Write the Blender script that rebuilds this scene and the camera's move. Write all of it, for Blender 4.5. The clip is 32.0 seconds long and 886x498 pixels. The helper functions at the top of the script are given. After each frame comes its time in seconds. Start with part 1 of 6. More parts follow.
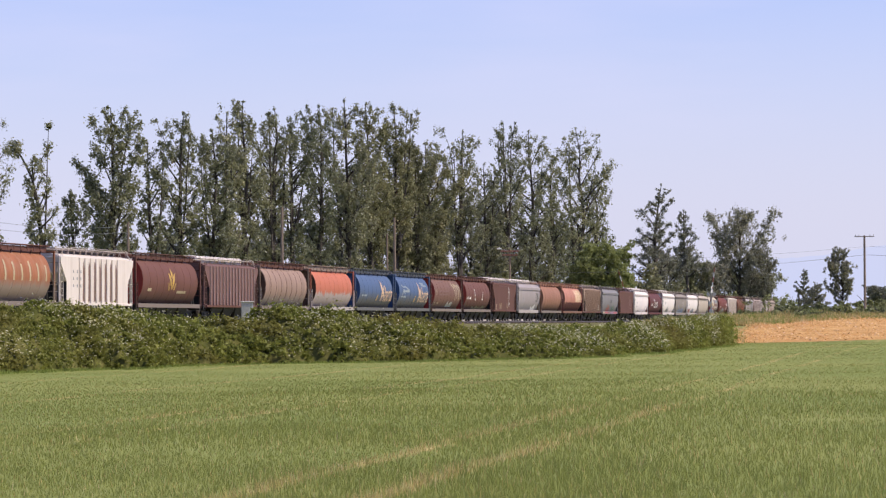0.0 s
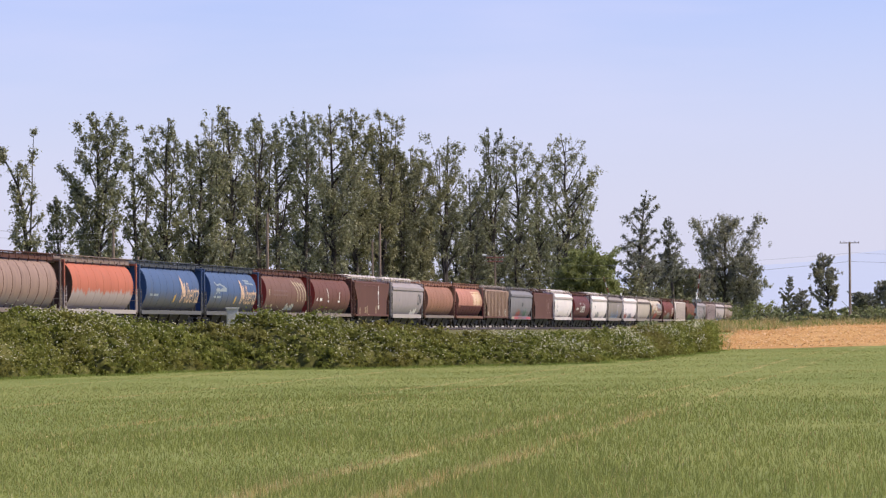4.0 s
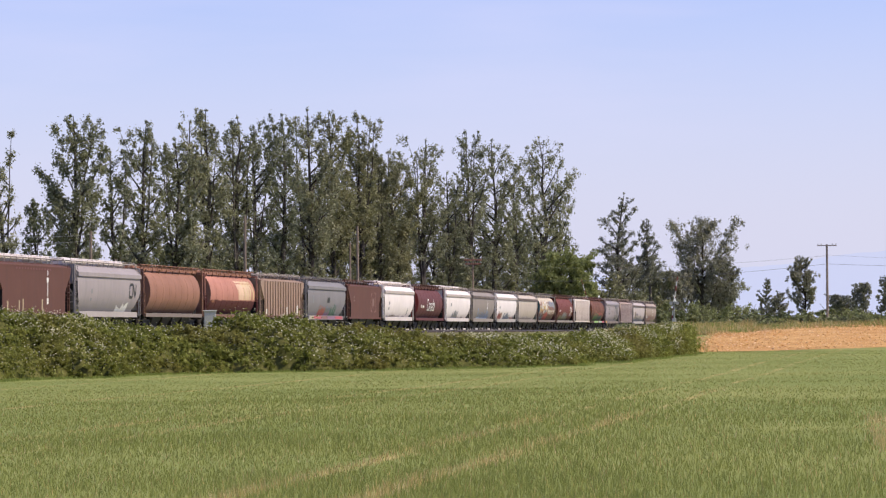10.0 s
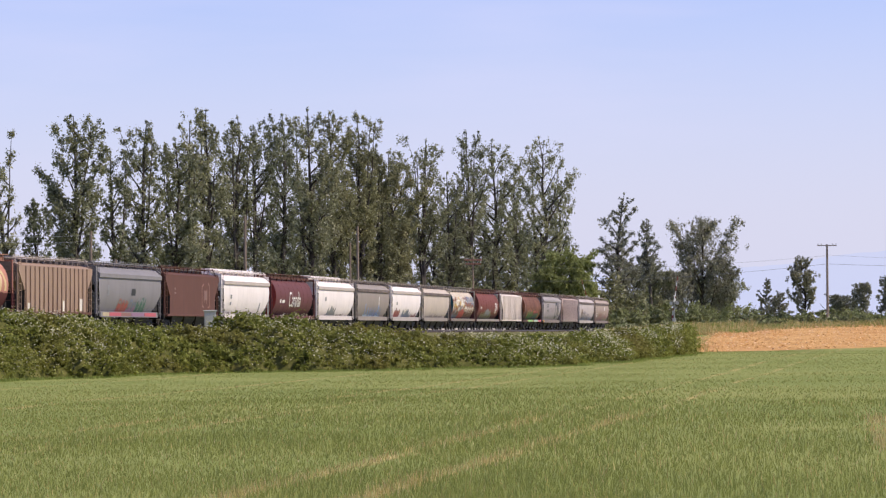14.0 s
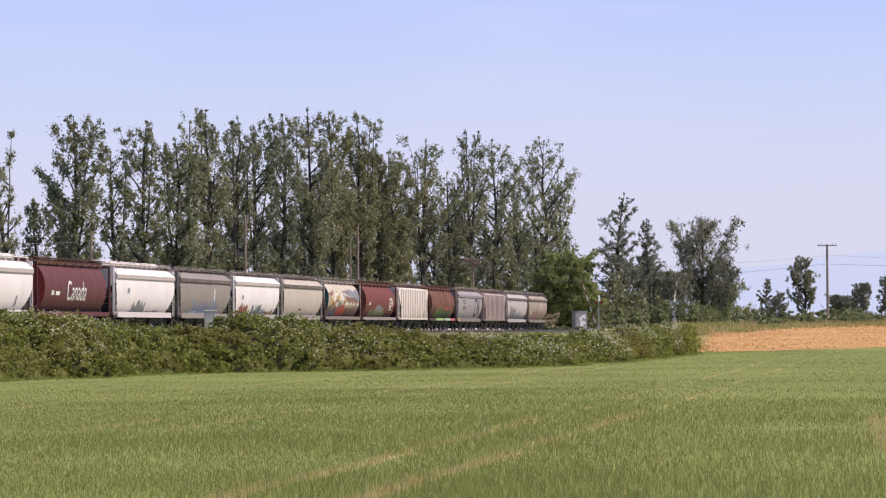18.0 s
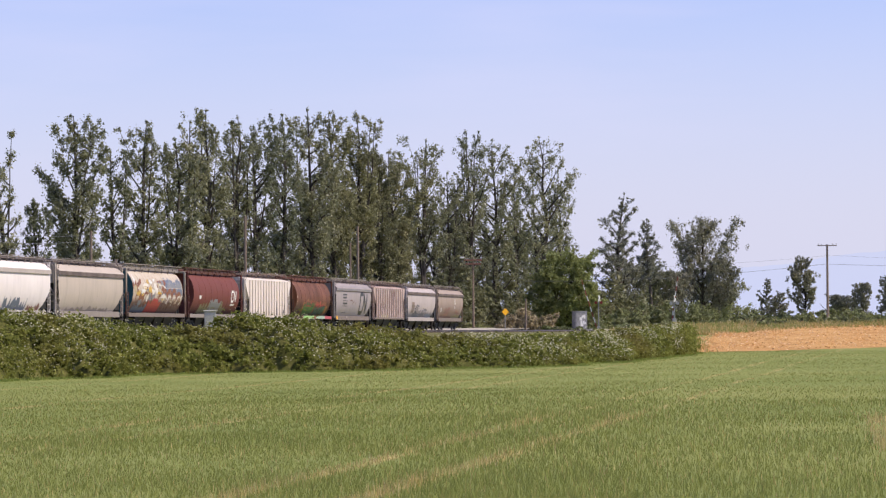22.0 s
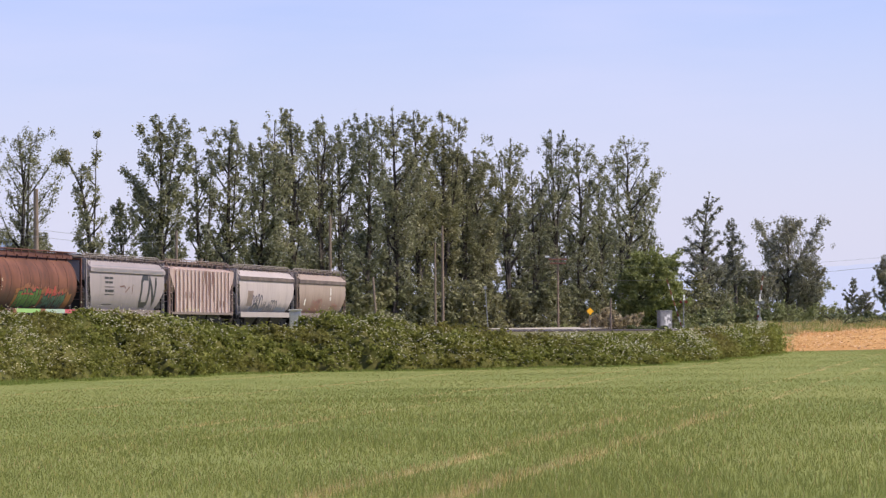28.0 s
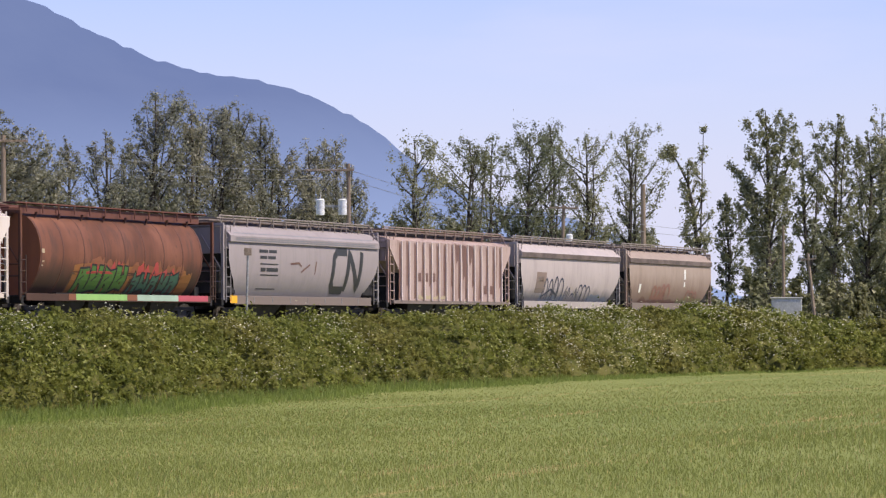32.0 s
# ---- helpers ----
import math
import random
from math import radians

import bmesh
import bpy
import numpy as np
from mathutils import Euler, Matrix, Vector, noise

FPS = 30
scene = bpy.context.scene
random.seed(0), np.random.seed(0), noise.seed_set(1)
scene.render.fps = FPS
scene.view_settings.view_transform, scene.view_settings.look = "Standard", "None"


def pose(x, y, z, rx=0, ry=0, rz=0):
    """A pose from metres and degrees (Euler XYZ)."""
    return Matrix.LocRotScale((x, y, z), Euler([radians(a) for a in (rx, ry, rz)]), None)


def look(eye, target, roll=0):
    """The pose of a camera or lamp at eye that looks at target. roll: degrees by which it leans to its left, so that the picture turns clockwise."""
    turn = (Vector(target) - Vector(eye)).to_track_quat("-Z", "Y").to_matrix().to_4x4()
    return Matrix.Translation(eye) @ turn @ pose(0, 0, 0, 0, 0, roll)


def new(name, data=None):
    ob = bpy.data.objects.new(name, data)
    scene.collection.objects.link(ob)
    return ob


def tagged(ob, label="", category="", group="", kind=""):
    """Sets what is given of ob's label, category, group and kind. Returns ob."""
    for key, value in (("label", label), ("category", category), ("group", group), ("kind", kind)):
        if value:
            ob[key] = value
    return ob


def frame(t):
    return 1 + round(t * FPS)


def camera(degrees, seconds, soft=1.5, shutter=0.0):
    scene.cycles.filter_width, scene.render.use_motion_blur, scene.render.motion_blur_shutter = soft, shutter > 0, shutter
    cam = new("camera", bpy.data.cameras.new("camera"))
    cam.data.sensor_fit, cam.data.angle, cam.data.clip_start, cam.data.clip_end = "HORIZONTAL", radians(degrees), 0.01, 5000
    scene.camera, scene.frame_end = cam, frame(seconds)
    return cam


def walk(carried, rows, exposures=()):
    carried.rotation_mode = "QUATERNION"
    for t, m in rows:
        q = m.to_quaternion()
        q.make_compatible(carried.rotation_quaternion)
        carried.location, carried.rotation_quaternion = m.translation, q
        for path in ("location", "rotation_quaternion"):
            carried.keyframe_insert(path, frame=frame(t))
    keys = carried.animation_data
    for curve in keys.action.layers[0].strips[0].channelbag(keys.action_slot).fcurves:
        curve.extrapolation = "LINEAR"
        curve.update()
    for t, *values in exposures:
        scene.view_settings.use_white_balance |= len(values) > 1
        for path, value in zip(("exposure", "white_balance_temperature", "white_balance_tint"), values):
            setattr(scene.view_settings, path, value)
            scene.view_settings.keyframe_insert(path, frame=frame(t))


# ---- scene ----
# ================= camera: on a tripod, only panning =================
EYE = 2.6
cam = camera(15.29, 32.0, soft=1.3, shutter=0.1)
PATH = [
    (0.0, 10.537, 1.086), (0.5, 10.371, 1.038), (1.0, 10.796, 1.034), (1.5, 11.077, 1.087), (2.0, 10.839, 1.150),
    (2.5, 10.556, 1.172), (3.0, 10.382, 1.201), (3.5, 10.322, 1.199), (5.5, 10.205, 1.190), (6.0, 10.206, 1.191),
    (6.5, 10.181, 1.211), (7.0, 10.093, 1.220), (7.5, 10.064, 1.224), (8.0, 10.057, 1.234), (8.5, 10.049, 1.235),
    (9.0, 10.025, 1.244), (9.5, 9.990, 1.236), (10.0, 9.895, 1.235), (10.5, 9.896, 1.235), (13.0, 9.897, 1.235),
    (20.0, 9.899, 1.236), (25.5, 9.901, 1.237), (27.3, 9.902, 1.240), (27.5, 9.928, 1.244), (28.0, 11.370, 1.235),
    (28.5, 12.700, 1.230), (29.0, 13.978, 1.235), (29.5, 15.327, 1.216), (30.0, 16.725, 1.215), (30.5, 17.978, 1.225),
    (31.0, 19.211, 1.217), (31.5, 20.482, 1.220), (32.0, 21.876, 1.222)]
walk(cam, [(t, pose(0, 0, EYE, 90 + pitch, 0.42, yaw)) for t, yaw, pitch in PATH],
     exposures=[(0.0, 0.05), (26.0, 0.05), (28.5, 0.1), (32.0, 0.12)])

# ================= light =================
SUN = Vector((0.63, 0.04, 0.77)).normalized()
scene.view_settings.exposure = 0.0
world = bpy.data.worlds.new("summer_sky")
scene.world = world
world.use_nodes = True
wn, wl = world.node_tree.nodes, world.node_tree.links
wn.clear()
sky = wn.new("ShaderNodeTexSky")
sky.sky_type = "NISHITA"
sky.sun_disc = False
sky.sun_elevation = math.asin(SUN.z)
sky.sun_rotation = math.atan2(SUN.x, SUN.y)
sky.altitude, sky.air_density, sky.dust_density, sky.ozone_density = 0, 1.0, 0.4, 3.0
tint = wn.new("ShaderNodeMix")
tint.data_type, tint.blend_type = "RGBA", "MULTIPLY"
tint.inputs[0].default_value = 1.0
tint.inputs[7].default_value = (0.93, 0.825, 1.15, 1)
bg = wn.new("ShaderNodeBackground")
bg.inputs["Strength"].default_value = 0.14
wo = wn.new("ShaderNodeOutputWorld")
wl.new(sky.outputs[0], tint.inputs[6])
# thin high haze in faint streaks
wc = wn.new("ShaderNodeTexCoord")
wm = wn.new("ShaderNodeMapping")
wm.inputs["Scale"].default_value = (2.2, 2.2, 14.0)
wz = wn.new("ShaderNodeTexNoise")
wz.inputs["Scale"].default_value, wz.inputs["Detail"].default_value = 2.4, 5.0
wr = wn.new("ShaderNodeValToRGB")
wr.color_ramp.elements[0].position, wr.color_ramp.elements[1].position = 0.5, 0.8
wr.color_ramp.elements[1].color = (0.42, 0.42, 0.42, 1)
cloud = wn.new("ShaderNodeMix")
cloud.data_type = "RGBA"
cloud.inputs[7].default_value = (5.4, 5.2, 7.0, 1)
wl.new(wc.outputs["Generated"], wm.inputs[0])
wl.new(wm.outputs[0], wz.inputs[0])
wl.new(wz.outputs[0], wr.inputs[0])
wl.new(wr.outputs[0], cloud.inputs[0])
wl.new(tint.outputs[2], cloud.inputs[6])
# pale lavender haze along the horizon
ws = wn.new("ShaderNodeSeparateXYZ")
wh = wn.new("ShaderNodeValToRGB")
wh.color_ramp.elements[0].position, wh.color_ramp.elements[1].position = 0.0, 0.11
wh.color_ramp.elements[0].color, wh.color_ramp.elements[1].color = (0.9, 0.9, 0.9, 1), (0, 0, 0, 1)
haze = wn.new("ShaderNodeMix")
haze.data_type = "RGBA"
haze.inputs[7].default_value = (4.75, 4.88, 6.3, 1)
wl.new(wc.outputs["Generated"], ws.inputs[0])
wl.new(ws.outputs[2], wh.inputs[0])
wl.new(wh.outputs[0], haze.inputs[0])
wl.new(cloud.outputs[2], haze.inputs[6])
wl.new(haze.outputs[2], bg.inputs[0])
wl.new(bg.outputs[0], wo.inputs[0])
sun_data = bpy.data.lights.new("sun", "SUN")
sun_data.energy, sun_data.angle, sun_data.color = 4.8, radians(0.55), (1.0, 0.9, 0.74)
sun = new("sun", sun_data)
sun.matrix_world = look(SUN * 100, (0, 0, 0))
# ================= materials =================
def ramp(nt, src, stops):
    r = nt.nodes.new("ShaderNodeValToRGB")
    els = r.color_ramp.elements
    while len(els) < len(stops):
        els.new(0.5)
    for e, (p, c) in zip(els, stops):
        e.position = p
        e.color = (*c, 1) if len(c) == 3 else c
    nt.links.new(src, r.inputs[0])
    return r.outputs[0]


def mix(nt, fac, a, b, mode="MIX"):
    m = nt.nodes.new("ShaderNodeMix")
    m.data_type, m.blend_type = "RGBA", mode
    for slot, v in ((0, fac), (6, a), (7, b)):
        if hasattr(v, "is_linked"):
            nt.links.new(v, m.inputs[slot])
        elif slot == 0:
            m.inputs[0].default_value = v
        else:
            m.inputs[slot].default_value = (*v, 1)
    return m.outputs[2]


def noise_tex(nt, scale, detail=4.0, stretch=(1, 1, 1), rough=0.55, space="Object"):
    c = nt.nodes.new("ShaderNodeTexCoord")
    mp = nt.nodes.new("ShaderNodeMapping")
    mp.inputs["Scale"].default_value = stretch
    n = nt.nodes.new("ShaderNodeTexNoise")
    n.inputs["Scale"].default_value, n.inputs["Detail"].default_value = scale, detail
    n.inputs["Roughness"].default_value = rough
    nt.links.new(c.outputs[space], mp.inputs[0])
    nt.links.new(mp.outputs[0], n.inputs[0])
    return n.outputs[0]


def material(name, rough=0.8, metal=0.0):
    m = bpy.data.materials.new(name)
    m.use_nodes = True
    b = m.node_tree.nodes["Principled BSDF"]
    b.inputs["Roughness"].default_value, b.inputs["Metallic"].default_value = rough, metal
    return m, m.node_tree, b


def bump(nt, b, src, strength=0.3, dist=0.02):
    n = nt.nodes.new("ShaderNodeBump")
    n.inputs["Strength"].default_value, n.inputs["Distance"].default_value = strength, dist
    nt.links.new(src, n.inputs["Height"])
    nt.links.new(n.outputs[0], b.inputs["Normal"])


def paint(name, base, stain=(0.09, 0.05, 0.035), much=0.35, fade=0.25, rough=0.72, chips=True, deep=0.72, low=None):
    """Weathered paint: broad fading, vertical run-off streaks, rust chips."""
    m, nt, b = material(name, rough)
    b.inputs["Specular IOR Level"].default_value = 0.3
    broad = noise_tex(nt, 0.35, 3, (1, 1, 1))
    pale = tuple(min(1, c * 1.18 + 0.02) for c in base)
    dark = tuple(c * deep for c in base)
    col = mix(nt, ramp(nt, broad, [(0.3, (0, 0, 0)), (0.7, (1, 1, 1))]), dark, pale)
    col = mix(nt, fade, base, col)
    streak = noise_tex(nt, 2.2, 5, (1.0, 1.0, 0.1), 0.65)
    sf = ramp(nt, streak, [(0.48, (0, 0, 0)), (0.78, (much, much, much))])
    col = mix(nt, sf, col, stain)
    if chips:
        ch = noise_tex(nt, 5.0, 6, (1, 1, 0.6), 0.7)
        cf = ramp(nt, ch, [(0.62, (0, 0, 0)), (0.72, (much, much, much))])
        col = mix(nt, cf, col, tuple(c * 0.7 for c in stain))
    nt.links.new(col, b.inputs["Base Color"])
    if low:
        # a second colour, dusty on some cars and darker on most, below a wavering line: colour, height, softness,
        # strength, half width of the edge
        lc, lz, soft_, amt, edge = low if len(low) == 5 else (*low, 0.3)
        c = nt.nodes.new("ShaderNodeTexCoord")
        sep = nt.nodes.new("ShaderNodeSeparateXYZ")
        nt.links.new(c.outputs["Object"], sep.inputs[0])
        wv = noise_tex(nt, 1.3, 5, (1, 1, 0.25), 0.7)
        acc = sep.outputs[2]
        for op, val in (("SUBTRACT", lz), ("DIVIDE", soft_), ("ADD", wv)):
            mt = nt.nodes.new("ShaderNodeMath")
            mt.operation = op
            nt.links.new(acc, mt.inputs[0])
            if hasattr(val, "is_linked"):
                nt.links.new(val, mt.inputs[1])
            else:
                mt.inputs[1].default_value = val
            acc = mt.outputs[0]
        col = mix(nt, ramp(nt, acc, [(0.5 - edge, (amt, amt, amt)), (0.5 + edge, (0, 0, 0))]), col, lc)
        nt.links.new(col, b.inputs["Base Color"])
    bump(nt, b, broad, 0.25, 0.05)
    return m


def two_tone(name, a, c, scale, rough=0.85, detail=5, stretch=(1, 1, 1), lo=0.4, hi=0.62, bumps=0.0, space="Object"):
    m, nt, b = material(name, rough)
    b.inputs["Specular IOR Level"].default_value = 0.4 if rough < 0.85 else 0.04
    n = noise_tex(nt, scale, detail, stretch, 0.6, space)
    n2 = noise_tex(nt, scale * 9, 3, stretch, 0.6, space)
    col = mix(nt, ramp(nt, n, [(lo, (0, 0, 0)), (hi, (1, 1, 1))]), a, c)
    grain = ramp(nt, n2, [(0.3, (0.72, 0.72, 0.72)), (0.7, (1.15, 1.15, 1.15))])
    col = mix(nt, 1.0, col, grain, "MULTIPLY")
    nt.links.new(col, b.inputs["Base Color"])
    if bumps:
        bump(nt, b, n2, bumps, 0.05)
    return m


def leaf_mat(name, dark, light, pale=(0.3, 0.33, 0.24), gloss=0.5, dry=0.0, dry_col=(0.2, 0.13, 0.06), clus=0.0, thin=0.38, shine=0.3, vary=0.0):
    """Leaves that vary from one to the next, with a little light through them."""
    m, nt, b = material(name, gloss)
    g = nt.nodes.new("ShaderNodeNewGeometry")
    rnd = g.outputs["Random Per Island"]
    stops = [(0.0, dark), (0.55, light), (0.8, light), (0.93, pale)]
    col = ramp(nt, rnd, stops)
    patch = noise_tex(nt, 0.22, 3)
    col = mix(nt, ramp(nt, patch, [(0.45, (0, 0, 0)), (0.75, (dry, dry, dry))]), col, dry_col)
    if clus:
        near = noise_tex(nt, 1.5, 3)
        col = mix(nt, 1.0, col, ramp(nt, near, [(0.32, (1 - clus,) * 3), (0.68, (1 + clus,) * 3)]), "MULTIPLY")
    info = nt.nodes.new("ShaderNodeObjectInfo")
    if vary:
        col = mix(nt, 1.0, col, ramp(nt, info.outputs["Random"], [(0.0, (1 - vary, 1 - vary * 0.85, 1 - vary * 0.9)), (1.0, (1 + vary, 1 + vary * 0.85, 1 + vary * 0.6))]), "MULTIPLY")
    b.inputs["Specular IOR Level"].default_value = shine
    nt.links.new(col, b.inputs["Base Color"])
    tr = nt.nodes.new("ShaderNodeBsdfTranslucent")
    nt.links.new(col, tr.inputs[0])
    ms = nt.nodes.new("ShaderNodeMixShader")
    ms.inputs[0].default_value = thin
    out = nt.nodes["Material Output"]
    nt.links.new(b.outputs[0], ms.inputs[1])
    nt.links.new(tr.outputs[0], ms.inputs[2])
    nt.links.new(ms.outputs[0], out.inputs[0])
    return m


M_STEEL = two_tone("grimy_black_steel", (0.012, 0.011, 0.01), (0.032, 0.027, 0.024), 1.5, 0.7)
# dark brown for rounded car ends, standing in for their shade
M_ENDSHADE = two_tone("shade_brown_end", (0.09, 0.045, 0.03), (0.14, 0.075, 0.05), 1.2, 0.8)
M_RAIL = two_tone("rail_steel", (0.05, 0.034, 0.026), (0.09, 0.065, 0.05), 2.0, 0.5)
M_WHEEL = two_tone("wheel_steel", (0.03, 0.026, 0.024), (0.09, 0.075, 0.065), 3.0, 0.5)
M_BALLAST = two_tone("ballast", (0.075, 0.062, 0.047), (0.125, 0.105, 0.08), 4.0, 0.95, bumps=0.8)
M_SHOULDER = two_tone("weedy_shoulder", (0.1, 0.1, 0.045), (0.17, 0.155, 0.08), 1.5, 0.95, bumps=0.6)
M_BOXGREY = two_tone("dull_grey_steel", (0.24, 0.235, 0.23), (0.34, 0.33, 0.32), 1.2, 0.6)
M_TIE = two_tone("sleeper_wood", (0.06, 0.045, 0.035), (0.12, 0.09, 0.07), 3.0, 0.9)
M_ROAD = two_tone("road_asphalt", (0.4, 0.36, 0.31), (0.5, 0.45, 0.39), 0.6, 0.9)
M_WOOD = two_tone("weathered_pole_wood", (0.22, 0.165, 0.125), (0.36, 0.28, 0.215), 1.5, 0.9, stretch=(6, 6, 0.6))
M_BARK = two_tone("cottonwood_bark", (0.045, 0.038, 0.033), (0.14, 0.12, 0.1), 1.2, 0.95, stretch=(2, 2, 0.5))
M_EAVE = two_tone("rusty_shaded_steel", (0.1, 0.075, 0.065), (0.17, 0.13, 0.115), 1.2, 0.8)
M_GALV = two_tone("galvanised_steel", (0.27, 0.27, 0.27), (0.37, 0.37, 0.365), 1.5, 0.6)
M_PALE = two_tone("pale_grey_enamel", (0.44, 0.43, 0.41), (0.53, 0.52, 0.5), 1.5, 0.6)
M_WHITE = two_tone("white_enamel", (0.7, 0.7, 0.7), (0.82, 0.82, 0.8), 1.5, 0.5)
M_YELLOW, _nt, _b = material("yellow_sign_sheet", 0.5)
_b.inputs["Base Color"].default_value = (0.85, 0.42, 0.01, 1)
M_REDP, _nt, _b = material("red_lamp_housing", 0.5)
_b.inputs["Base Color"].default_value = (0.28, 0.04, 0.03, 1)
M_WIRE, _nt, _b = material("wire", 0.6)
_b.inputs["Base Color"].default_value = (0.2, 0.2, 0.2, 1)
M_BLACKP, _nt, _b = material("black_lettering", 0.6)
_b.inputs["Base Color"].default_value = (0.03, 0.03, 0.03, 1)
M_WHITEP, _nt, _b = material("white_lettering", 0.6)
_b.inputs["Base Color"].default_value = (0.72, 0.7, 0.66, 1)
M_GRASS = leaf_mat("grass_blades", (0.235, 0.262, 0.073), (0.27, 0.29, 0.082), (0.33, 0.335, 0.11), 0.9, shine=0.05)
M_TALLGRASS = leaf_mat("tall_grass", (0.21, 0.265, 0.065), (0.26, 0.31, 0.08), (0.32, 0.36, 0.12), 0.9, thin=0.5, shine=0.05)
M_DRYGRASS = leaf_mat("dry_grass", (0.4, 0.3, 0.12), (0.58, 0.43, 0.18), (0.7, 0.55, 0.3), 0.8)
M_BRAMBLE = leaf_mat("bramble_leaves", (0.112, 0.127, 0.026), (0.216, 0.228, 0.048), (0.33, 0.34, 0.112), 0.75, 0.6, (0.225, 0.165, 0.055), 0.25, 0.5, 0.15)
M_BLOSSOM = leaf_mat("bramble_blossom", (0.56, 0.53, 0.33), (0.8, 0.75, 0.54), (0.88, 0.84, 0.68), 0.9, thin=0.4, shine=0.05)
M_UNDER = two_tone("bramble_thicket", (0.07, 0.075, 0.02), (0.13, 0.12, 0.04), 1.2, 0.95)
# the palest few cottonwood leaves are glossy sparkle put into the colour
M_POPLAR = leaf_mat("cottonwood_leaves", (0.15, 0.157, 0.086), (0.262, 0.264, 0.152), (0.4, 0.395, 0.29), 0.45, 0.22, (0.27, 0.21, 0.1), 0.15, 0.46, vary=0.28)
M_BUSHLEAF = leaf_mat("bright_bush_leaves", (0.18, 0.2, 0.07), (0.28, 0.305, 0.105), (0.38, 0.4, 0.17), 0.6, thin=0.45)
# paler leaves: the haze of distance is put into the leaf colour
M_HAZELEAF = leaf_mat("painted_haze_leaves", (0.16, 0.165, 0.115), (0.275, 0.27, 0.2), (0.43, 0.42, 0.35), 0.45, 0.35, (0.27, 0.21, 0.12), 0.15, 0.46, vary=0.2)
M_BRUSH = leaf_mat("roadside_brush", (0.125, 0.145, 0.06), (0.225, 0.245, 0.105), (0.3, 0.31, 0.17), 0.6, 0.4, (0.24, 0.19, 0.09), vary=0.25)
M_DRYBRUSH = leaf_mat("dry_brush", (0.26, 0.21, 0.12), (0.4, 0.33, 0.2), (0.5, 0.42, 0.28), 0.8)
M_SHRUB = leaf_mat("shrub_leaves", (0.115, 0.12, 0.058), (0.21, 0.21, 0.108), (0.31, 0.3, 0.19), 0.6, 0.35, (0.22, 0.17, 0.09), vary=0.25)
# ================= building helpers =================
def mesh_from(name, verts, faces, mats=(), smooth=False, idx=None):
    """verts (n,3), faces (m,k) of one size k."""
    v = np.asarray(verts, dtype=np.float32).reshape(-1, 3)
    fc = np.asarray(faces, dtype=np.int32)
    me = bpy.data.meshes.new(name)
    me.vertices.add(len(v))
    me.vertices.foreach_set("co", v.ravel())
    k = fc.shape[1]
    me.loops.add(fc.size)
    me.loops.foreach_set("vertex_index", fc.ravel())
    me.polygons.add(len(fc))
    me.polygons.foreach_set("loop_start", np.arange(0, fc.size, k, dtype=np.int32))
    if idx is not None:
        me.polygons.foreach_set("material_index", np.asarray(idx, dtype=np.int32))
    me.polygons.foreach_set("use_smooth", np.full(len(fc), smooth))
    for m in mats:
        me.materials.append(m)
    me.update(calc_edges=True)
    return me


def bm_mesh(name, bm, mats=(), sharp=None):
    bmesh.ops.recalc_face_normals(bm, faces=bm.faces)
    me = bpy.data.meshes.new(name)
    bm.to_mesh(me)
    bm.free()
    for m in mats:
        me.materials.append(m)
    if sharp is not None:
        me.polygons.foreach_set("use_smooth", np.full(len(me.polygons), True))
        me.set_sharp_from_angle(angle=radians(sharp))
    return me


def put(name, me, parent=None, mat=None, m=None, label="", kind=""):
    """Link a mesh as one object, as a part of parent where given; mat goes on the object, so that meshes can be shared."""
    ob = new(name, me)
    if parent is not None:
        ob.parent = parent
    if m is not None:
        ob.matrix_local = m
    if mat is not None:
        if not me.materials:
            me.materials.append(mat)
        ob.material_slots[0].link = "OBJECT"
        ob.material_slots[0].material = mat
    return tagged(ob, label, kind=kind)


def box(bm, x0, x1, y0, y1, z0, z1, bev=0.0):
    r = bmesh.ops.create_cube(bm, size=1)
    bmesh.ops.scale(bm, vec=(x1 - x0, y1 - y0, z1 - z0), verts=r["verts"])
    bmesh.ops.translate(bm, vec=((x0 + x1) / 2, (y0 + y1) / 2, (z0 + z1) / 2), verts=r["verts"])
    if bev:
        es = list({e for v in r["verts"] for e in v.link_edges})
        bmesh.ops.bevel(bm, geom=es, offset=bev, segments=1, affect="EDGES")


def bar(bm, a, b, r, n=6, r2=None):
    """A round bar from a to b."""
    a, b = Vector(a), Vector(b)
    d = b - a
    c = bmesh.ops.create_cone(bm, cap_ends=True, segments=n, radius1=r, radius2=r if r2 is None else r2, depth=d.length)
    m = Matrix.Translation((a + b) / 2) @ d.to_track_quat("Z", "Y").to_matrix().to_4x4()
    bmesh.ops.transform(bm, matrix=m, verts=c["verts"])


def tube(pts, radii, n=6):
    """Rings of n points along a line: verts, quads."""
    pts = np.asarray(pts, float)
    d = np.gradient(pts, axis=0)
    d /= np.linalg.norm(d, axis=1)[:, None] + 1e-9
    ref = np.where(np.abs(d[:, 2:3]) > 0.9, [[1.0, 0, 0]], [[0, 0, 1.0]])
    s = np.cross(d, ref)
    s /= np.linalg.norm(s, axis=1)[:, None] + 1e-9
    u = np.cross(d, s)
    a = np.linspace(0, 2 * np.pi, n, endpoint=False)
    v = pts[:, None] + np.asarray(radii)[:, None, None] * (np.cos(a)[None, :, None] * s[:, None] + np.sin(a)[None, :, None] * u[:, None])
    k = np.arange(len(pts) - 1)[:, None] * n
    j = np.arange(n)[None]
    f = np.stack([k + j, k + (j + 1) % n, k + n + (j + 1) % n, k + n + j], -1).reshape(-1, 4)
    return v.reshape(-1, 3), f


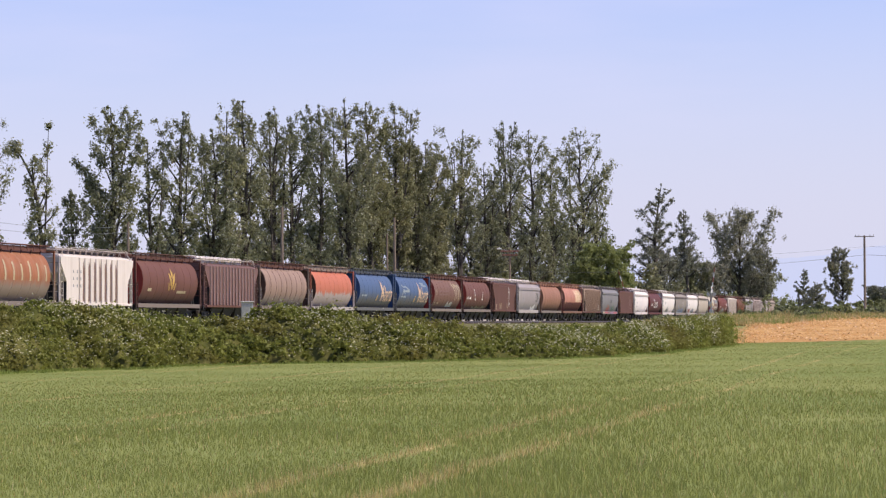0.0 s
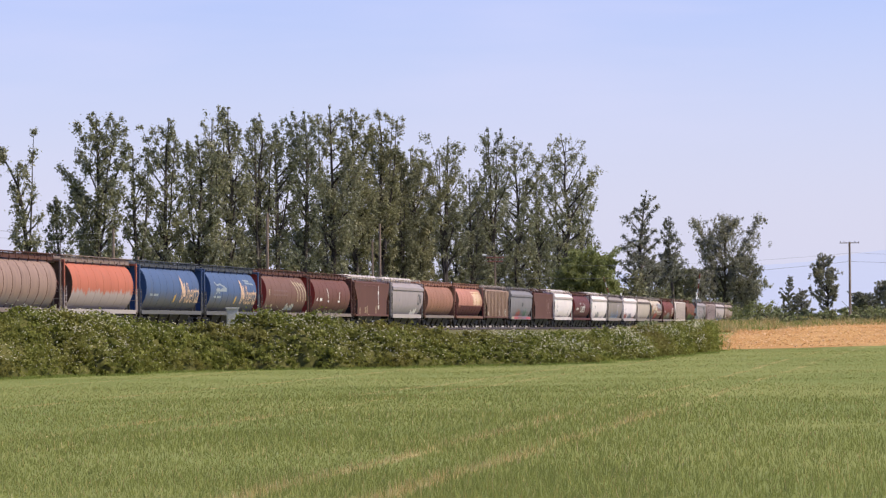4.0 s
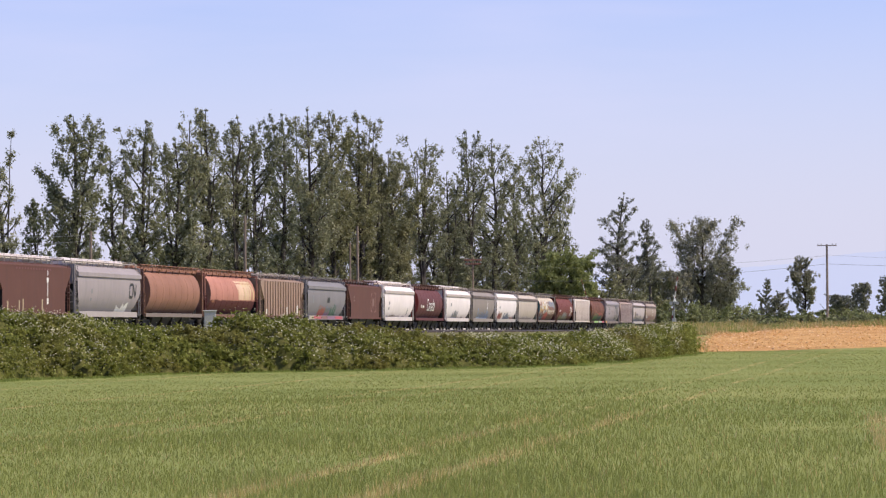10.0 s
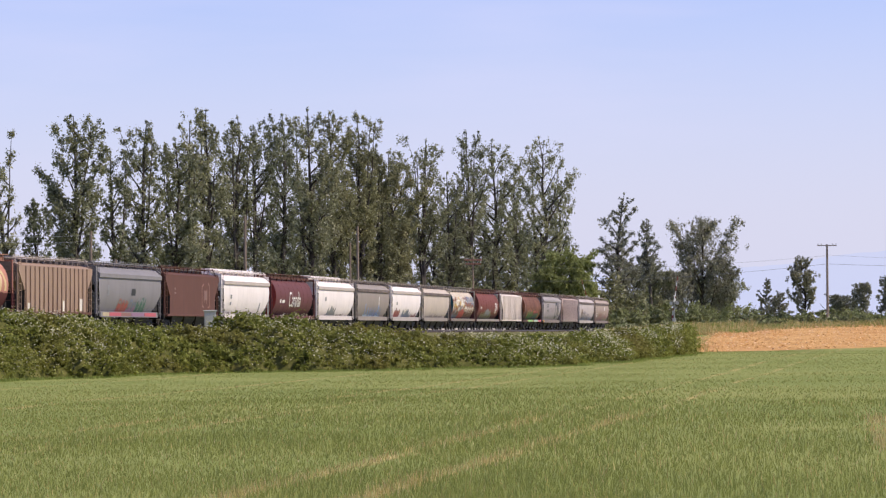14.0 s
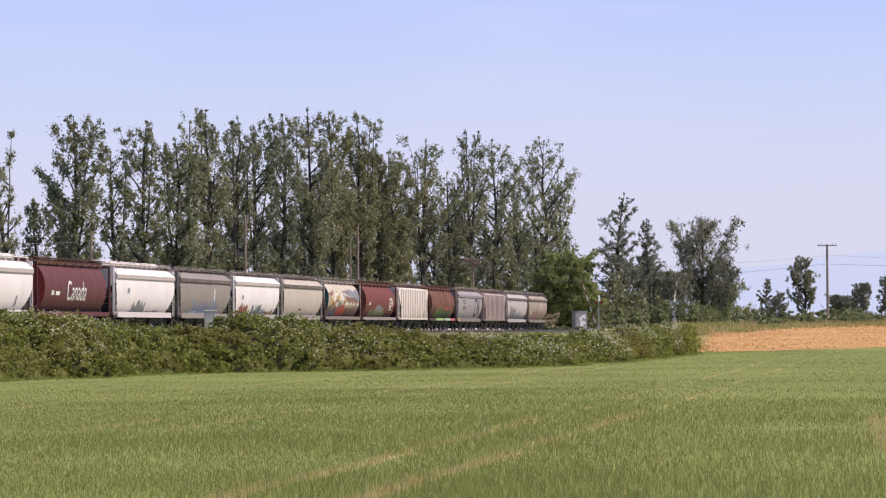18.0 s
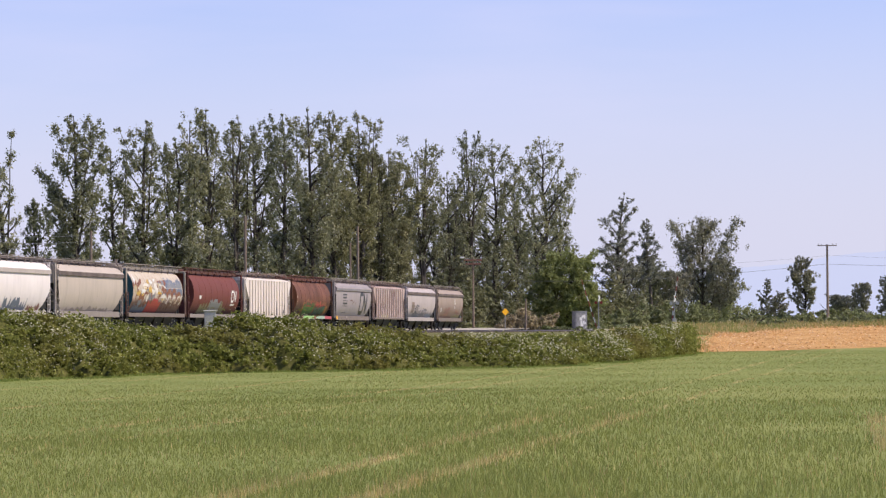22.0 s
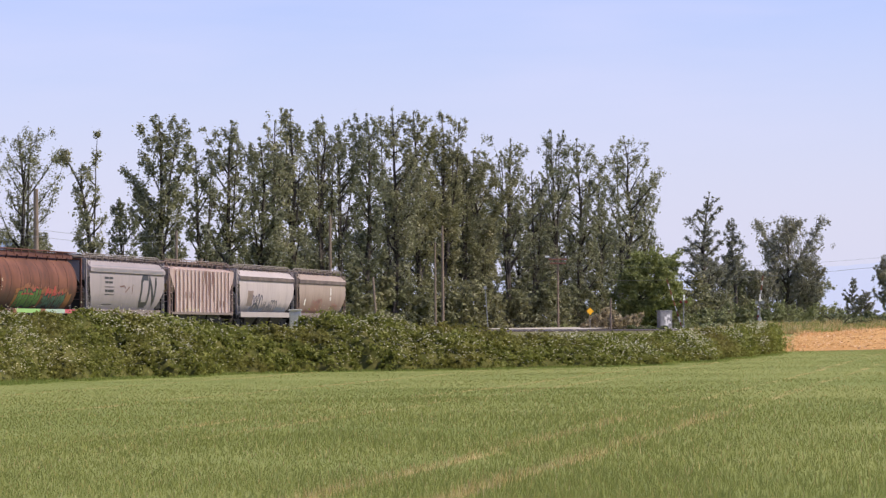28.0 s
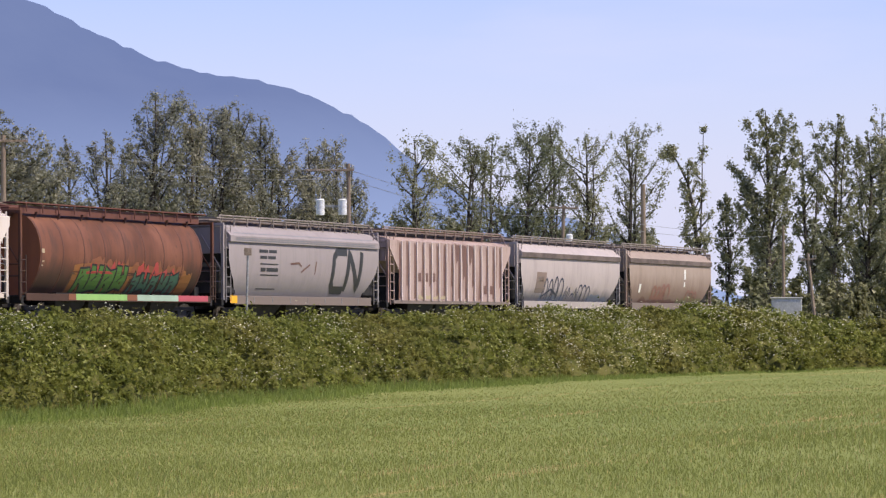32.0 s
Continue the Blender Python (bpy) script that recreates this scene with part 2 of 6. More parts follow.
def leaves(rng, centres, size, lean=0.6, fold=0.25):
    """One folded four-sided leaf or leaf cluster at each centre: verts, quads."""
    n = len(centres)
    nrm = rng.normal(size=(n, 3))
    nrm[:, 2] = np.abs(nrm[:, 2]) + lean
    nrm /= np.linalg.norm(nrm, axis=1)[:, None]
    t = np.cross(nrm, rng.normal(size=(n, 3)))
    t /= np.linalg.norm(t, axis=1)[:, None] + 1e-9
    u = np.cross(nrm, t)
    sz = np.asarray(size).reshape(-1, 1) * rng.uniform(0.6, 1.35, (n, 1))
    w = sz * rng.uniform(0.5, 0.8, (n, 1))
    a = centres - t * sz * 0.5
    b = centres + u * w * 0.5 - nrm * sz * fold * 0.5
    c = centres + t * sz * 0.5
    d = centres - u * w * 0.5 - nrm * sz * fold * 0.5
    v = np.stack([a, b, c, d], 1).reshape(-1, 3)
    return v, np.arange(4 * n).reshape(-1, 4)


def clumps(rng, centres, radius, squash, per, size, rough=0.55):
    """Puffs of leaves: each centre carries per three-sided leaves on a flattened ball, facing mostly outwards: verts, triangles."""
    n = len(centres)
    d = rng.normal(size=(n, per, 3))
    d /= np.linalg.norm(d, axis=2)[..., None] + 1e-9
    rad = np.broadcast_to(np.asarray(radius, float).reshape(-1, 1, 1), (n, 1, 1))
    flat = np.concatenate([np.ones((n, 1, 2)), np.broadcast_to(np.asarray(squash, float).reshape(-1, 1, 1), (n, 1, 1))], 2)
    c = (np.asarray(centres)[:, None] + d * flat * rad * np.abs(rng.normal(0.55, 0.38, (n, per, 1)))).reshape(-1, 3)
    nrm = (d * [1, 1, 1.2] + rng.normal(size=d.shape) * rough + [0, 0, 0.25]).reshape(-1, 3)
    nrm /= np.linalg.norm(nrm, axis=1)[:, None] + 1e-9
    t = np.cross(nrm, rng.normal(size=nrm.shape))
    t /= np.linalg.norm(t, axis=1)[:, None] + 1e-9
    u = np.cross(nrm, t)
    sz = np.repeat(np.broadcast_to(np.asarray(size, float).reshape(-1), (n,)), per)[:, None] * rng.uniform(0.6, 1.4, (n * per, 1))
    w = sz * rng.uniform(0.6, 0.95, (n * per, 1))
    v = np.stack([c + t * sz * 0.62, c - t * sz * 0.38 + u * w * 0.5, c - t * sz * 0.38 - u * w * 0.5], 1).reshape(-1, 3)
    return v, np.arange(3 * n * per).reshape(-1, 3)


def smoothstep(a, b, x):
    t = np.clip((x - a) / (b - a), 0, 1)
    return t * t * (3 - 2 * t)


def lumps(x, y, seed=0, scale=1.0, octaves=4):
    """Cheap smooth noise from sines, about -1 to 1."""
    r = np.random.default_rng(seed)
    out, amp, tot = 0, 1.0, 0
    for o in range(octaves):
        for _ in range(3):
            a = r.uniform(0, 2 * np.pi)
            k = 2 ** o / scale * r.uniform(0.7, 1.4)
            out = out + amp * np.sin(k * (np.cos(a) * x + np.sin(a) * y) + r.uniform(0, 6.28))
        tot += amp * 1.7
        amp *= 0.6
    return out / tot


def polar(a, r):
    """A place on the plan by compass angle from the line of the track (degrees to the left) and range."""
    return -r * math.sin(radians(a)), r * math.cos(radians(a))


# ================= ground =================
TRACK_X = -62.65


def rail_z(y):
    return 2.12 - 0.00376 * (y - 200)


def road_y(x):
    """The road crosses the track at about 500 m and runs down to the right."""
    return 500.0 - 1.25 * (x - TRACK_X)


def ground_z(x, y):
    x, y = np.asarray(x, float), np.asarray(y, float)
    bank = rail_z(np.clip(y, -200, 900)) - 0.75
    side = np.abs(x - TRACK_X)
    z = np.maximum(bank, 0) * (1 - smoothstep(3.2, 9.0, side))
    # rise towards the road on the near side of the track
    rise = 1.45 * smoothstep(262, 400, y + 0.35 * (x + 20)) * (1 - smoothstep(-2, 60, x)) * smoothstep(-70, -40, x)
    rise = np.maximum(rise, 1.45 * smoothstep(262, 400, y) * smoothstep(-60, -30, x) * (1 - smoothstep(600, 900, y)))
    z = np.maximum(z, rise)
    z = np.maximum(z, 0.5 * smoothstep(-75, -110, x))
    z = z + 1.0 * (1 - smoothstep(8, 30, np.hypot(x, y)))
    return z + 0.05 * lumps(x, y, 3, 9.0)
def grid_lines(stops):
    out = []
    for (a, b, n) in stops:
        out += list(np.linspace(a, b, n, endpoint=False))
    return np.array(out + [stops[-1][1]])


def sheet(name, xs, ys, mat, lift=0.0):
    X, Y = np.meshgrid(xs, ys)
    v = np.stack([X, Y, ground_z(X, Y) + lift], -1).reshape(-1, 3)
    nx = len(xs)
    i = (np.arange(len(ys) - 1)[:, None] * nx + np.arange(nx - 1)[None]).ravel()
    return mesh_from(name, v, np.stack([i, i + 1, i + nx + 1, i + nx], 1), [mat], True)


# where the mown lines lie across the field
MOWN = (-8.25, -10.35, -18.1, -20.3, -27.9, -36.0)


def field_material():
    """Mown green hayfield: tone patches, pale stubble lines left by the mower."""
    m, nt, b = material("hayfield_turf", 0.95)
    n1 = noise_tex(nt, 0.06, 4)
    n2 = noise_tex(nt, 1.1, 5, rough=0.7)
    n3 = noise_tex(nt, 9.0, 4, rough=0.7)
    col = mix(nt, ramp(nt, n1, [(0.35, (0, 0, 0)), (0.65, (1, 1, 1))]), (0.2, 0.228, 0.069), (0.255, 0.265, 0.086))
    col = mix(nt, ramp(nt, n2, [(0.6, (0, 0, 0)), (0.85, (0.4, 0.4, 0.4))]), col, (0.3, 0.26, 0.11))
    # stubble lines where the mower turned the swath, broken along their length
    c = nt.nodes.new("ShaderNodeTexCoord")
    sep = nt.nodes.new("ShaderNodeSeparateXYZ")
    nt.links.new(c.outputs["Object"], sep.inputs[0])
    wob = ramp(nt, noise_tex(nt, 0.5, 4), [(0.2, (0, 0, 0)), (0.8, (0.36, 0.36, 0.36))])

    def sums(acc, ops):
        for op, val in ops:
            mt = nt.nodes.new("ShaderNodeMath")
            mt.operation = op
            nt.links.new(acc, mt.inputs[0])
            if hasattr(val, "is_linked"):
                nt.links.new(val, mt.inputs[1])
            elif val is not None:
                mt.inputs[1].default_value = val
            acc = mt.outputs[0]
        return acc

    across = sums(sep.outputs[1], (("MULTIPLY", 0.022), ("ADD", sep.outputs[0]), ("ADD", wob), ("SUBTRACT", 0.18)))
    line = (0.0, 0.0, 0.0)
    for at in MOWN:
        near = sums(across, (("SUBTRACT", at), ("ABSOLUTE", None)))
        line = mix(nt, 1.0, line, ramp(nt, near, [(0.05, (1, 1, 1)), (0.24, (0, 0, 0))]), "ADD")
    brk = ramp(nt, noise_tex(nt, 0.16, 6, (1, 1, 1), 0.75), [(0.48, (0.06, 0.06, 0.06)), (0.62, (0.6, 0.6, 0.6))])
    col = mix(nt, mix(nt, 1.0, line, brk, "MULTIPLY"), col, (0.6, 0.42, 0.2))
    col = mix(nt, 1.0, col, ramp(nt, n3, [(0.3, (0.93, 0.94, 0.92)), (0.7, (1.06, 1.06, 1.05))]), "MULTIPLY")
    nt.links.new(col, b.inputs["Base Color"])
    b.inputs["Specular IOR Level"].default_value = 0.05
    bump(nt, b, n2, 0.12, 0.05)
    return m


M_FIELD = field_material()
M_DRY = two_tone("dry_cut_hay", (0.46, 0.24, 0.09), (0.64, 0.4, 0.17), 0.6, 0.95, 6, (0.2, 0.7, 1.0), 0.36, 0.66, 0.5)
M_HAY = leaf_mat("hay_wisps", (0.58, 0.34, 0.14), (0.68, 0.44, 0.2), (0.8, 0.6, 0.4), 0.9)
xs = grid_lines([(-4900, -400, 12), (-400, -100, 20), (-100, -40, 60), (-40, 60, 40), (60, 400, 14), (400, 4900, 10)])
ys = grid_lines([(-3000, -100, 8), (-100, 20, 20), (20, 330, 100), (330, 900, 60), (900, 4900, 20)])
tagged(new("ground", sheet("ground", xs, ys, M_FIELD)), "flat mown hayfield of short green grass", kind="structure")

# the cut dry hay field beyond the hedge, sloping up to the road
def dry_patch():
    a = np.linspace(0, 1, 60)
    near = np.stack([np.interp(a, [0, 0.4, 1], [-25.5, -11.5, 110]), np.interp(a, [0, 0.4, 1], [250, 279, 300])], 1)
    far = np.stack([np.interp(a, [0, 0.15, 0.3, 0.4, 1], [-31, -27.4, -23.7, -16.5, 130]), np.interp(a, [0, 0.15, 0.3, 0.4, 1], [342, 358, 382, 400, 400])], 1)
    w = np.linspace(0, 1, 50)[:, None, None]
    edge = 2.0 * lumps(near[:, 0], near[:, 1], 5, 3.0)[:, None]
    p = near[None] * (1 - w) + far[None] * w + edge[None] * np.array([0.0, 1.0]) * (1 - w)
    v = np.concatenate([p, (ground_z(p[..., 0], p[..., 1]) + 0.025)[..., None]], -1)
    i = (np.arange(49)[:, None] * 60 + np.arange(59)[None]).ravel()
    return mesh_from("dry_field", v.reshape(-1, 3), np.stack([i, i + 1, i + 61, i + 60], 1), [M_DRY], True)


tagged(new("dry_field", dry_patch()), "strip of cut golden dry hay beyond the hedge", kind="structure")

# ---- railway track ----
def along_track(name, prof, mat, y0=-150.0, y1=900.0, n=22):
    """A profile of (across, height over rail foot) pulled along the track."""
    yy = np.linspace(y0, y1, n)
    pr = np.asarray(prof, float)
    v = np.stack([np.broadcast_to(TRACK_X + pr[:, 0], (n, len(pr))), np.broadcast_to(yy[:, None], (n, len(pr))), rail_z(yy)[:, None] + pr[None, :, 1]], -1)
    k = len(pr)
    i = (np.arange(n - 1)[:, None] * k + np.arange(k)[None])
    j = (np.arange(n - 1)[:, None] * k + (np.arange(k) + 1)[None] % k)
    return mesh_from(name, v.reshape(-1, 3), np.stack([i, j, j + k, i + k], -1).reshape(-1, 4), [mat])


tagged(new("ballast_bed", along_track("ballast_bed", [(-1.75, -0.6), (-1.7, -0.2), (1.7, -0.2), (1.75, -0.6)], M_BALLAST)), "grey crushed-stone ballast under the track", kind="structure")
tagged(new("track_shoulder", along_track("track_shoulder", [(-3.4, -0.95), (-1.6, -0.24), (1.6, -0.24), (3.4, -0.95)], M_SHOULDER)), "weedy brown-green shoulder of the track", kind="structure")
track = tagged(new("railway_track"), "single straight railway track on timber sleepers", "railway track", kind="structure")
for sx in (-0.75, 0.75):
    put("rail", along_track("rail", [(sx - 0.04, 0), (sx + 0.04, 0), (sx + 0.04, -0.05), (sx + 0.01, -0.06), (sx + 0.07, -0.17), (sx - 0.07, -0.17), (sx - 0.01, -0.06), (sx - 0.04, -0.05)], M_RAIL), track)


def sleepers():
    yy = np.arange(-20, 780, 0.55)
    c = np.array([[x, y, z] for x in (-1.25, 1.25) for y in (-0.11, 0.11) for z in (-0.3, -0.16)])
    v = c[None] + np.stack([np.full_like(yy, TRACK_X), yy, rail_z(yy)], -1)[:, None]
    q = np.array([[0, 1, 3, 2], [4, 6, 7, 5], [0, 4, 5, 1], [2, 3, 7, 6], [1, 5, 7, 3], [0, 2, 6, 4]])
    return mesh_from("sleepers", v.reshape(-1, 3), (q[None] + 8 * np.arange(len(yy))[:, None, None]).reshape(-1, 4), [M_TIE])


put("sleepers", sleepers(), track, kind="stuff")

# ---- road over the level crossing ----
def road_mesh():
    xx = np.linspace(-190, 90, 90)
    c = np.stack([xx, road_y(xx)], 1)
    d = np.array([1.25, 1.0]) / math.hypot(1.25, 1.0)
    rows = []
    for w in (-3.6, -3.4, 3.4, 3.6):
        p = c + d * w
        z = np.maximum(ground_z(p[:, 0], p[:, 1]), rail_z(500) + 0.02 - 0.9 * smoothstep(15, 60, np.abs(xx - TRACK_X)))
        rows.append(np.column_stack([p, z + (0.03 if abs(w) < 3.5 else -0.5)]))
    v = np.stack(rows, 1)
    i = (np.arange(89)[:, None] * 4 + np.arange(3)[None]).ravel()
    return mesh_from("road", v.reshape(-1, 3), np.stack([i, i + 1, i + 5, i + 4], 1), [M_ROAD])


def lot_mesh():
    """Pale gravel where the road widens beyond the crossing."""
    yy = np.linspace(412, 590, 30)
    near = np.interp(yy, [412, 590], [TRACK_X - 4.2, TRACK_X - 18])
    far = near - np.interp(yy, [412, 590], [9, 30])
    w = np.linspace(0, 1, 8)[:, None]
    x = near[None] * (1 - w) + far[None] * w + 0.6 * lumps(yy, yy, 61, 4.0)[None] * (w - 0.5) * 2
    y = yy[None] + 0 * w
    z = np.maximum(ground_z(x, y), 0.95) + 0.3
    v = np.stack([x, y, z], -1)
    i = (np.arange(7)[:, None] * 30 + np.arange(29)[None]).ravel()
    return mesh_from("gravel_lot", v.reshape(-1, 3), np.stack([i, i + 1, i + 31, i + 30], 1), [M_ROAD], True)


tagged(new("gravel_lot", lot_mesh()), "pale gravel turnout beside the road beyond the track", kind="structure")
tagged(new("road", road_mesh()), "pale grey asphalt road over the level crossing", kind="structure")

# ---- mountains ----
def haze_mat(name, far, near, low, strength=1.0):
    """Distant wooded slopes; blue summer haze is painted into a glowing colour, paler low down."""
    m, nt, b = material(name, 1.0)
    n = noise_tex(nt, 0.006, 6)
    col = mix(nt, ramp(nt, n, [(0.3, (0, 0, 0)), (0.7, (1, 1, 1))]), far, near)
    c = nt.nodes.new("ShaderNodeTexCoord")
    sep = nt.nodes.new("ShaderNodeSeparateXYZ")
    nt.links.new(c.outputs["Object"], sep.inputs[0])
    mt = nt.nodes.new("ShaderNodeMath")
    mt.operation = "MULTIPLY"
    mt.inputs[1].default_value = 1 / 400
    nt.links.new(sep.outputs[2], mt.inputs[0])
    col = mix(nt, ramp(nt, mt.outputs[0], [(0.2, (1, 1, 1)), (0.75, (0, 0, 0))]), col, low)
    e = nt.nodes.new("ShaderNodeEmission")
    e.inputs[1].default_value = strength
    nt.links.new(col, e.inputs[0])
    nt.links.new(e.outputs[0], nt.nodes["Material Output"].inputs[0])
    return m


def ridge(name, line, r0, r1, mat, seed):
    """A mountain side that climbs from range r0 to a ridge at range r1; line: angle and height of the ridge."""
    a = np.linspace(line[0][0], line[-1][0], 220)
    la, lz = zip(*line)
    if la[0] > la[-1]:
        top = np.interp(-a, -np.array(la), lz)
    else:
        top = np.interp(a, la, lz)
    top = np.convolve(np.pad(top, 4, mode="edge"), np.ones(9) / 9, "valid") * 1.018 + 3 * lumps(a * 40, a, seed, 3.0) * np.clip(top / 200, 0.2, 1)
    w = np.linspace(0, 1, 14)
    R = r0 + (r1 - r0) * w[:, None] + 0 * a[None]
    Z = top[None] * (w[:, None] ** 0.8) - 4
    A = np.radians(a)[None] + 0 * R
    v = np.stack([-R * np.sin(A), R * np.cos(A), Z], -1)
    i = (np.arange(13)[:, None] * 220 + np.arange(219)[None]).ravel()
    return mesh_from(name, v.reshape(-1, 3), np.stack([i, i + 1, i + 221, i + 220], 1), [mat], True)


M_MOUNT = haze_mat("haze_painted_mountain", (0.165, 0.215, 0.42), (0.185, 0.235, 0.44), (0.33, 0.41, 0.68))
M_MOUNT2 = haze_mat("haze_painted_range", (0.575, 0.612, 0.855), (0.59, 0.625, 0.865), (0.61, 0.645, 0.88))
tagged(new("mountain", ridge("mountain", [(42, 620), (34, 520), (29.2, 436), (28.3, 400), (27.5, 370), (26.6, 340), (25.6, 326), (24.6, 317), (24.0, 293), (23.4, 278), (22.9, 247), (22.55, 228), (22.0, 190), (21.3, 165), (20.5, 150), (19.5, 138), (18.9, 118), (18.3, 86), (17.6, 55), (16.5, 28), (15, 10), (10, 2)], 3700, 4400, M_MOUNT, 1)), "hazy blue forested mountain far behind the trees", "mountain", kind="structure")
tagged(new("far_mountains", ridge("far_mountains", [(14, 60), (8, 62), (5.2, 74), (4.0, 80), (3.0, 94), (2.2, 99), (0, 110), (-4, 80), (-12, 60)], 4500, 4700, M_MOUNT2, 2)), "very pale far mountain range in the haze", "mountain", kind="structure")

# ---- bramble hedge ----
HEDGE = [(-40.0, 40), (-42.5, 62), (-43.1, 76.1), (-44.7, 88), (-47.0, 103), (-47.2, 113), (-46.5, 128), (-46.3, 138), (-44.8, 148), (-42.2, 161), (-37.5, 167), (-32.4, 171), (-27.6, 179), (-25.0, 183), (-23.6, 198), (-23.0, 228), (-24.3, 249), (-28.5, 262)]
CREST = [(34, 3.1), (29.5, 3.13), (28, 3.15), (26.6, 3.12), (25.3, 2.85), (24.7, 3.06), (23.7, 3.15), (22.7, 2.96), (21.2, 3.18), (19.8, 3.18), (18.8, 3.26), (17.3, 3.46), (16.3, 3.22), (15.3, 2.98), (14.4, 2.7), (13.95, 2.48), (13.5, 2.4), (13.25, 2.5), (12.95, 2.85), (12.6, 3.2), (12.1, 3.12), (11.5, 2.8), (10.7, 2.54), (10.3, 2.34), (9.9, 2.15), (8.8, 1.9), (7.9, 1.78), (7.5, 1.75), (6.8, 1.8), (6.3, 2.0), (5.8, 2.15), (5.3, 2.0), (3, 1.6)]
hp = np.array(HEDGE, float)
hl = np.concatenate([[0], np.cumsum(np.linalg.norm(np.diff(hp, axis=0), axis=1))])
HL = hl[-1]


def hedge_point(l, w):
    """Place on the hedge: l metres along it, w from 0 (foot in the field) to 1 (back)."""
    x0, y0 = np.interp(l, hl, hp[:, 0]), np.interp(l, hl, hp[:, 1])
    ang = np.degrees(np.arctan2(-x0, y0))
    ca = np.array(CREST)[::-1]
    top = np.interp(ang, ca[:, 0], ca[:, 1])
    depth = 9.0
    # inland, away from the field: mostly straight back
    k = smoothstep(HL - 75, HL - 30, l)
    nx, ny = -0.62 + 0.45 * k, 0.78 + 0.2 * k
    wob = (0.7 * lumps(l, 5 * w, 17, 1.3) + 1.0 * lumps(l, l * 0.3, 11, 2.2) + 0.5 * lumps(l, 6 * w, 14, 0.7)) * (1 - w)
    x, y = x0 + nx * (depth * w + wob), y0 + ny * (depth * w + wob)
    prof = np.where(w < 0.62, np.sin(np.clip(w / 0.62, 0, 1) * np.pi / 2) ** 0.75, 1 - 0.75 * smoothstep(0.62, 1.0, w))
    bumpy = 1 + (0.1 * lumps(x, y, 15, 2.6) + 0.12 * lumps(x, y, 12, 1.1)) * (1 - 0.5 * smoothstep(0.3, 0.6, w)) + 0.09 * lumps(x, y, 13, 0.4)
    return x, y, ground_z(x, y) * 0.3 + 0.925 * top * prof * bumpy - 0.05 - 0.28 * prof


hedge = tagged(new("bramble_hedge"), "thick flowering bramble hedge along the edge of the field", "hedge", kind="stuff")
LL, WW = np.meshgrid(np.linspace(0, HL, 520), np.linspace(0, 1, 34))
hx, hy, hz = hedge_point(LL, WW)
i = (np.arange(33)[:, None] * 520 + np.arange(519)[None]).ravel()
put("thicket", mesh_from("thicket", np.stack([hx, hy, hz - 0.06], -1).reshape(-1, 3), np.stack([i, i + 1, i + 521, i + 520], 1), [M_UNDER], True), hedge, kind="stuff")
rng = np.random.default_rng(5)
NL = 16000
l, w = rng.uniform(0, HL, NL), rng.uniform(0, 0.78, NL)
hx, hy, hz = hedge_point(l, w)
c = np.stack([hx, hy, hz], -1) + rng.normal(size=(NL, 3)) * [0.15, 0.15, 0.14]
v, fq = clumps(rng, c, 0.16 + 0.5 * rng.uniform(0, 1, NL) ** 1.6, rng.uniform(0.4, 0.75, NL), 30, np.where(hy > 150, 0.18, 0.13), 0.65)
put("bramble_leaves", mesh_from("bramble_leaves", v, fq, [M_BRAMBLE]), hedge, kind="stuff")
NF = 62000
l, w = rng.uniform(0, HL, NF), rng.uniform(0.02, 0.75, NF)
hx, hy, hz = hedge_point(l, w)
keep = lumps(hx, hy, 21, 2.5) + rng.normal(size=NF) * 0.4 > 0.6 - 0.52 * smoothstep(95, 150, hy)
c = (np.stack([hx, hy, hz + 0.28], -1) + rng.normal(size=(NF, 3)) * 0.13)[keep]
v, fq = leaves(rng, c, np.where(c[:, 1] > 140, 0.095, 0.08), 1.0)
put("blossom", mesh_from("blossom", v, fq, [M_BLOSSOM]), hedge, kind="stuff")

# ---- standing grass ----
def blades(rng, base, h, wid, spread=0.25):
    n = len(base)
    a = rng.uniform(0, 2 * np.pi, n)
    s = np.stack([np.cos(a), np.sin(a), 0 * a], 1) * (wid / 2)[:, None]
    tipd = np.concatenate([rng.normal(size=(n, 2)) * spread, np.ones((n, 1))], 1) * h[:, None]
    v = np.stack([base - s, base + s, base + tipd], 1)
    return v.reshape(-1, 3), np.arange(3 * n).reshape(-1, 3)


def hedge_range(a):
    ang = np.degrees(np.arctan2(-hp[:, 0], hp[:, 1]))[::-1]
    return np.interp(a, ang, np.hypot(hp[:, 0], hp[:, 1])[::-1])


rng = np.random.default_rng(9)
N = 460000
a = rng.uniform(1.5, 31.5, N)
far = np.where(a < 5.0, 262.0, hedge_range(a))
r = 44 + (far + 1.5 - 44) * rng.uniform(0, 1, N) ** 1.25
gx, gy = -r * np.sin(np.radians(a)), r * np.cos(np.radians(a))
g = np.stack([gx, gy, ground_z(gx, gy) - 0.01], 1)
ph = np.min([np.abs(gx + 0.022 * gy - at) for at in MOWN], axis=0)
patch = lumps(gx, gy, 31, 9.0) + 0.4 * lumps(gx, gy, 32, 2.0)
dry = ((ph < 0.2 + 0.12 * rng.normal(size=N)) & (patch + rng.normal(size=N) * 0.4 > 0.1 + 0.35 * smoothstep(80, 130, r))) | (rng.uniform(size=N) < 0.035)
dry |= (np.abs(gx + 1.75 + 0.055 * (gy - 55)) < 0.5 + 0.08 * rng.normal(size=N)) & (np.abs(gy - 76) < 12 + 4 * rng.normal(size=N)) & (rng.uniform(size=N) < 0.85)
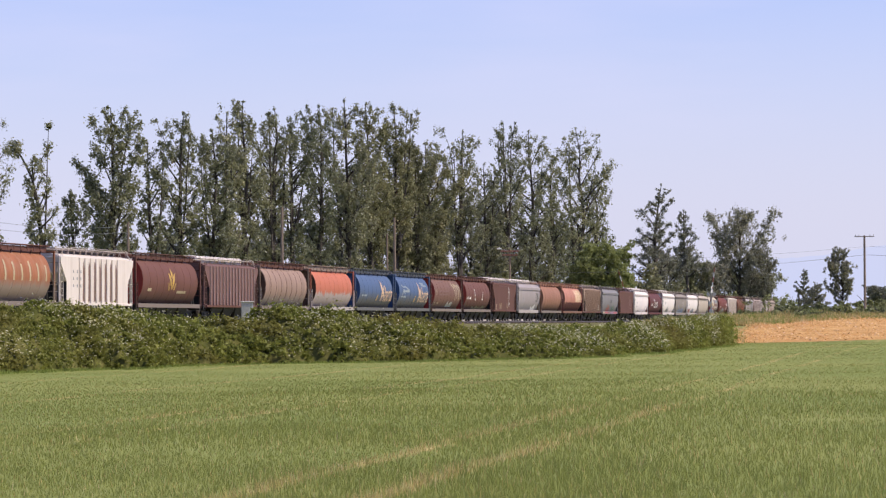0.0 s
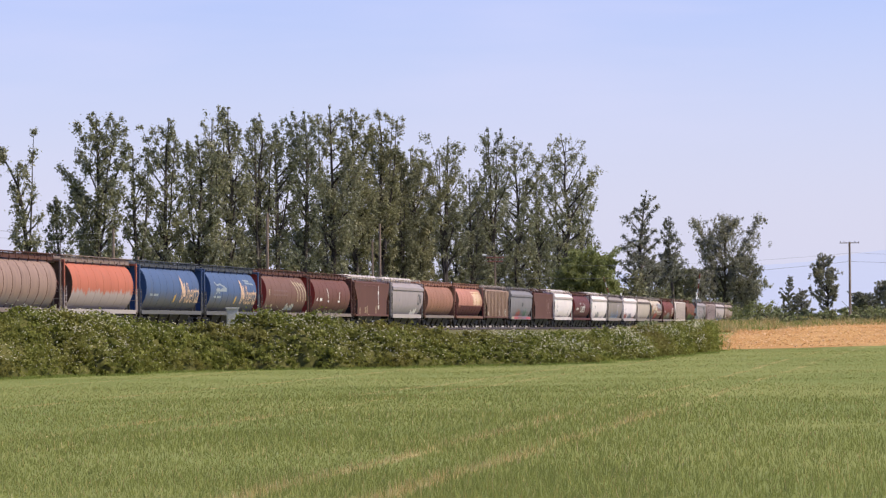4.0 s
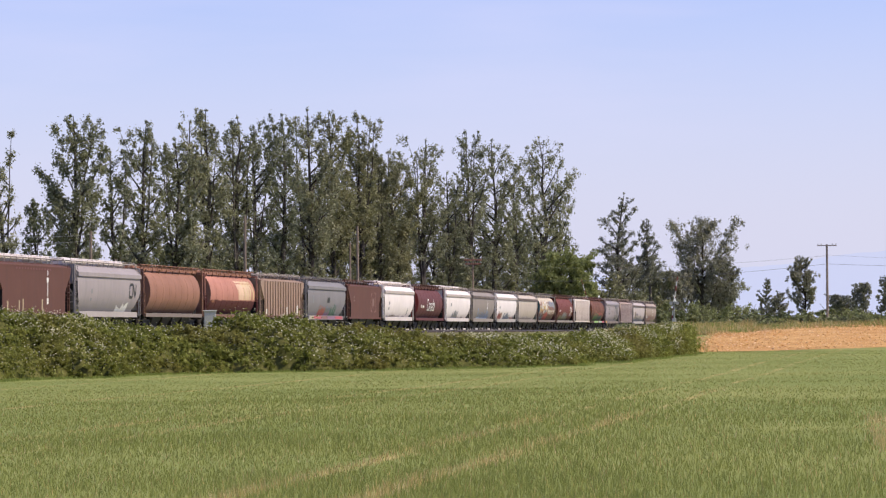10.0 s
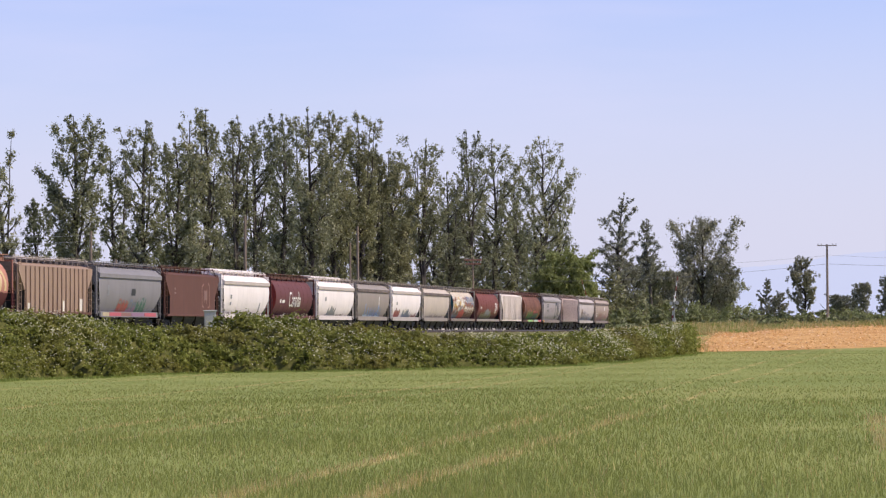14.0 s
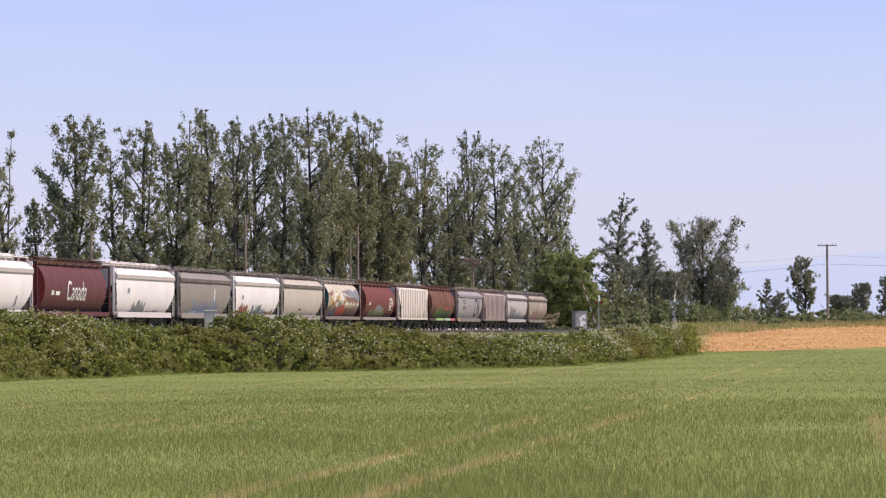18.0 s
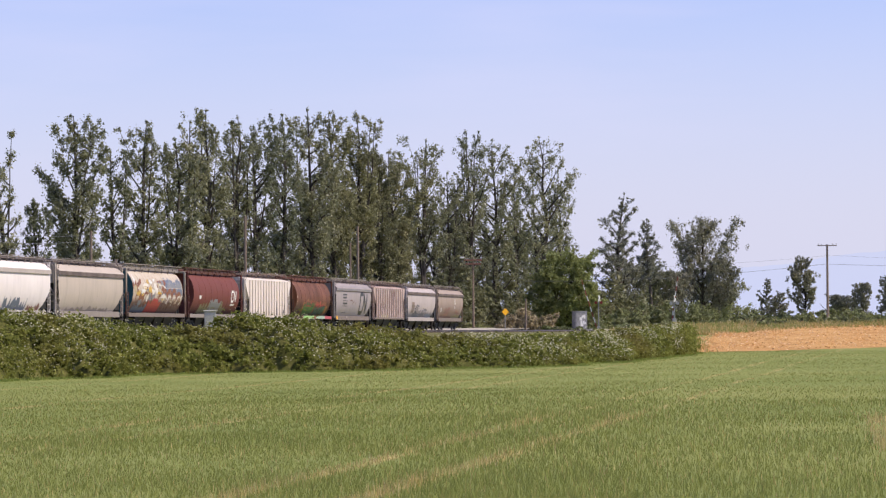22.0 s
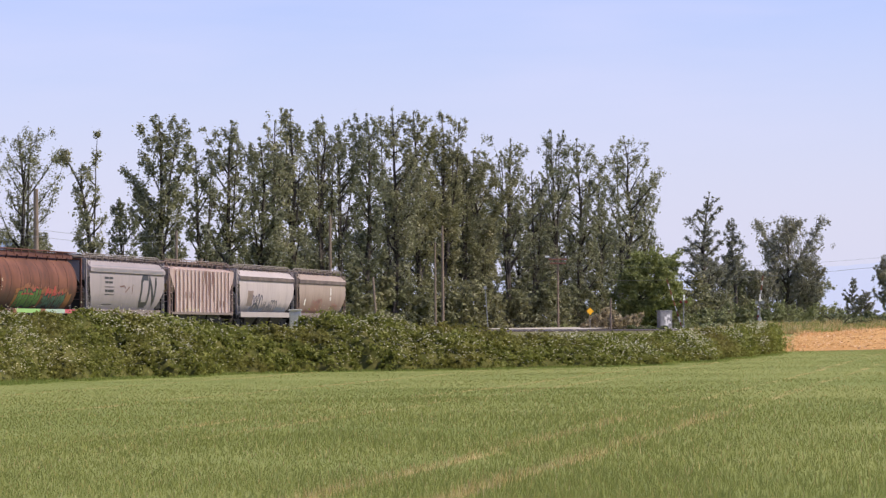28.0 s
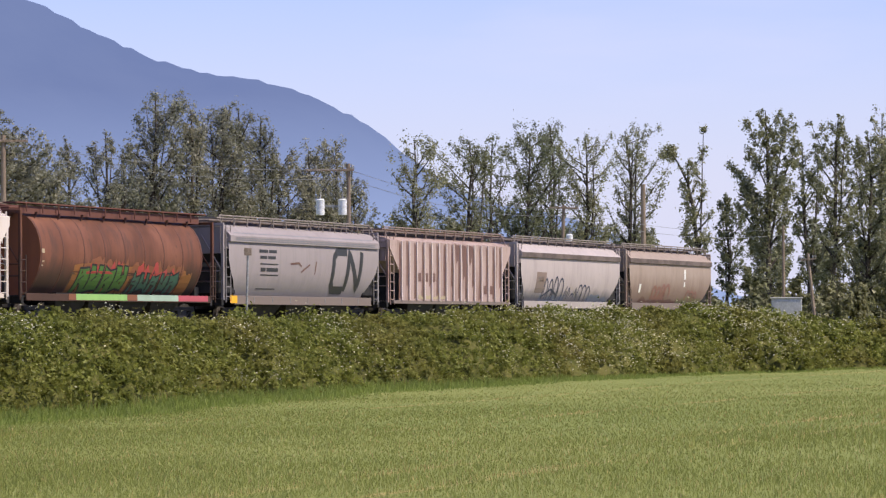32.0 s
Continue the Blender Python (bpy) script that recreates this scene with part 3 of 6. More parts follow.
hgt = np.where(dry, 1.15, 1.0) * rng.uniform(0.05, 0.15, N) * (1 + 0.3 * lumps(gx, gy, 33, 3.0)) * (1 - 0.72 * smoothstep(55, 150, r)) * (1.25 - 0.55 * smoothstep(8, 21, a))
wid = np.clip(r * 0.00026, 0.012, 0.05)
for nm, mk, mt in (("grass", ~dry, M_GRASS), ("dry_grass", dry, M_DRYGRASS)):
    v, fq = blades(rng, g[mk], hgt[mk], wid[mk])
    tagged(new(nm, mesh_from(nm, v, fq, [mt])), "short mown hay stubble standing in the field" if nm != "grass" else "short green grass of the mown hayfield", kind="stuff")
# longer grass left at the foot of the hedge
N = 46000
l = HL * rng.uniform(0, 1, N) ** 1.25
gx, gy, _ = hedge_point(l, np.zeros(N))
near = 1 - smoothstep(105, 150, gy)
off = np.abs(rng.normal(size=N)) * (0.9 + 1.5 * near)
gx, gy = gx + 0.62 * (off - 0.5), gy - 0.78 * (off - 0.5)
v, fq = blades(rng, np.stack([gx, gy, ground_z(gx, gy) - 0.02], 1), rng.uniform(0.2, 0.5, N) * (0.45 + 0.85 * near) * np.exp(-off * 0.32), np.full(N, 0.06))
tagged(new("long_grass", mesh_from("long_grass", v, fq, [M_TALLGRASS])), "longer bright green grass at the foot of the hedge", kind="stuff")
# tall dry grass along the top of the hay field
N = 30000
a = rng.uniform(0.5, 5.9, N)
r = rng.uniform(0, 1, N) * 32 + 392 + 8 * lumps(a * 20, a, 41, 3)
gx, gy = -r * np.sin(np.radians(a)), r * np.cos(np.radians(a))
v, fq = blades(rng, np.stack([gx, gy, ground_z(gx, gy)], 1), rng.uniform(0.2, 0.8, N) * (1 + 0.8 * lumps(gx, gy, 44, 2.5)), np.full(N, 0.1), 0.25)
k = lumps(gx, gy, 46, 2.0) + rng.normal(size=N) * 0.35 > 0.25
tagged(new("verge_grass", mesh_from("verge_grass", v, fq, [M_DRYGRASS, M_TALLGRASS], False, k.astype(int))), "tall mixed dry and green grass on the road verge", kind="stuff")
# coarse grass where the hedge gives way to the hay field, and on the slope above it
N = 16000
q = rng.uniform(0, 1, N)
gx = np.interp(q, [0, 0.5, 1], [-26.5, -31, -44]) + rng.normal(size=N) * 1.3
gy = np.interp(q, [0, 0.5, 1], [251, 300, 392]) + rng.normal(size=N) * 3
up = rng.uniform(size=N) < 0.72
sx = rng.uniform(-46, -16, N)
sy = np.interp(sx, [-46, -31, -27.4, -23.7, -16.5], [338, 342, 358, 382, 400]) + rng.uniform(-1, 1, N) ** 2 * 45
gx, gy = np.where(up, sx, gx), np.where(up, np.minimum(sy, 402), gy)
v, fq = blades(rng, np.stack([gx, gy, ground_z(gx, gy)], 1), rng.uniform(0.15, 0.6, N) * (1 + 0.6 * lumps(gx, gy, 45, 2.0)), np.full(N, 0.1))
k = lumps(gx, gy, 48, 2.4) + rng.normal(size=N) * 0.4 > 0.2
tagged(new("rough_grass", mesh_from("rough_grass", v, fq, [M_DRYGRASS, M_TALLGRASS], False, k.astype(int))), "rough mixed grass between the hedge and the hay field", kind="stuff")

# hay raked into low uneven rows on the dry field
N = 34000
q, e = rng.uniform(0, 1, N), rng.uniform(0, 1, N)
gx = -31 + 90 * q ** 1.5
y0 = np.interp(gx, [-25.5, -11.5, 60], [252, 280, 292])
y1 = np.interp(gx, [-31, -27.4, -23.7, -16.5, 60], [342, 358, 382, 399, 399])
gy = y0 + (y1 - y0) * e
row = np.round((gy + 2.5 * lumps(gx, gy * 0.2, 49, 5.0)) / 6.5) * 6.5
gy = np.where(rng.uniform(size=N) < 0.75, row - 2.5 * lumps(gx, row * 0.2, 49, 5.0) + rng.normal(size=N) * 0.55, gy)
keep = (lumps(gx, gy * 0.4, 47, 1.6) + rng.normal(size=N) * 0.5 > -0.2) & (gy > y0) & (gy < y1)
heap = np.abs(rng.normal(size=N)) * 0.12
v, fq = leaves(rng, np.stack([gx, gy, ground_z(gx, gy) + 0.07 + heap], 1)[keep], rng.uniform(0.1, 0.3, N)[keep], 2.2)
tagged(new("cut_hay", mesh_from("cut_hay", v, fq, [M_HAY])), "loose wisps of cut golden hay raked into rows on the dry field", kind="stuff")
# ================= trees =================
def crown_and_trunk(h, wid, seed, low=0.18, bare=0.0, style="poplar", leaf=0.4, dens=1.0, bend=0.0, fine=1.0, vase=False):
    """Trunk with its stems and limbs (verts, quads) and leaf puffs (verts, triangles) of a tree h metres high with a crown wid metres across."""
    r = np.random.default_rng(seed)
    tv, tf, cs, rs, n0 = [], [], [], [], [0]

    def limb(pts, rad, n=4):
        a, b = tube(pts, rad, n)
        tv.append(a), tf.append(b + n0[0])
        n0[0] += len(a)

    def puff(at, size):
        cs.append(at), rs.append(size)

    k = 9
    zz = np.linspace(0, 0.97 * h, k)
    sway = np.cumsum(r.normal(size=(k, 2)) * wid * 0.03, 0)
    sway -= sway[0]
    sway[:, 0] += bend * h * (zz / h) ** 3
    trunk = np.column_stack([sway, zz])
    if bend:
        trunk[-2:, 2] -= [0.02 * h, 0.12 * h]
    thick = 0.85 if style == "poplar" else 1.1
    rad = np.interp(zz / h, [0, 0.5, 1], [0.017 * h, 0.011 * h, 0.04]) * thick
    limb(trunk, rad, 6)
    stems = [(trunk, rad)]
    # one to three rival stems that part from the trunk and end below or beside its top
    for e in range(0 if style == "cone" or bare > 0.5 else (r.integers(1, 4) if style == "poplar" else 3)):
        u0, u1 = r.uniform(0.15, 0.45), r.uniform(0.72, 0.97)
        an = r.uniform(0, 6.28)
        off = np.array([math.cos(an), math.sin(an)]) * wid * r.uniform(0.14, 0.3)
        w = np.linspace(0, 1, 6)
        z = h * (u0 + (u1 - u0) * w)
        p = np.column_stack([np.interp(z[0], zz, trunk[:, 0]) + off[0] * w ** 0.6, np.interp(z[0], zz, trunk[:, 1]) + off[1] * w ** 0.6, z])
        p[:, :2] += r.normal(size=(6, 2)) * 0.02 * wid * w[:, None]
        q = np.interp(w, [0, 1], [0.6 * np.interp(z[0], zz, rad), 0.03])
        limb(p, q, 5)
        stems.append((p, q))
    s = (0.62 + 0.012 * h) * fine
    a0, ph = r.uniform(0, 6.28), r.uniform(0, 6.28, 2)
    nl = int((36 if style == "poplar" else 40) * (0.55 + 0.55 * dens))
    for q in range(nl):
        st, sr_ = stems[0 if r.uniform() < 0.5 else r.integers(0, len(stems))]
        u = low + (0.96 - low) * ((q + r.uniform()) / nl) ** 0.95
        z = min(max(u * 0.95 * h, st[0, 2]), st[-1, 2])
        base = np.array([np.interp(z, st[:, 2], st[:, 0]), np.interp(z, st[:, 2], st[:, 1]), z])
        if bend and u > 0.8:
            base = trunk[-1 - (q % 3)]
        az = q * 2.4 + r.uniform(-0.8, 0.8)
        v = (z / h - low) / (1 - low)
        if style == "round":
            env = math.sqrt(max(0.08, 1 - ((z / h - 0.48) / 0.55) ** 2))
        elif style == "cone":
            env = 1.05 - 0.85 * v
        else:
            env = np.interp(v, [0, 0.15, 0.45, 0.7, 0.9, 1], [0.6, 0.75, 0.95, 1.0, 0.75, 0.35] if vase else [0.7, 1.0, 1.0, 0.74, 0.42, 0.18])
            env *= 1 + 0.28 * math.cos(az - a0) + 0.22 * math.sin(7 * v + ph[0]) * math.cos(az - ph[1])
        out = max(0.25, wid * 0.5 * env * r.uniform(0.45, 1.12))
        rise = out * (r.uniform(0.7, 1.9) if style == "poplar" else r.uniform(0.5, 1.3) if style == "cone" else r.uniform(0.1, 0.7))
        rise = max(0.15, min(rise, h * r.uniform(0.93, 1.0) - z))
        d = np.array([math.cos(az), math.sin(az), 0.0])
        side = np.array([-d[1], d[0], 0.0])
        tip = base + d * out + np.array([0, 0, rise])
        mid = base + d * out * 0.55 + np.array([0, 0, rise * r.uniform(0.25, 0.6)])
        rr = 0.5 * np.interp(z, st[:, 2], sr_) + 0.03
        limb([base, mid, tip], [rr, rr * 0.6, 0.02])
        if r.uniform() < bare:
            continue
        length = math.hypot(out, rise)
        grow = np.interp(v, [0, 0.7, 1], [1.08, 0.95, 0.6])
        for e in range(max(2, int(length * 1.5 * min(dens, 1.5) / s))):
            w = r.uniform(0.25, 1.0) ** 0.75
            on = base + (mid - base) * w * 2 if w < 0.5 else mid + (tip - mid) * (w - 0.5) * 2
            puff(on + side * r.normal() * 0.16 * length * w + r.normal(size=3) * [0.1, 0.1, 0.22] * s, s * grow * r.uniform(0.4, 1.0))
        puff(tip, s * grow * r.uniform(0.3, 0.6))
    if style == "round":
        for e in range(int(190 * min(dens, 1.5))):
            dd = r.normal(size=3)
            dd /= np.linalg.norm(dd)
            wob = 1 + 0.12 * math.sin(5 * math.atan2(dd[1], dd[0]) + ph[0]) + 0.1 * math.sin(6 * dd[2] + ph[1])
            puff(np.array([0, 0, h * 0.5]) + dd * np.array([wid * 0.45, wid * 0.45, h * 0.45]) * wob * r.uniform(0.72, 1.0), s * r.uniform(0.9, 1.6))
    # leading shoots: each stem ends in its own plume
    for st, _ in stems:
        for e in range(5 if bare < 0.5 else 2):
            f = 1 - 0.035 * e
            z = st[0, 2] + (st[-1, 2] - st[0, 2]) * f
            at = st[-1] if bend else np.array([np.interp(z, st[:, 2], st[:, 0]), np.interp(z, st[:, 2], st[:, 1]), z])
            puff(at + r.normal(size=3) * [0.05 * wid, 0.05 * wid, 0.1] * (0.3 + 0.3 * e), s * (0.28 + 0.09 * e) * r.uniform(0.8, 1.2))
    # inner foliage near the trunk, fuller towards the ground
    for e in range(int(h * 1.5 * min(dens, 1.4))):
        z = h * (low + (0.7 - low) * r.uniform() ** 1.4)
        an, rr = r.uniform(0, 6.28), wid * 0.3 * math.sqrt(r.uniform())
        puff(np.array([rr * math.cos(an) + np.interp(z, zz, trunk[:, 0]), rr * math.sin(an) + np.interp(z, zz, trunk[:, 1]), z]), s * r.uniform(0.7, 1.2))
    cs, rs = np.array(cs), np.array(rs)
    keep = cs[:, 2] > 0.4
    cs, rs = cs[keep], rs[keep]
    tall = r.uniform(0.9, 1.9, len(cs)) if style == "poplar" else r.uniform(0.6, 1.0, len(cs))
    lv, lf = clumps(r, cs, rs, tall, 40, leaf * np.clip(rs / s, 0.6, 1.0), 0.8)
    return np.concatenate(tv), np.concatenate(tf), lv, lf


def tree(x, y, h, wid, seed, label="tall cottonwood tree with loose grey-green foliage", name="cottonwood_tree", mat=None, **kw):
    tv, tf, lv, lf = crown_and_trunk(h, wid, seed, **kw)
    root = tagged(new(name), label, "tree", "row of trees behind the railway")
    root.location = (x, y, float(ground_z(x, y)) - 0.05)
    put("trunk", mesh_from("trunk", tv, tf, [M_BARK], True), root)
    put("crown", mesh_from("crown", lv, lf, [mat or M_POPLAR]), root)
    return root


def tree_range(a):
    return float(np.interp(a, [2, 3.6, 4.4, 5.2, 6.6, 9, 12, 16, 22, 30], [600, 640, 700, 740, 690, 590, 490, 410, 310, 250]))


# angle to the left of the track line, angle of the top over the eye, angular width (degrees), and the form
TREES = [
    (17.45, 3.3, 0.55, dict(low=0.3, dens=0.5, bend=-0.2, bare=0.2)), (16.97, 2.15, 0.5, dict(low=0.3, dens=0.5)),
    (16.25, 3.62, 1.05, dict(low=0.22)), (15.55, 3.0, 0.55, dict(dens=0.6)), (15.12, 3.5, 0.7, dict(low=0.25, dens=0.8)),
    (14.6, 3.2, 0.75, dict()), (14.3, 3.5, 0.6, dict(dens=0.7)), (13.93, 3.72, 0.85, dict(low=0.2)), (13.5, 3.58, 0.7, dict(low=0.3, dens=0.8)),
    (13.15, 3.4, 0.75, dict(low=0.35, dens=0.7)), (12.68, 3.62, 0.7, dict(dens=0.9)), (12.2, 3.72, 0.8, dict(dens=1.2)), (11.75, 3.66, 0.7, dict(dens=1.3)),
    (11.38, 3.64, 0.75, dict(dens=1.3)), (11.0, 3.08, 0.75, dict(dens=1.3)), (10.7, 2.95, 0.75, dict(dens=1.2)), (10.25, 3.15, 0.8, dict(low=0.3, dens=0.8)),
    (9.75, 2.6, 0.6, dict()), (9.42, 3.3, 0.85, dict(dens=0.9)), (8.98, 3.15, 0.75, dict(dens=0.8)), (8.65, 2.5, 0.6, dict()), (8.25, 3.2, 0.95, dict(low=0.28, dens=0.75)),
    (7.82, 2.45, 0.6, dict(dens=0.8)), (6.9, 2.2, 0.95, dict(dens=1.0, low=0.1, style="cone")), (6.28, 1.75, 0.5, dict(dens=0.8, low=0.4, style="cone")), (6.62, 1.05, 0.5, dict(dens=0.8)), (5.85, 0.8, 0.5, dict(dens=0.6)),
    (5.38, 1.72, 1.0, dict(dens=1.25, low=0.1)), (5.05, 1.0, 0.6, dict()), (4.3, 0.7, 0.34, dict(low=0.1, style="cone")), (3.62, 1.06, 0.42, dict(low=0.06, dens=1.6)),
    (4.1, 0.45, 0.42, dict(low=0.03, style="cone")), (3.0, 0.4, 0.5, dict(low=0.05, style="round")), (2.63, 0.6, 0.28, dict(low=0.2)), (2.2, 0.72, 0.42, dict(low=0.05, style="cone")), (1.85, 0.8, 0.5, dict(low=0.1)),
    (18.7, 3.28, 0.75, dict(dens=0.8)), (19.3, 3.2, 0.7, dict(dens=0.8)), (19.85, 3.4, 0.75, dict(dens=0.8)), (20.35, 3.25, 0.75, dict(low=0.25, dens=0.8)),
    (20.95, 3.05, 0.5, dict(dens=0.5)), (21.4, 3.1, 0.85, dict(dens=0.8)), (22.35, 3.15, 0.7, dict(low=0.2, dens=0.7)), (23.3, 2.7, 0.45, dict(dens=0.7)),
    (23.75, 3.15, 0.5, dict(dens=0.8)), (24.1, 2.95, 0.6, dict(dens=1.0)), (24.6, 2.9, 0.6, dict()), (25.0, 3.55, 0.5, dict(dens=0.9)), (25.35, 3.7, 0.55, dict(dens=1.1)),
    (25.8, 3.72, 0.9, dict(dens=1.3)), (26.2, 3.68, 0.5, dict()), (26.85, 3.95, 0.8, dict(dens=1.2)), (27.35, 3.0, 0.45, dict(dens=0.6)), (27.7, 3.3, 0.5, dict(dens=0.7)),
    (28.3, 3.2, 0.6, dict(dens=0.8)), (28.8, 2.9, 0.6, dict()), (29.6, 3.6, 1.4, dict(style="round", dens=1.7)), (30.6, 3.7, 1.4, dict(style="round", dens=1.5)), (31.6, 3.6, 1.0, dict())]
for q, (a, el, wd, kw) in enumerate(TREES):
    rg = tree_range(a)
    x, y = polar(a, rg)
    h = 1.02 * (EYE + rg * math.tan(radians(el)) - float(ground_z(x, y)))
    if a > 17.9:
        kw["dens"] = 0.8 * kw.get("dens", 1.0)
        kw["leaf"] = 0.25
    if a < 4.6:
        kw["dens"], kw["leaf"], kw["fine"] = 0.8 * kw.get("dens", 1.0), 0.28, 0.5
    if 18.5 < a < 22.6:
        wd *= 1.25
        kw["dens"], kw["vase"] = 1.15 * kw["dens"] + 0.2, True
    if a > 23:
        kw["dens"] *= 1.6
        wd *= 1.35
    # far and leftmost trees take leaves with painted haze; 10.6 to 11.9 degrees darker
    tree(x, y, h, rg * radians(wd * 1.2), 100 + q, mat=M_HAZELEAF if a < 7 or a > 22.9 else M_SHRUB if 10.6 < a < 11.9 else None, **kw)
# a second, lower rank behind
tr = np.random.default_rng(8)
for a in np.concatenate([np.arange(18.5, 32, 0.8), np.arange(8.7, 13.0, 0.42), [16.3, 15.2, 14.5, 14.0, 13.5, 8.3, 6.5, 6.0, 5.5, 5.0]]):
    a = a + tr.uniform(-0.15, 0.15)
    rg = tree_range(a) + tr.uniform(16, 34)
    x, y = polar(a, rg)
    el = np.interp(a, [4.5, 6, 7, 8, 10, 12.4, 13, 16, 17.2, 18.2, 22, 30], [0.7, 0.8, 0.9, 1.3, 2.3, 2.5, 1.5, 1.4, 1.1, 1.8, 1.8, 2.3]) * tr.uniform(0.75, 1.1)
    tree(x, y, EYE + rg * math.tan(radians(el)), rg * radians(tr.uniform(0.7, 1.0)), int(a * 1000), low=0.04, dens=0.85)
x, y = polar(7.8, 562)
tree(x, y, 14.6, 12.6, 70, "rounded bright green bushy tree beside the road", "bushy_tree", M_BUSHLEAF, style="round", dens=1.5, low=0.0, leaf=0.42)


def shrub(x, y, h, wid, seed, label="dense grey-green shrub under the trees", mat=None, dens=1.0, leaf=0.4):
    """A thicket bush: several stems and leaf masses down to the ground."""
    r = np.random.default_rng(seed)
    tv, tf, cs, n0 = [], [], [], 0
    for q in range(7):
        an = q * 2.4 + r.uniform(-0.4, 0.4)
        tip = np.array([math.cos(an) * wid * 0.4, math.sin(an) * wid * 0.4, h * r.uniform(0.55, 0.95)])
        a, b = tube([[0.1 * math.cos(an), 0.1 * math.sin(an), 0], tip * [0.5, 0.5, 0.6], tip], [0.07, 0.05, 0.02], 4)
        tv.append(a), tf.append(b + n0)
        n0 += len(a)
        for e in range(5):
            c = tip * [1, 1, r.uniform(0.1, 1.0)] * r.uniform(0.5, 1.05)
            cs.append(c + r.normal(size=(3, 3)) * [wid * 0.07, wid * 0.07, h * 0.06])
    cs = np.concatenate(cs)
    cs[:, 2] = np.maximum(cs[:, 2], 0.2)
    lv, lf = clumps(r, cs, r.uniform(0.6, 1.2, len(cs)) * (0.06 * wid + 0.05 * h), 0.8, int(16 * dens), leaf * 1.15)
    root = tagged(new("shrub"), label, "shrub", "undergrowth behind the railway")
    root.location = (x, y, float(ground_z(x, y)) - 0.05)
    # one mesh joins the seven stems of the bush
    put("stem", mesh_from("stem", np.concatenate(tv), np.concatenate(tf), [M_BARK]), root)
    put("foliage", mesh_from("foliage", lv, lf, [mat or M_SHRUB]), root)


sr = np.random.default_rng(77)
a = 31.5
while a > 6.0:
    rg = tree_range(a) - 6 + sr.uniform(-8, 8)
    x, y = polar(a, rg)
    shrub(x, y, rg * radians(sr.uniform(0.7, 1.5) if 8.3 < a < 17 else sr.uniform(0.55, 1.25)), rg * radians(1.0), int(a * 100), dens=2.4, leaf=0.5)
    a -= sr.uniform(0.3, 0.5)
# thickets near the crossing and along the road
for a, rg, h, wd in ((6.8, 560, 6.2, 9), (6.4, 590, 6.8, 9), (6.05, 620, 6.0, 9), (5.7, 655, 6.5, 10), (5.35, 700, 8.0, 11), (5.0, 740, 7.5, 11), (4.65, 790, 7.0, 12), (6.6, 430, 0.7, 5), (6.2, 428, 0.7, 5), (5.8, 432, 0.6, 6), (5.3, 430, 0.6, 6), (4.9, 434, 0.8, 6), (4.5, 430, 1.6, 6), (4.3, 430, 2.3, 6), (3.9, 428, 1.8, 7), (3.55, 425, 1.6, 6), (3.1, 470, 3.4, 6), (2.75, 480, 2.6, 6), (2.4, 430, 1.8, 6), (2.0, 440, 2.4, 7), (10.3, 575, 2.2, 7), (10.0, 572, 1.8, 7), (9.7, 570, 2.0, 7), (9.4, 567, 1.8, 7), (9.1, 563, 2.0, 7), (7.95, 480, 1.8, 4), (7.7, 474, 1.4, 4), (7.05, 545, 3.6, 8), (6.75, 572, 4.2, 8), (6.45, 602, 4.6, 9), (6.15, 632, 4.8, 9), (5.6, 692, 6.6, 10), (5.35, 718, 7.2, 10), (5.1, 752, 6.8, 10)):
    x, y = polar(a, rg)
    shrub(x, y, h, wd, int(a * 1000), "low green roadside thicket", M_BRUSH, 1.6)
for q in range(22):
    x, y = polar(sr.uniform(1.6, 4.7), sr.uniform(398, 428))
    shrub(x, y, sr.uniform(0.8, 2.1), sr.uniform(2.5, 6), 900 + q, "low shrub on the grassy verge", M_BRUSH, dens=0.9, leaf=0.3)
for a, rg, h, wd in ((8.72, 520, 4.2, 6), (8.55, 516, 5.0, 6), (8.36, 512, 4.6, 6), (8.18, 510, 4.0, 5)):
    x, y = polar(a, rg)
    shrub(x, y, h, wd, int(a * 1000), "dry straw-coloured brush beside the road", M_DRYBRUSH, 1.4)
# ================= the grain train =================
# profiles: half width and height over the rail, from the sill up to the roof
CYL = [(0.88, 1.2), (1.1, 1.42), (1.32, 1.75), (1.49, 2.12), (1.575, 2.5), (1.6, 2.8), (1.585, 3.08), (1.52, 3.4), (1.40, 3.72), (1.2, 4.02), (0.95, 4.22), (0.62, 4.32)]
BAY = [(1.12, 1.2), (1.30, 1.55), (1.45, 1.95), (1.54, 2.4), (1.58, 2.85), (1.585, 3.3), (1.55, 3.6), (1.66, 3.62), (1.66, 3.88), (1.58, 3.96), (1.2, 4.28), (0.72, 4.4)]
FLAT = [(1.52, 1.2), (1.53, 1.6), (1.54, 2.2), (1.545, 2.55), (1.55, 3.15), (1.55, 3.75), (1.55, 3.9), (1.56, 4.1), (1.30, 4.2), (0.7, 4.34)]
SHARED = {}


def side_x(prof, z):
    w, h = zip(*prof)
    return float(np.interp(z, h, w))


def half_len(kind, L, z):
    """Half the length of the body at height z."""
    if kind == "cyl":
        return L / 2 - 1.7
    if kind == "bay":
        return L / 2 - 0.9 - 1.25 * (1 - smoothstep(1.1, 2.9, z))
    return L / 2 - 0.6 - 1.25 * np.clip((3.75 - z) / 1.2, 0, 1)


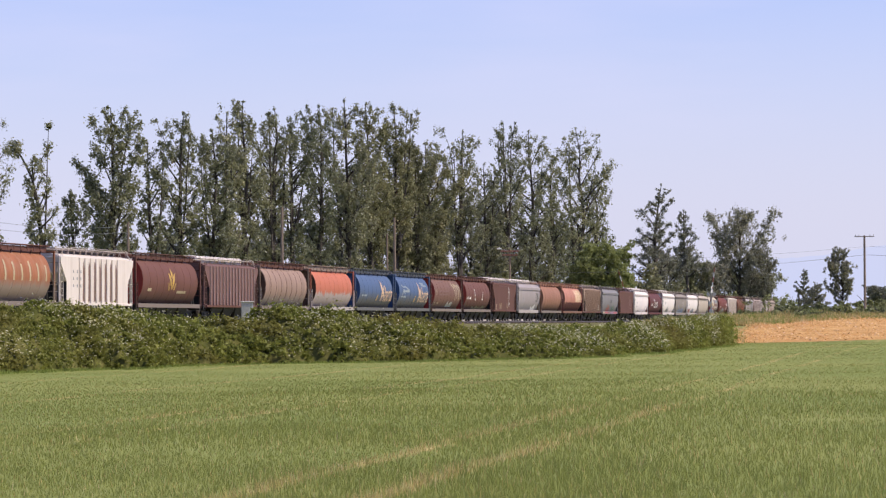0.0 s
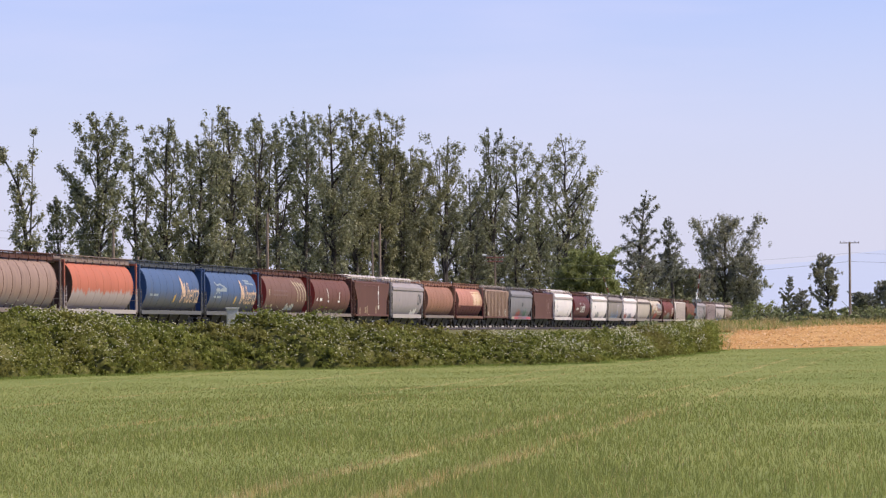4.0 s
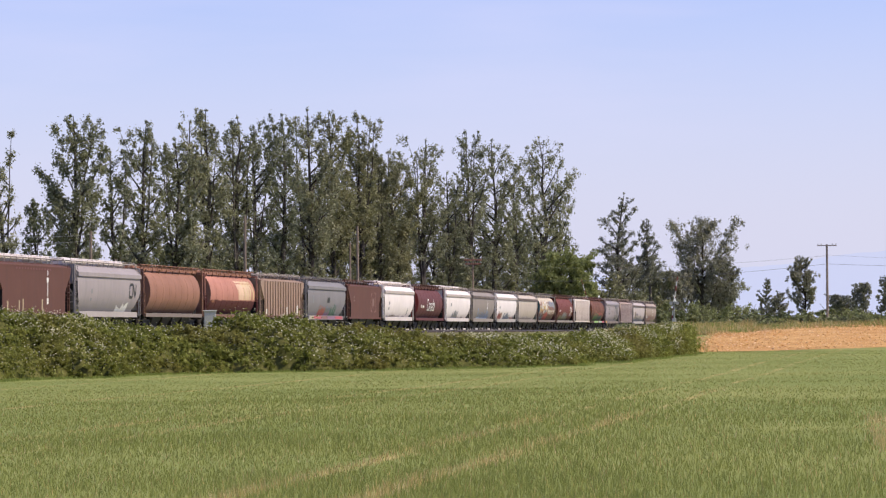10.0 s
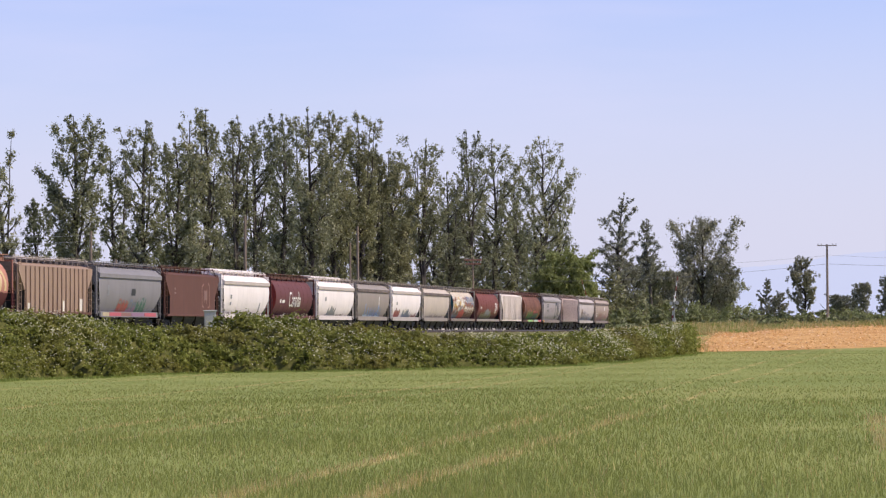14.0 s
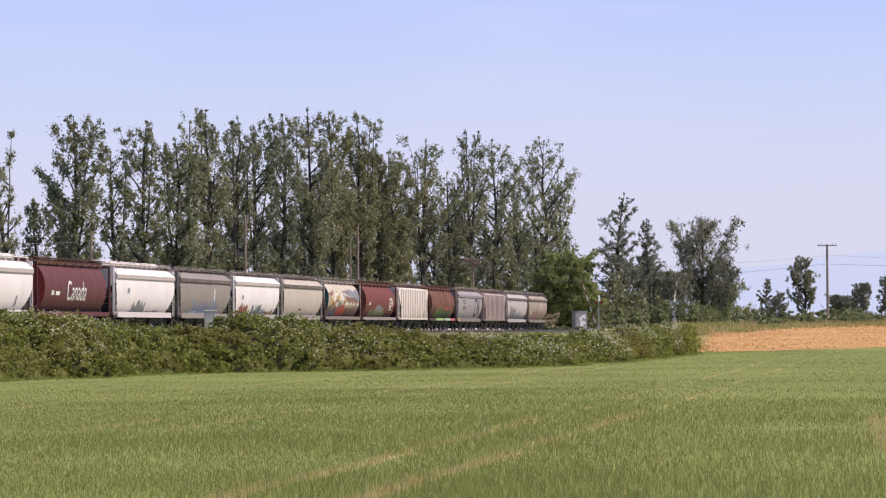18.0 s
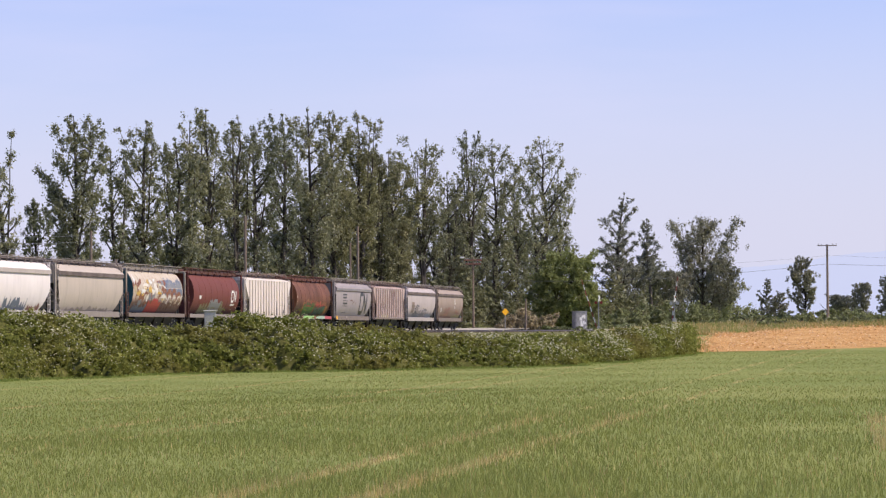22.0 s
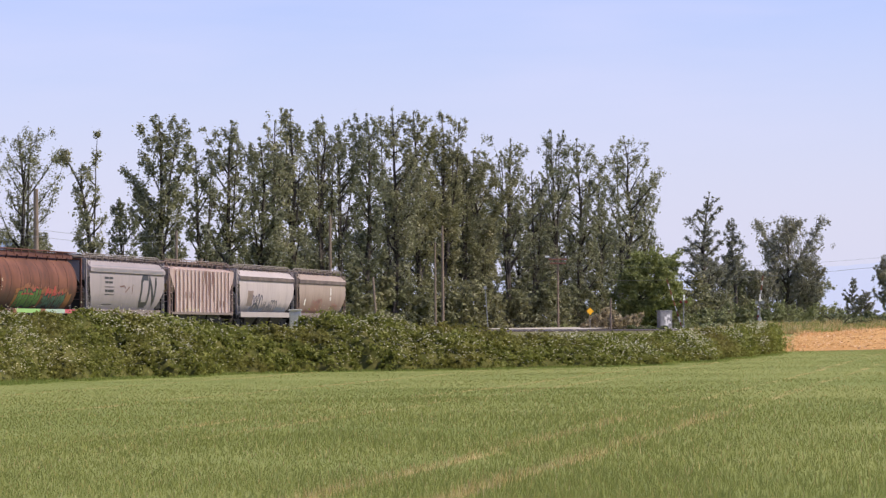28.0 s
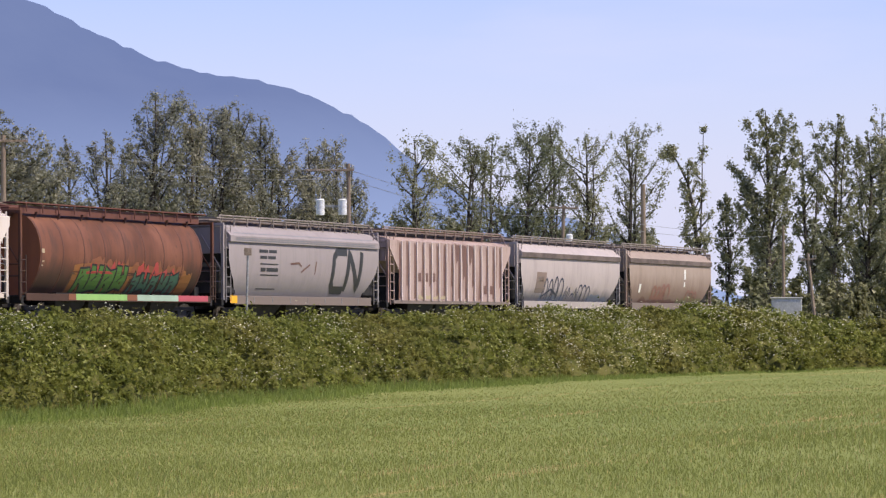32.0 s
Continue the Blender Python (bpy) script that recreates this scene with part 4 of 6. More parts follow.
def body_mesh(kind, prof, L):
    rings, ny = [], 12
    for w, z in prof:
        hl_ = half_len(kind, L, z)
        yy = np.linspace(-hl_, hl_, ny)
        ring = [(w, t, z) for t in yy] + [(-w, t, z) for t in yy[::-1]]
        rings.append(ring)
    v = np.array(rings).reshape(-1, 3)
    n = 2 * ny
    j = np.arange(n)
    f = []
    for r in range(len(prof) - 1):
        f.append(np.stack([r * n + j, r * n + (j + 1) % n, (r + 1) * n + (j + 1) % n, (r + 1) * n + j], 1))
    t = (len(prof) - 1) * n
    for base, flip in ((t, False), (0, True)):
        k = np.arange(ny - 1)
        q = np.stack([base + k, base + k + 1, base + n - 2 - k, base + n - 1 - k], 1)
        f.append(q[:, ::-1] if flip else q)
    f = np.concatenate(f)
    # the sloping end sheets are black below the upper panel; rounded ends use the same slot
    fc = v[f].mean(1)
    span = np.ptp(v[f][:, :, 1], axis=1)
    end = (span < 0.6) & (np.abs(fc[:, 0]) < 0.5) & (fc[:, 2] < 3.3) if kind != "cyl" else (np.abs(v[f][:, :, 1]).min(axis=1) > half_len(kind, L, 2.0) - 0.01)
    if kind == "bay":
        # edge strip of the overhanging roof: rust with the eave's shadow line painted in
        end = end + 2 * ((np.abs(fc[:, 0]) > 1.6) & (fc[:, 2] > 3.61) & (fc[:, 2] < 3.9))
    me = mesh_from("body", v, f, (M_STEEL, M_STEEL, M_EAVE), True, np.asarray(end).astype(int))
    me.set_sharp_from_angle(angle=radians(32))
    return me


def shared(key, make):
    if key not in SHARED:
        SHARED[key] = make()
    return SHARED[key]


def sill_mesh(L, z0, z1, w):
    bm = bmesh.new()
    box(bm, w - 0.1, w, -L / 2 + 0.75, L / 2 - 0.75, z0, z1, 0.012)
    box(bm, w - 0.16, w + 0.02, -L / 2 + 0.75, L / 2 - 0.75, z0 - 0.02, z0 + 0.02)
    return bm_mesh("side_sill", bm)


def centre_mesh(L):
    bm = bmesh.new()
    box(bm, -0.2, 0.2, -L / 2 + 0.4, L / 2 - 0.4, 0.72, 1.05, 0.02)
    for s in (-1, 1):
        box(bm, -1.45, 1.45, s * (L / 2 - 0.55) - 0.1, s * (L / 2 - 0.55) + 0.1, 0.85, 1.15, 0.02)
        box(bm, -0.14, 0.14, s * L / 2 - 0.42, s * L / 2 + 0.42, 0.72, 0.98, 0.03)
    return bm_mesh("underframe", bm)


def hopper_mesh(wid):
    """A discharge bay: an upside-down pyramid with its outlet gate."""
    bm = bmesh.new()
    lev = [(1.35, wid / 2, 1.3), (1.25, wid / 2 * 0.92, 0.85), (1.0, wid * 0.32, 0.36), (1.0, wid * 0.32, 0.22)]
    rows = [[bm.verts.new((sx * x, sy * y, z)) for sx, sy in ((1, 1), (-1, 1), (-1, -1), (1, -1))] for x, y, z in lev]
    for a, b in zip(rows, rows[1:]):
        for k in range(4):
            bm.faces.new((a[k], a[(k + 1) % 4], b[(k + 1) % 4], b[k]))
    bm.faces.new(rows[0])
    bm.faces.new(rows[-1])
    return bm_mesh("hopper_bay", bm)


def bogie_frame_mesh():
    bm = bmesh.new()
    for s in (-1, 1):
        x = s * 0.98
        box(bm, x - 0.08, x + 0.08, -1.15, 1.15, 0.62, 0.8, 0.03)
        box(bm, x - 0.09, x + 0.09, -0.42, 0.42, 0.3, 0.66, 0.04)
        for e in (-1, 1):
            bar(bm, (x, e * 0.38, 0.36), (x, e * 0.85, 0.66), 0.07)
            box(bm, x - 0.11, x + 0.11, e * 0.89 - 0.16, e * 0.89 + 0.16, 0.36, 0.64, 0.04)
    box(bm, -1.0, 1.0, -0.18, 0.18, 0.5, 0.76, 0.03)
    return bm_mesh("bogie_frame", bm)


def wheelset_mesh():
    bm = bmesh.new()
    bar(bm, (-0.95, 0, 0), (0.95, 0, 0), 0.075, 8)
    for s in (-1, 1):
        bar(bm, (s * 0.685, 0, 0), (s * 0.815, 0, 0), 0.455, 20)
        bar(bm, (s * 0.66, 0, 0), (s * 0.69, 0, 0), 0.485, 20)
        bar(bm, (s * 0.815, 0, 0), (s * 0.85, 0, 0), 0.16, 10)
    return bm_mesh("wheelset", bm)


def roofwalk_mesh(L, kind):
    bm = bmesh.new()
    z = 4.68 if kind == "cyl" else 4.62
    w = 0.92 if kind == "cyl" else 0.8
    for s in (-1, 1):
        box(bm, s * w - 0.3, s * w + 0.3, -L / 2 + 0.55, L / 2 - 0.55, z, z + 0.05)
        for t in np.arange(-L / 2 + 1.3, L / 2 - 1.2, 1.28):
            bar(bm, (s * (w + 0.28), t, z), (s * (w + (0.3 if kind == "cyl" else 0.2)), t, z - 0.34), 0.03, 5)
    for e in (-1, 1):
        box(bm, -1.2, 1.2, e * (L / 2 - 0.75) - 0.25, e * (L / 2 - 0.75) + 0.25, z - 0.01, z + 0.045)
    return bm_mesh("roof_walkway", bm)


def coaming_mesh(L, top=4.5):
    bm = bmesh.new()
    box(bm, -0.42, 0.42, -L / 2 + 1.4, L / 2 - 1.4, 4.2, top, 0.03)
    for t in np.linspace(-L / 2 + 2.4, L / 2 - 2.4, 7):
        box(bm, -0.36, 0.36, t - 0.9, t + 0.9, top, top + 0.1, 0.03)
    return bm_mesh("hatch_coaming", bm)


def fascia_mesh(L):
    """The long side board below the walkway of a cylindrical car."""
    bm = bmesh.new()
    for s in (-1, 1):
        box(bm, s * 1.06 - 0.02, s * 1.06 + 0.02, -L / 2 + 1.0, L / 2 - 1.0, 4.3, 4.62)
    return bm_mesh("roof_fascia", bm)


def bracket_mesh():
    """Small triangular gusset that carries the roof walkway of a cylindrical car."""
    bm = bmesh.new()
    a = [bm.verts.new((x, -0.03, z)) for x, z in ((0.0, 0.08), (0.13, 0.36), (0.0, 0.36))]
    b = [bm.verts.new((v.co.x, 0.03, v.co.z)) for v in a]
    bm.faces.new(a), bm.faces.new(b[::-1])
    for q in range(3):
        bm.faces.new((a[q], b[q], b[(q + 1) % 3], a[(q + 1) % 3]))
    return bm_mesh("walkway_bracket", bm)


def railing_mesh(L, th):
    """Low handrail along the roof edge."""
    bm = bmesh.new()
    for s in (-1, 1):
        bar(bm, (s * 1.12, -L / 2 + 0.9, 4.74), (s * 1.12, L / 2 - 0.9, 4.74), th * 1.45, 5)
        for t in np.linspace(-L / 2 + 0.95, L / 2 - 0.95, 13):
            bar(bm, (s * 1.12, t, 4.74), (s * 1.17, t, 4.28), th, 5)
        for e in (-1, 1):
            bar(bm, (s * 1.12, e * (L / 2 - 0.9), 4.74), (s * 1.45, e * (L / 2 - 0.72), 3.9), 0.035, 5)
    return bm_mesh("roof_railing", bm)


def ladder_mesh(tall):
    """Side ladder: two stiles, rungs; foot at z 0."""
    bm = bmesh.new()
    for t in (-0.23, 0.23):
        bar(bm, (0, t, 0), (0, t, tall), 0.028, 5)
    for z in np.arange(0.25, tall, 0.42):
        bar(bm, (0, -0.23, z), (0, 0.23, z), 0.02, 5)
    return bm_mesh("ladder", bm)


def end_frame_mesh(kind):
    """Posts, braces and cross rails that carry the end of the roof, around y = 0."""
    bm = bmesh.new()
    top = 4.4 if kind != "flat" else 4.1
    for s in (-1, 1):
        box(bm, s * 1.42 - 0.06, s * 1.42 + 0.06, -0.06, 0.06, 1.1, top, 0.01)
        bar(bm, (s * 1.42, 0.0, 2.3), (s * 0.4, 0.0, 3.9), 0.03, 5)
    box(bm, -1.42, 1.42, -0.05, 0.05, top - 0.12, top, 0.01)
    for z in (1.9, 2.35):
        bar(bm, (-1.42, 0.0, z), (1.42, 0.0, z), 0.025, 5)
    return bm_mesh("end_frame", bm)


def end_sheet_mesh(kind):
    bm = bmesh.new()
    box(bm, -1.3, 1.3, -0.03, 0.03, 3.1, 4.25, 0.01)
    return bm_mesh("end_sheet", bm)


def platform_mesh():
    bm = bmesh.new()
    box(bm, -1.45, 1.45, -0.42, 0.42, 1.1, 1.18, 0.01)
    bar(bm, (0.5, 0.1, 1.18), (0.5, 0.1, 1.9), 0.12, 8)
    box(bm, -0.9, -0.3, -0.15, 0.25, 1.18, 1.65, 0.02)
    return bm_mesh("end_platform", bm)


def slope_mesh():
    """Black sloping hopper end below the roof platform."""
    bm = bmesh.new()
    box(bm, -1.3, 1.3, -0.8, 0.8, 1.2, 2.75, 0.22)
    return bm_mesh("end_slope", bm)


def rib_mesh():
    bm = bmesh.new()
    box(bm, 1.54, 1.63, -0.045, 0.045, 1.22, 4.08, 0.015)
    return bm_mesh("rib", bm)


def band_mesh(prof, w):
    """A raised seam that runs up the side of a rounded car."""
    bm = bmesh.new()
    rows = []
    for x, z in prof[:-1]:
        rows.append([bm.verts.new((x + d, t, z)) for d, t in ((-0.01, -w), (0.012, -w * 0.6), (0.012, w * 0.6), (-0.01, w))])
    for a, b in zip(rows, rows[1:]):
        for k in range(3):
            bm.faces.new((a[k], a[k + 1], b[k + 1], b[k]))
    return bm_mesh("seam", bm)


def stroke_mesh(prof, strokes, width, proud=0.014):
    """Flat painted strokes on the camera side; each stroke is a line of (along, height) points, thickened by width."""
    bm = bmesh.new()
    for line in strokes:
        pts = [np.array(line[0], float)]
        for q in line[1:]:
            q = np.array(q, float)
            n = max(1, int(np.linalg.norm(q - pts[-1]) / 0.2))
            p0 = pts[-1]
            pts += [p0 + (q - p0) * (e + 1) / n for e in range(n)]
        pts = np.array(pts)
        d = np.gradient(pts, axis=0)
        d /= np.linalg.norm(d, axis=1)[:, None] + 1e-9
        nrm = np.stack([-d[:, 1], d[:, 0]], 1) * width / 2
        rows = [[bm.verts.new((side_x(prof, q[1]) + proud, q[0], q[1])) for q in (p + n, p - n)] for p, n in zip(pts, nrm)]
        for a, b in zip(rows, rows[1:]):
            bm.faces.new((a[0], a[1], b[1], b[0]))
    return bm_mesh("lettering", bm)


def patch_mesh(prof, outline, proud=0.01, name="graffiti"):
    """A filled painted shape on the camera side; outline of (along, height) points."""
    ys = [p[0] for p in outline]
    zs = [p[1] for p in outline]
    bm = bmesh.new()
    vs = [bm.verts.new((0, y, z)) for y, z in outline]
    bm.faces.new(vs)
    for z in np.arange(math.floor(min(zs) * 5) / 5, max(zs), 0.2):
        bmesh.ops.bisect_plane(bm, geom=bm.verts[:] + bm.edges[:] + bm.faces[:], plane_co=(0, 0, z), plane_no=(0, 0, 1))
    bmesh.ops.triangulate(bm, faces=bm.faces[:])
    for v in bm.verts:
        v.co.x = side_x(prof, v.co.z) + proud
    return bm_mesh(name, bm)


KINDS = {"cyl": CYL, "bay": BAY, "rib": FLAT, "slab": FLAT}


def hopper_car(kind, L, skin, sill, roof, label, ribs=15, rib_span=4.0, rib_skin=None, rail=0.024, end_skin=None, eave=None):
    """A covered grain hopper car; origin on the rail at its middle, its camera side towards +x."""
    prof = KINDS[kind]
    shp = "flat" if kind in ("rib", "slab") else kind
    L = round(L, 1)
    root = tagged(new("hopper_car"), label, "hopper car", "cars of the grain train")
    body = put("body", shared(("body", shp, L), lambda: body_mesh(shp, prof, L)), root, skin)
    # rounded ends: own paint, else a dark brown with shade in its colour
    over = [(1, end_skin or M_ENDSHADE)] if shp == "cyl" else [(2, eave)] if eave else []
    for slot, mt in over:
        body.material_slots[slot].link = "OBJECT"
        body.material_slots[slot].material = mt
    put("underframe", shared(("cent", L), lambda: centre_mesh(L)), root, M_STEEL)
    if shp == "bay":
        for s in (0, 180):
            put("side_sill", shared(("sillb", L), lambda: sill_mesh(L - 1.6, 0.95, 1.3, 1.5)), root, sill, pose(0, 0, 0, 0, 0, s))
    elif shp == "cyl":
        for s in (0, 180):
            put("side_sill", shared(("sill", L), lambda: sill_mesh(L, 1.0, 1.25, 1.5)), root, sill, pose(0, 0, 0, 0, 0, s))
    else:
        for s in (0, 180):
            put("side_sill", shared(("sillf", L), lambda: sill_mesh(L - 0.6, 1.08, 1.22, 1.56)), root, sill, pose(0, 0, 0, 0, 0, s))
    nb = 4 if shp == "cyl" else 3
    sp = (L - 6.6) / nb
    for k in range(nb):
        put("hopper_bay", shared(("bay", nb), lambda: hopper_mesh(sp * 0.95)), root, M_STEEL, pose(0, (k - (nb - 1) / 2) * sp, 0))
    if shp != "cyl" and (kind != "rib" or "mauve" in label) and roof in (P["white"], P["bright"]):
        put("hatch_coaming", shared(("tall_coam", L), lambda: coaming_mesh(L, 4.76)), root, P["bright"])
    else:
        # on flat and bay cars the shade behind the railing is painted into the coaming
        put("hatch_coaming", shared(("coam", L), lambda: coaming_mesh(L)), root, roof if shp == "cyl" else M_EAVE)
    put("roof_walkway", shared(("walkway", L, shp == "cyl"), lambda: roofwalk_mesh(L, shp)), root, roof)
    if shp == "cyl":
        put("roof_fascia", shared(("fascia", L), lambda: fascia_mesh(L)), root, roof)
        for q in range(8):
            put("walkway_bracket", shared("bracket", bracket_mesh), root, roof, pose(1.06, (q - 3.5) * (L - 4.4) / 7, 4.02))
    else:
        put("roof_railing", shared(("railing", L, rail), lambda: railing_mesh(L, rail)), root, roof)
    for e in (-1, 1):
        put("end_frame", shared(("endf", shp), lambda: end_frame_mesh(shp)), root, skin, pose(0, e * (L / 2 - (0.42 if shp == "cyl" else 0.62)), 0))
        put("end_platform", shared("plat", platform_mesh), root, M_STEEL, pose(0, e * (L / 2 - 0.8), 0, 0, 0, 90 + 90 * e))
        if shp == "bay":
            put("end_slope", shared("eslope", slope_mesh), root, M_STEEL, pose(0, e * (L / 2 - 1.5), 0))
        if shp != "cyl":
            put("end_sheet", shared("esheet", lambda: end_sheet_mesh(shp)), root, skin, pose(0, e * (L / 2 - 0.7), 0))
        for s in (-1, 1):
            put("ladder", shared(("lad", shp == "cyl"), lambda: ladder_mesh(1.7 if shp == "cyl" else 3.3)), root, skin, pose(s * 1.5, e * (L / 2 - (0.5 if shp == "cyl" else 1.0)), 1.0))
        bogie = put("bogie", shared("bog", bogie_frame_mesh), root, M_STEEL, pose(0, e * (L / 2 - 2.55), 0))
        for q in (-0.89, 0.89):
            put("wheelset", shared("wheels", wheelset_mesh), bogie, M_WHEEL, pose(0, q, 0.47))
    if kind == "rib":
        n = ribs
        for s in (0, 180):
            for q in range(n):
                t = (q - (n - 1) / 2) * (L - rib_span) / (n - 1)
                put("rib", shared("rib", rib_mesh), root, rib_skin or skin, pose(0, 0, 0, 0, 0, s) @ pose(0, t, 0))
    if kind == "cyl":
        for q in range(9):
            t = (q - 4) * (L - 3.6) / 8
            # brown seams on two cars; the graffiti car's put ring shadows into the colour
            put("seam", shared("seam", lambda: band_mesh(CYL, 0.055)), root, P["brown"] if "dark seams" in label or "green graffiti" in label else skin, pose(0, t, 0))
    return root


P = {
    "tan": paint("weathered_tan_paint", (0.33, 0.255, 0.21), stain=(0.13, 0.09, 0.075), much=0.4, low=((0.2, 0.13, 0.1), 2.5, 1.8, 0.75)),
    "white": paint("grey_white_paint", (0.43, 0.365, 0.33), stain=(0.2, 0.17, 0.15), much=0.35, low=((0.3, 0.27, 0.26), 1.6, 1.0, 0.5)),
    "whitetag": paint("grey_white_dusty_paint", (0.43, 0.365, 0.35), stain=(0.18, 0.15, 0.135), much=0.35, low=((0.12, 0.12, 0.135), 1.75, 0.9, 0.9)),
    "bright": paint("clean_white_paint", (0.72, 0.645, 0.62), stain=(0.3, 0.26, 0.23), much=0.25, low=((0.4, 0.34, 0.31), 1.6, 0.8, 0.5)),
    "pink": paint("chalky_pink_paint", (0.43, 0.315, 0.28), stain=(0.15, 0.07, 0.05), much=1.0),
    # ribs lighter than their panels: sunlight on the edges put into the paint
    "pinkrib": paint("sunlit_rib_paint", (0.68, 0.57, 0.53), stain=(0.2, 0.1, 0.07), much=0.6),
    "cngrey": paint("aged_grey_paint", (0.31, 0.265, 0.262), stain=(0.16, 0.15, 0.14), much=0.35, low=((0.19, 0.18, 0.175), 1.9, 1.2, 0.6)),
    "rust": paint("rust_brown_paint", (0.165, 0.056, 0.026), stain=(0.05, 0.03, 0.026), much=0.85, fade=1.0, deep=0.42, low=((0.05, 0.032, 0.024), 2.3, 1.3, 0.8)),
    "ivory": paint("ivory_paint", (0.68, 0.59, 0.535), stain=(0.36, 0.25, 0.17), much=0.5, low=((0.5, 0.43, 0.36), 1.5, 0.6, 0.6)),
    "cream": paint("cream_white_paint", (0.67, 0.585, 0.535), stain=(0.36, 0.26, 0.2), much=0.35),
    "red": paint("dull_red_paint", (0.15, 0.038, 0.028), stain=(0.12, 0.07, 0.06), much=0.3, low=((0.07, 0.03, 0.026), 1.8, 1.0, 0.6)),
    "redword": paint("dark_red_paint", (0.11, 0.032, 0.032), stain=(0.08, 0.045, 0.04), much=0.3),
    "collage": paint("cream_sprayed_paint", (0.5, 0.42, 0.34), stain=(0.3, 0.17, 0.09), much=0.7, low=((0.13, 0.065, 0.05), 2.2, 0.6, 0.95)),
    "taupe": paint("taupe_grey_paint", (0.25, 0.21, 0.185), stain=(0.15, 0.12, 0.1), much=0.4),
    "brown": paint("boxcar_brown_paint", (0.11, 0.044, 0.031), stain=(0.06, 0.035, 0.03), much=0.35),
    "grey": paint("dark_grey_paint", (0.2, 0.185, 0.19), stain=(0.13, 0.115, 0.11), much=0.3),
    "ribtan": paint("tan_brown_paint", (0.3, 0.2, 0.145), stain=(0.14, 0.09, 0.065), much=0.5),
    "orange": paint("faded_orange_paint", (0.42, 0.18, 0.13), stain=(0.2, 0.09, 0.06), much=0.4, fade=0.5, low=((0.085, 0.018, 0.018), 2.35, 0.4, 1.0, 0.06)),
    "orangewhite": paint("orange_chalked_paint", (0.45, 0.135, 0.08), stain=(0.26, 0.12, 0.08), much=0.5, low=((0.4, 0.34, 0.32), 2.4, 1.6, 0.92, 0.06)),
    "orangebrown": paint("orange_brown_paint", (0.28, 0.13, 0.083), stain=(0.14, 0.07, 0.05), much=0.45, fade=0.5, low=((0.14, 0.075, 0.05), 1.9, 1.2, 0.7)),
    "rustorange": paint("rust_orange_paint", (0.3, 0.105, 0.045), stain=(0.36, 0.26, 0.18), much=0.6, fade=0.6, low=((0.27, 0.21, 0.17), 2.35, 0.8, 0.9)),
    "blue": paint("deep_blue_paint", (0.066, 0.108, 0.215), stain=(0.1, 0.1, 0.105), much=0.4, low=((0.115, 0.108, 0.095), 2.25, 1.5, 0.9)),
    "slateroof": paint("sooty_slate_paint", (0.06, 0.068, 0.085), much=0.4),
    "brownred": paint("chalky_brown_paint", (0.165, 0.082, 0.062), stain=(0.1, 0.06, 0.05), much=0.35, low=((0.075, 0.05, 0.04), 1.8, 1.2, 0.6)),
    "creamgrey": paint("dusty_cream_paint", (0.46, 0.385, 0.325), stain=(0.22, 0.18, 0.15), much=0.35, low=((0.3, 0.26, 0.235), 1.6, 1.0, 0.5)),
    "maroon": paint("maroon_paint", (0.135, 0.052, 0.038), stain=(0.08, 0.05, 0.045), much=0.35, low=((0.06, 0.035, 0.03), 1.8, 1.2, 0.6)),
    "rustpink": paint("rust_pink_paint", (0.29, 0.19, 0.15), stain=(0.13, 0.085, 0.07), much=0.75, low=((0.24, 0.2, 0.18), 1.95, 0.8, 0.85)),
    "mauve": paint("faded_mauve_paint", (0.16, 0.082, 0.072), stain=(0.09, 0.05, 0.045), much=0.4),
    "mauverib": paint("pale_mauve_rib_paint", (0.34, 0.245, 0.23), stain=(0.12, 0.07, 0.06), much=0.4),
    "blueend": paint("fresh_blue_paint", (0.032, 0.075, 0.19), much=0.2),
    "redend": paint("fresh_red_paint", (0.32, 0.04, 0.03), much=0.3),
    "tealend": paint("fresh_teal_paint", (0.03, 0.1, 0.12), much=0.2),
    "rustend": paint("fresh_brown_paint", (0.3, 0.1, 0.045), much=0.4),
    "rusttan": paint("rusty_tan_paint", (0.24, 0.175, 0.145), stain=(0.2, 0.12, 0.09), much=0.45, low=((0.18, 0.145, 0.125), 2.2, 0.8, 0.8)),
}
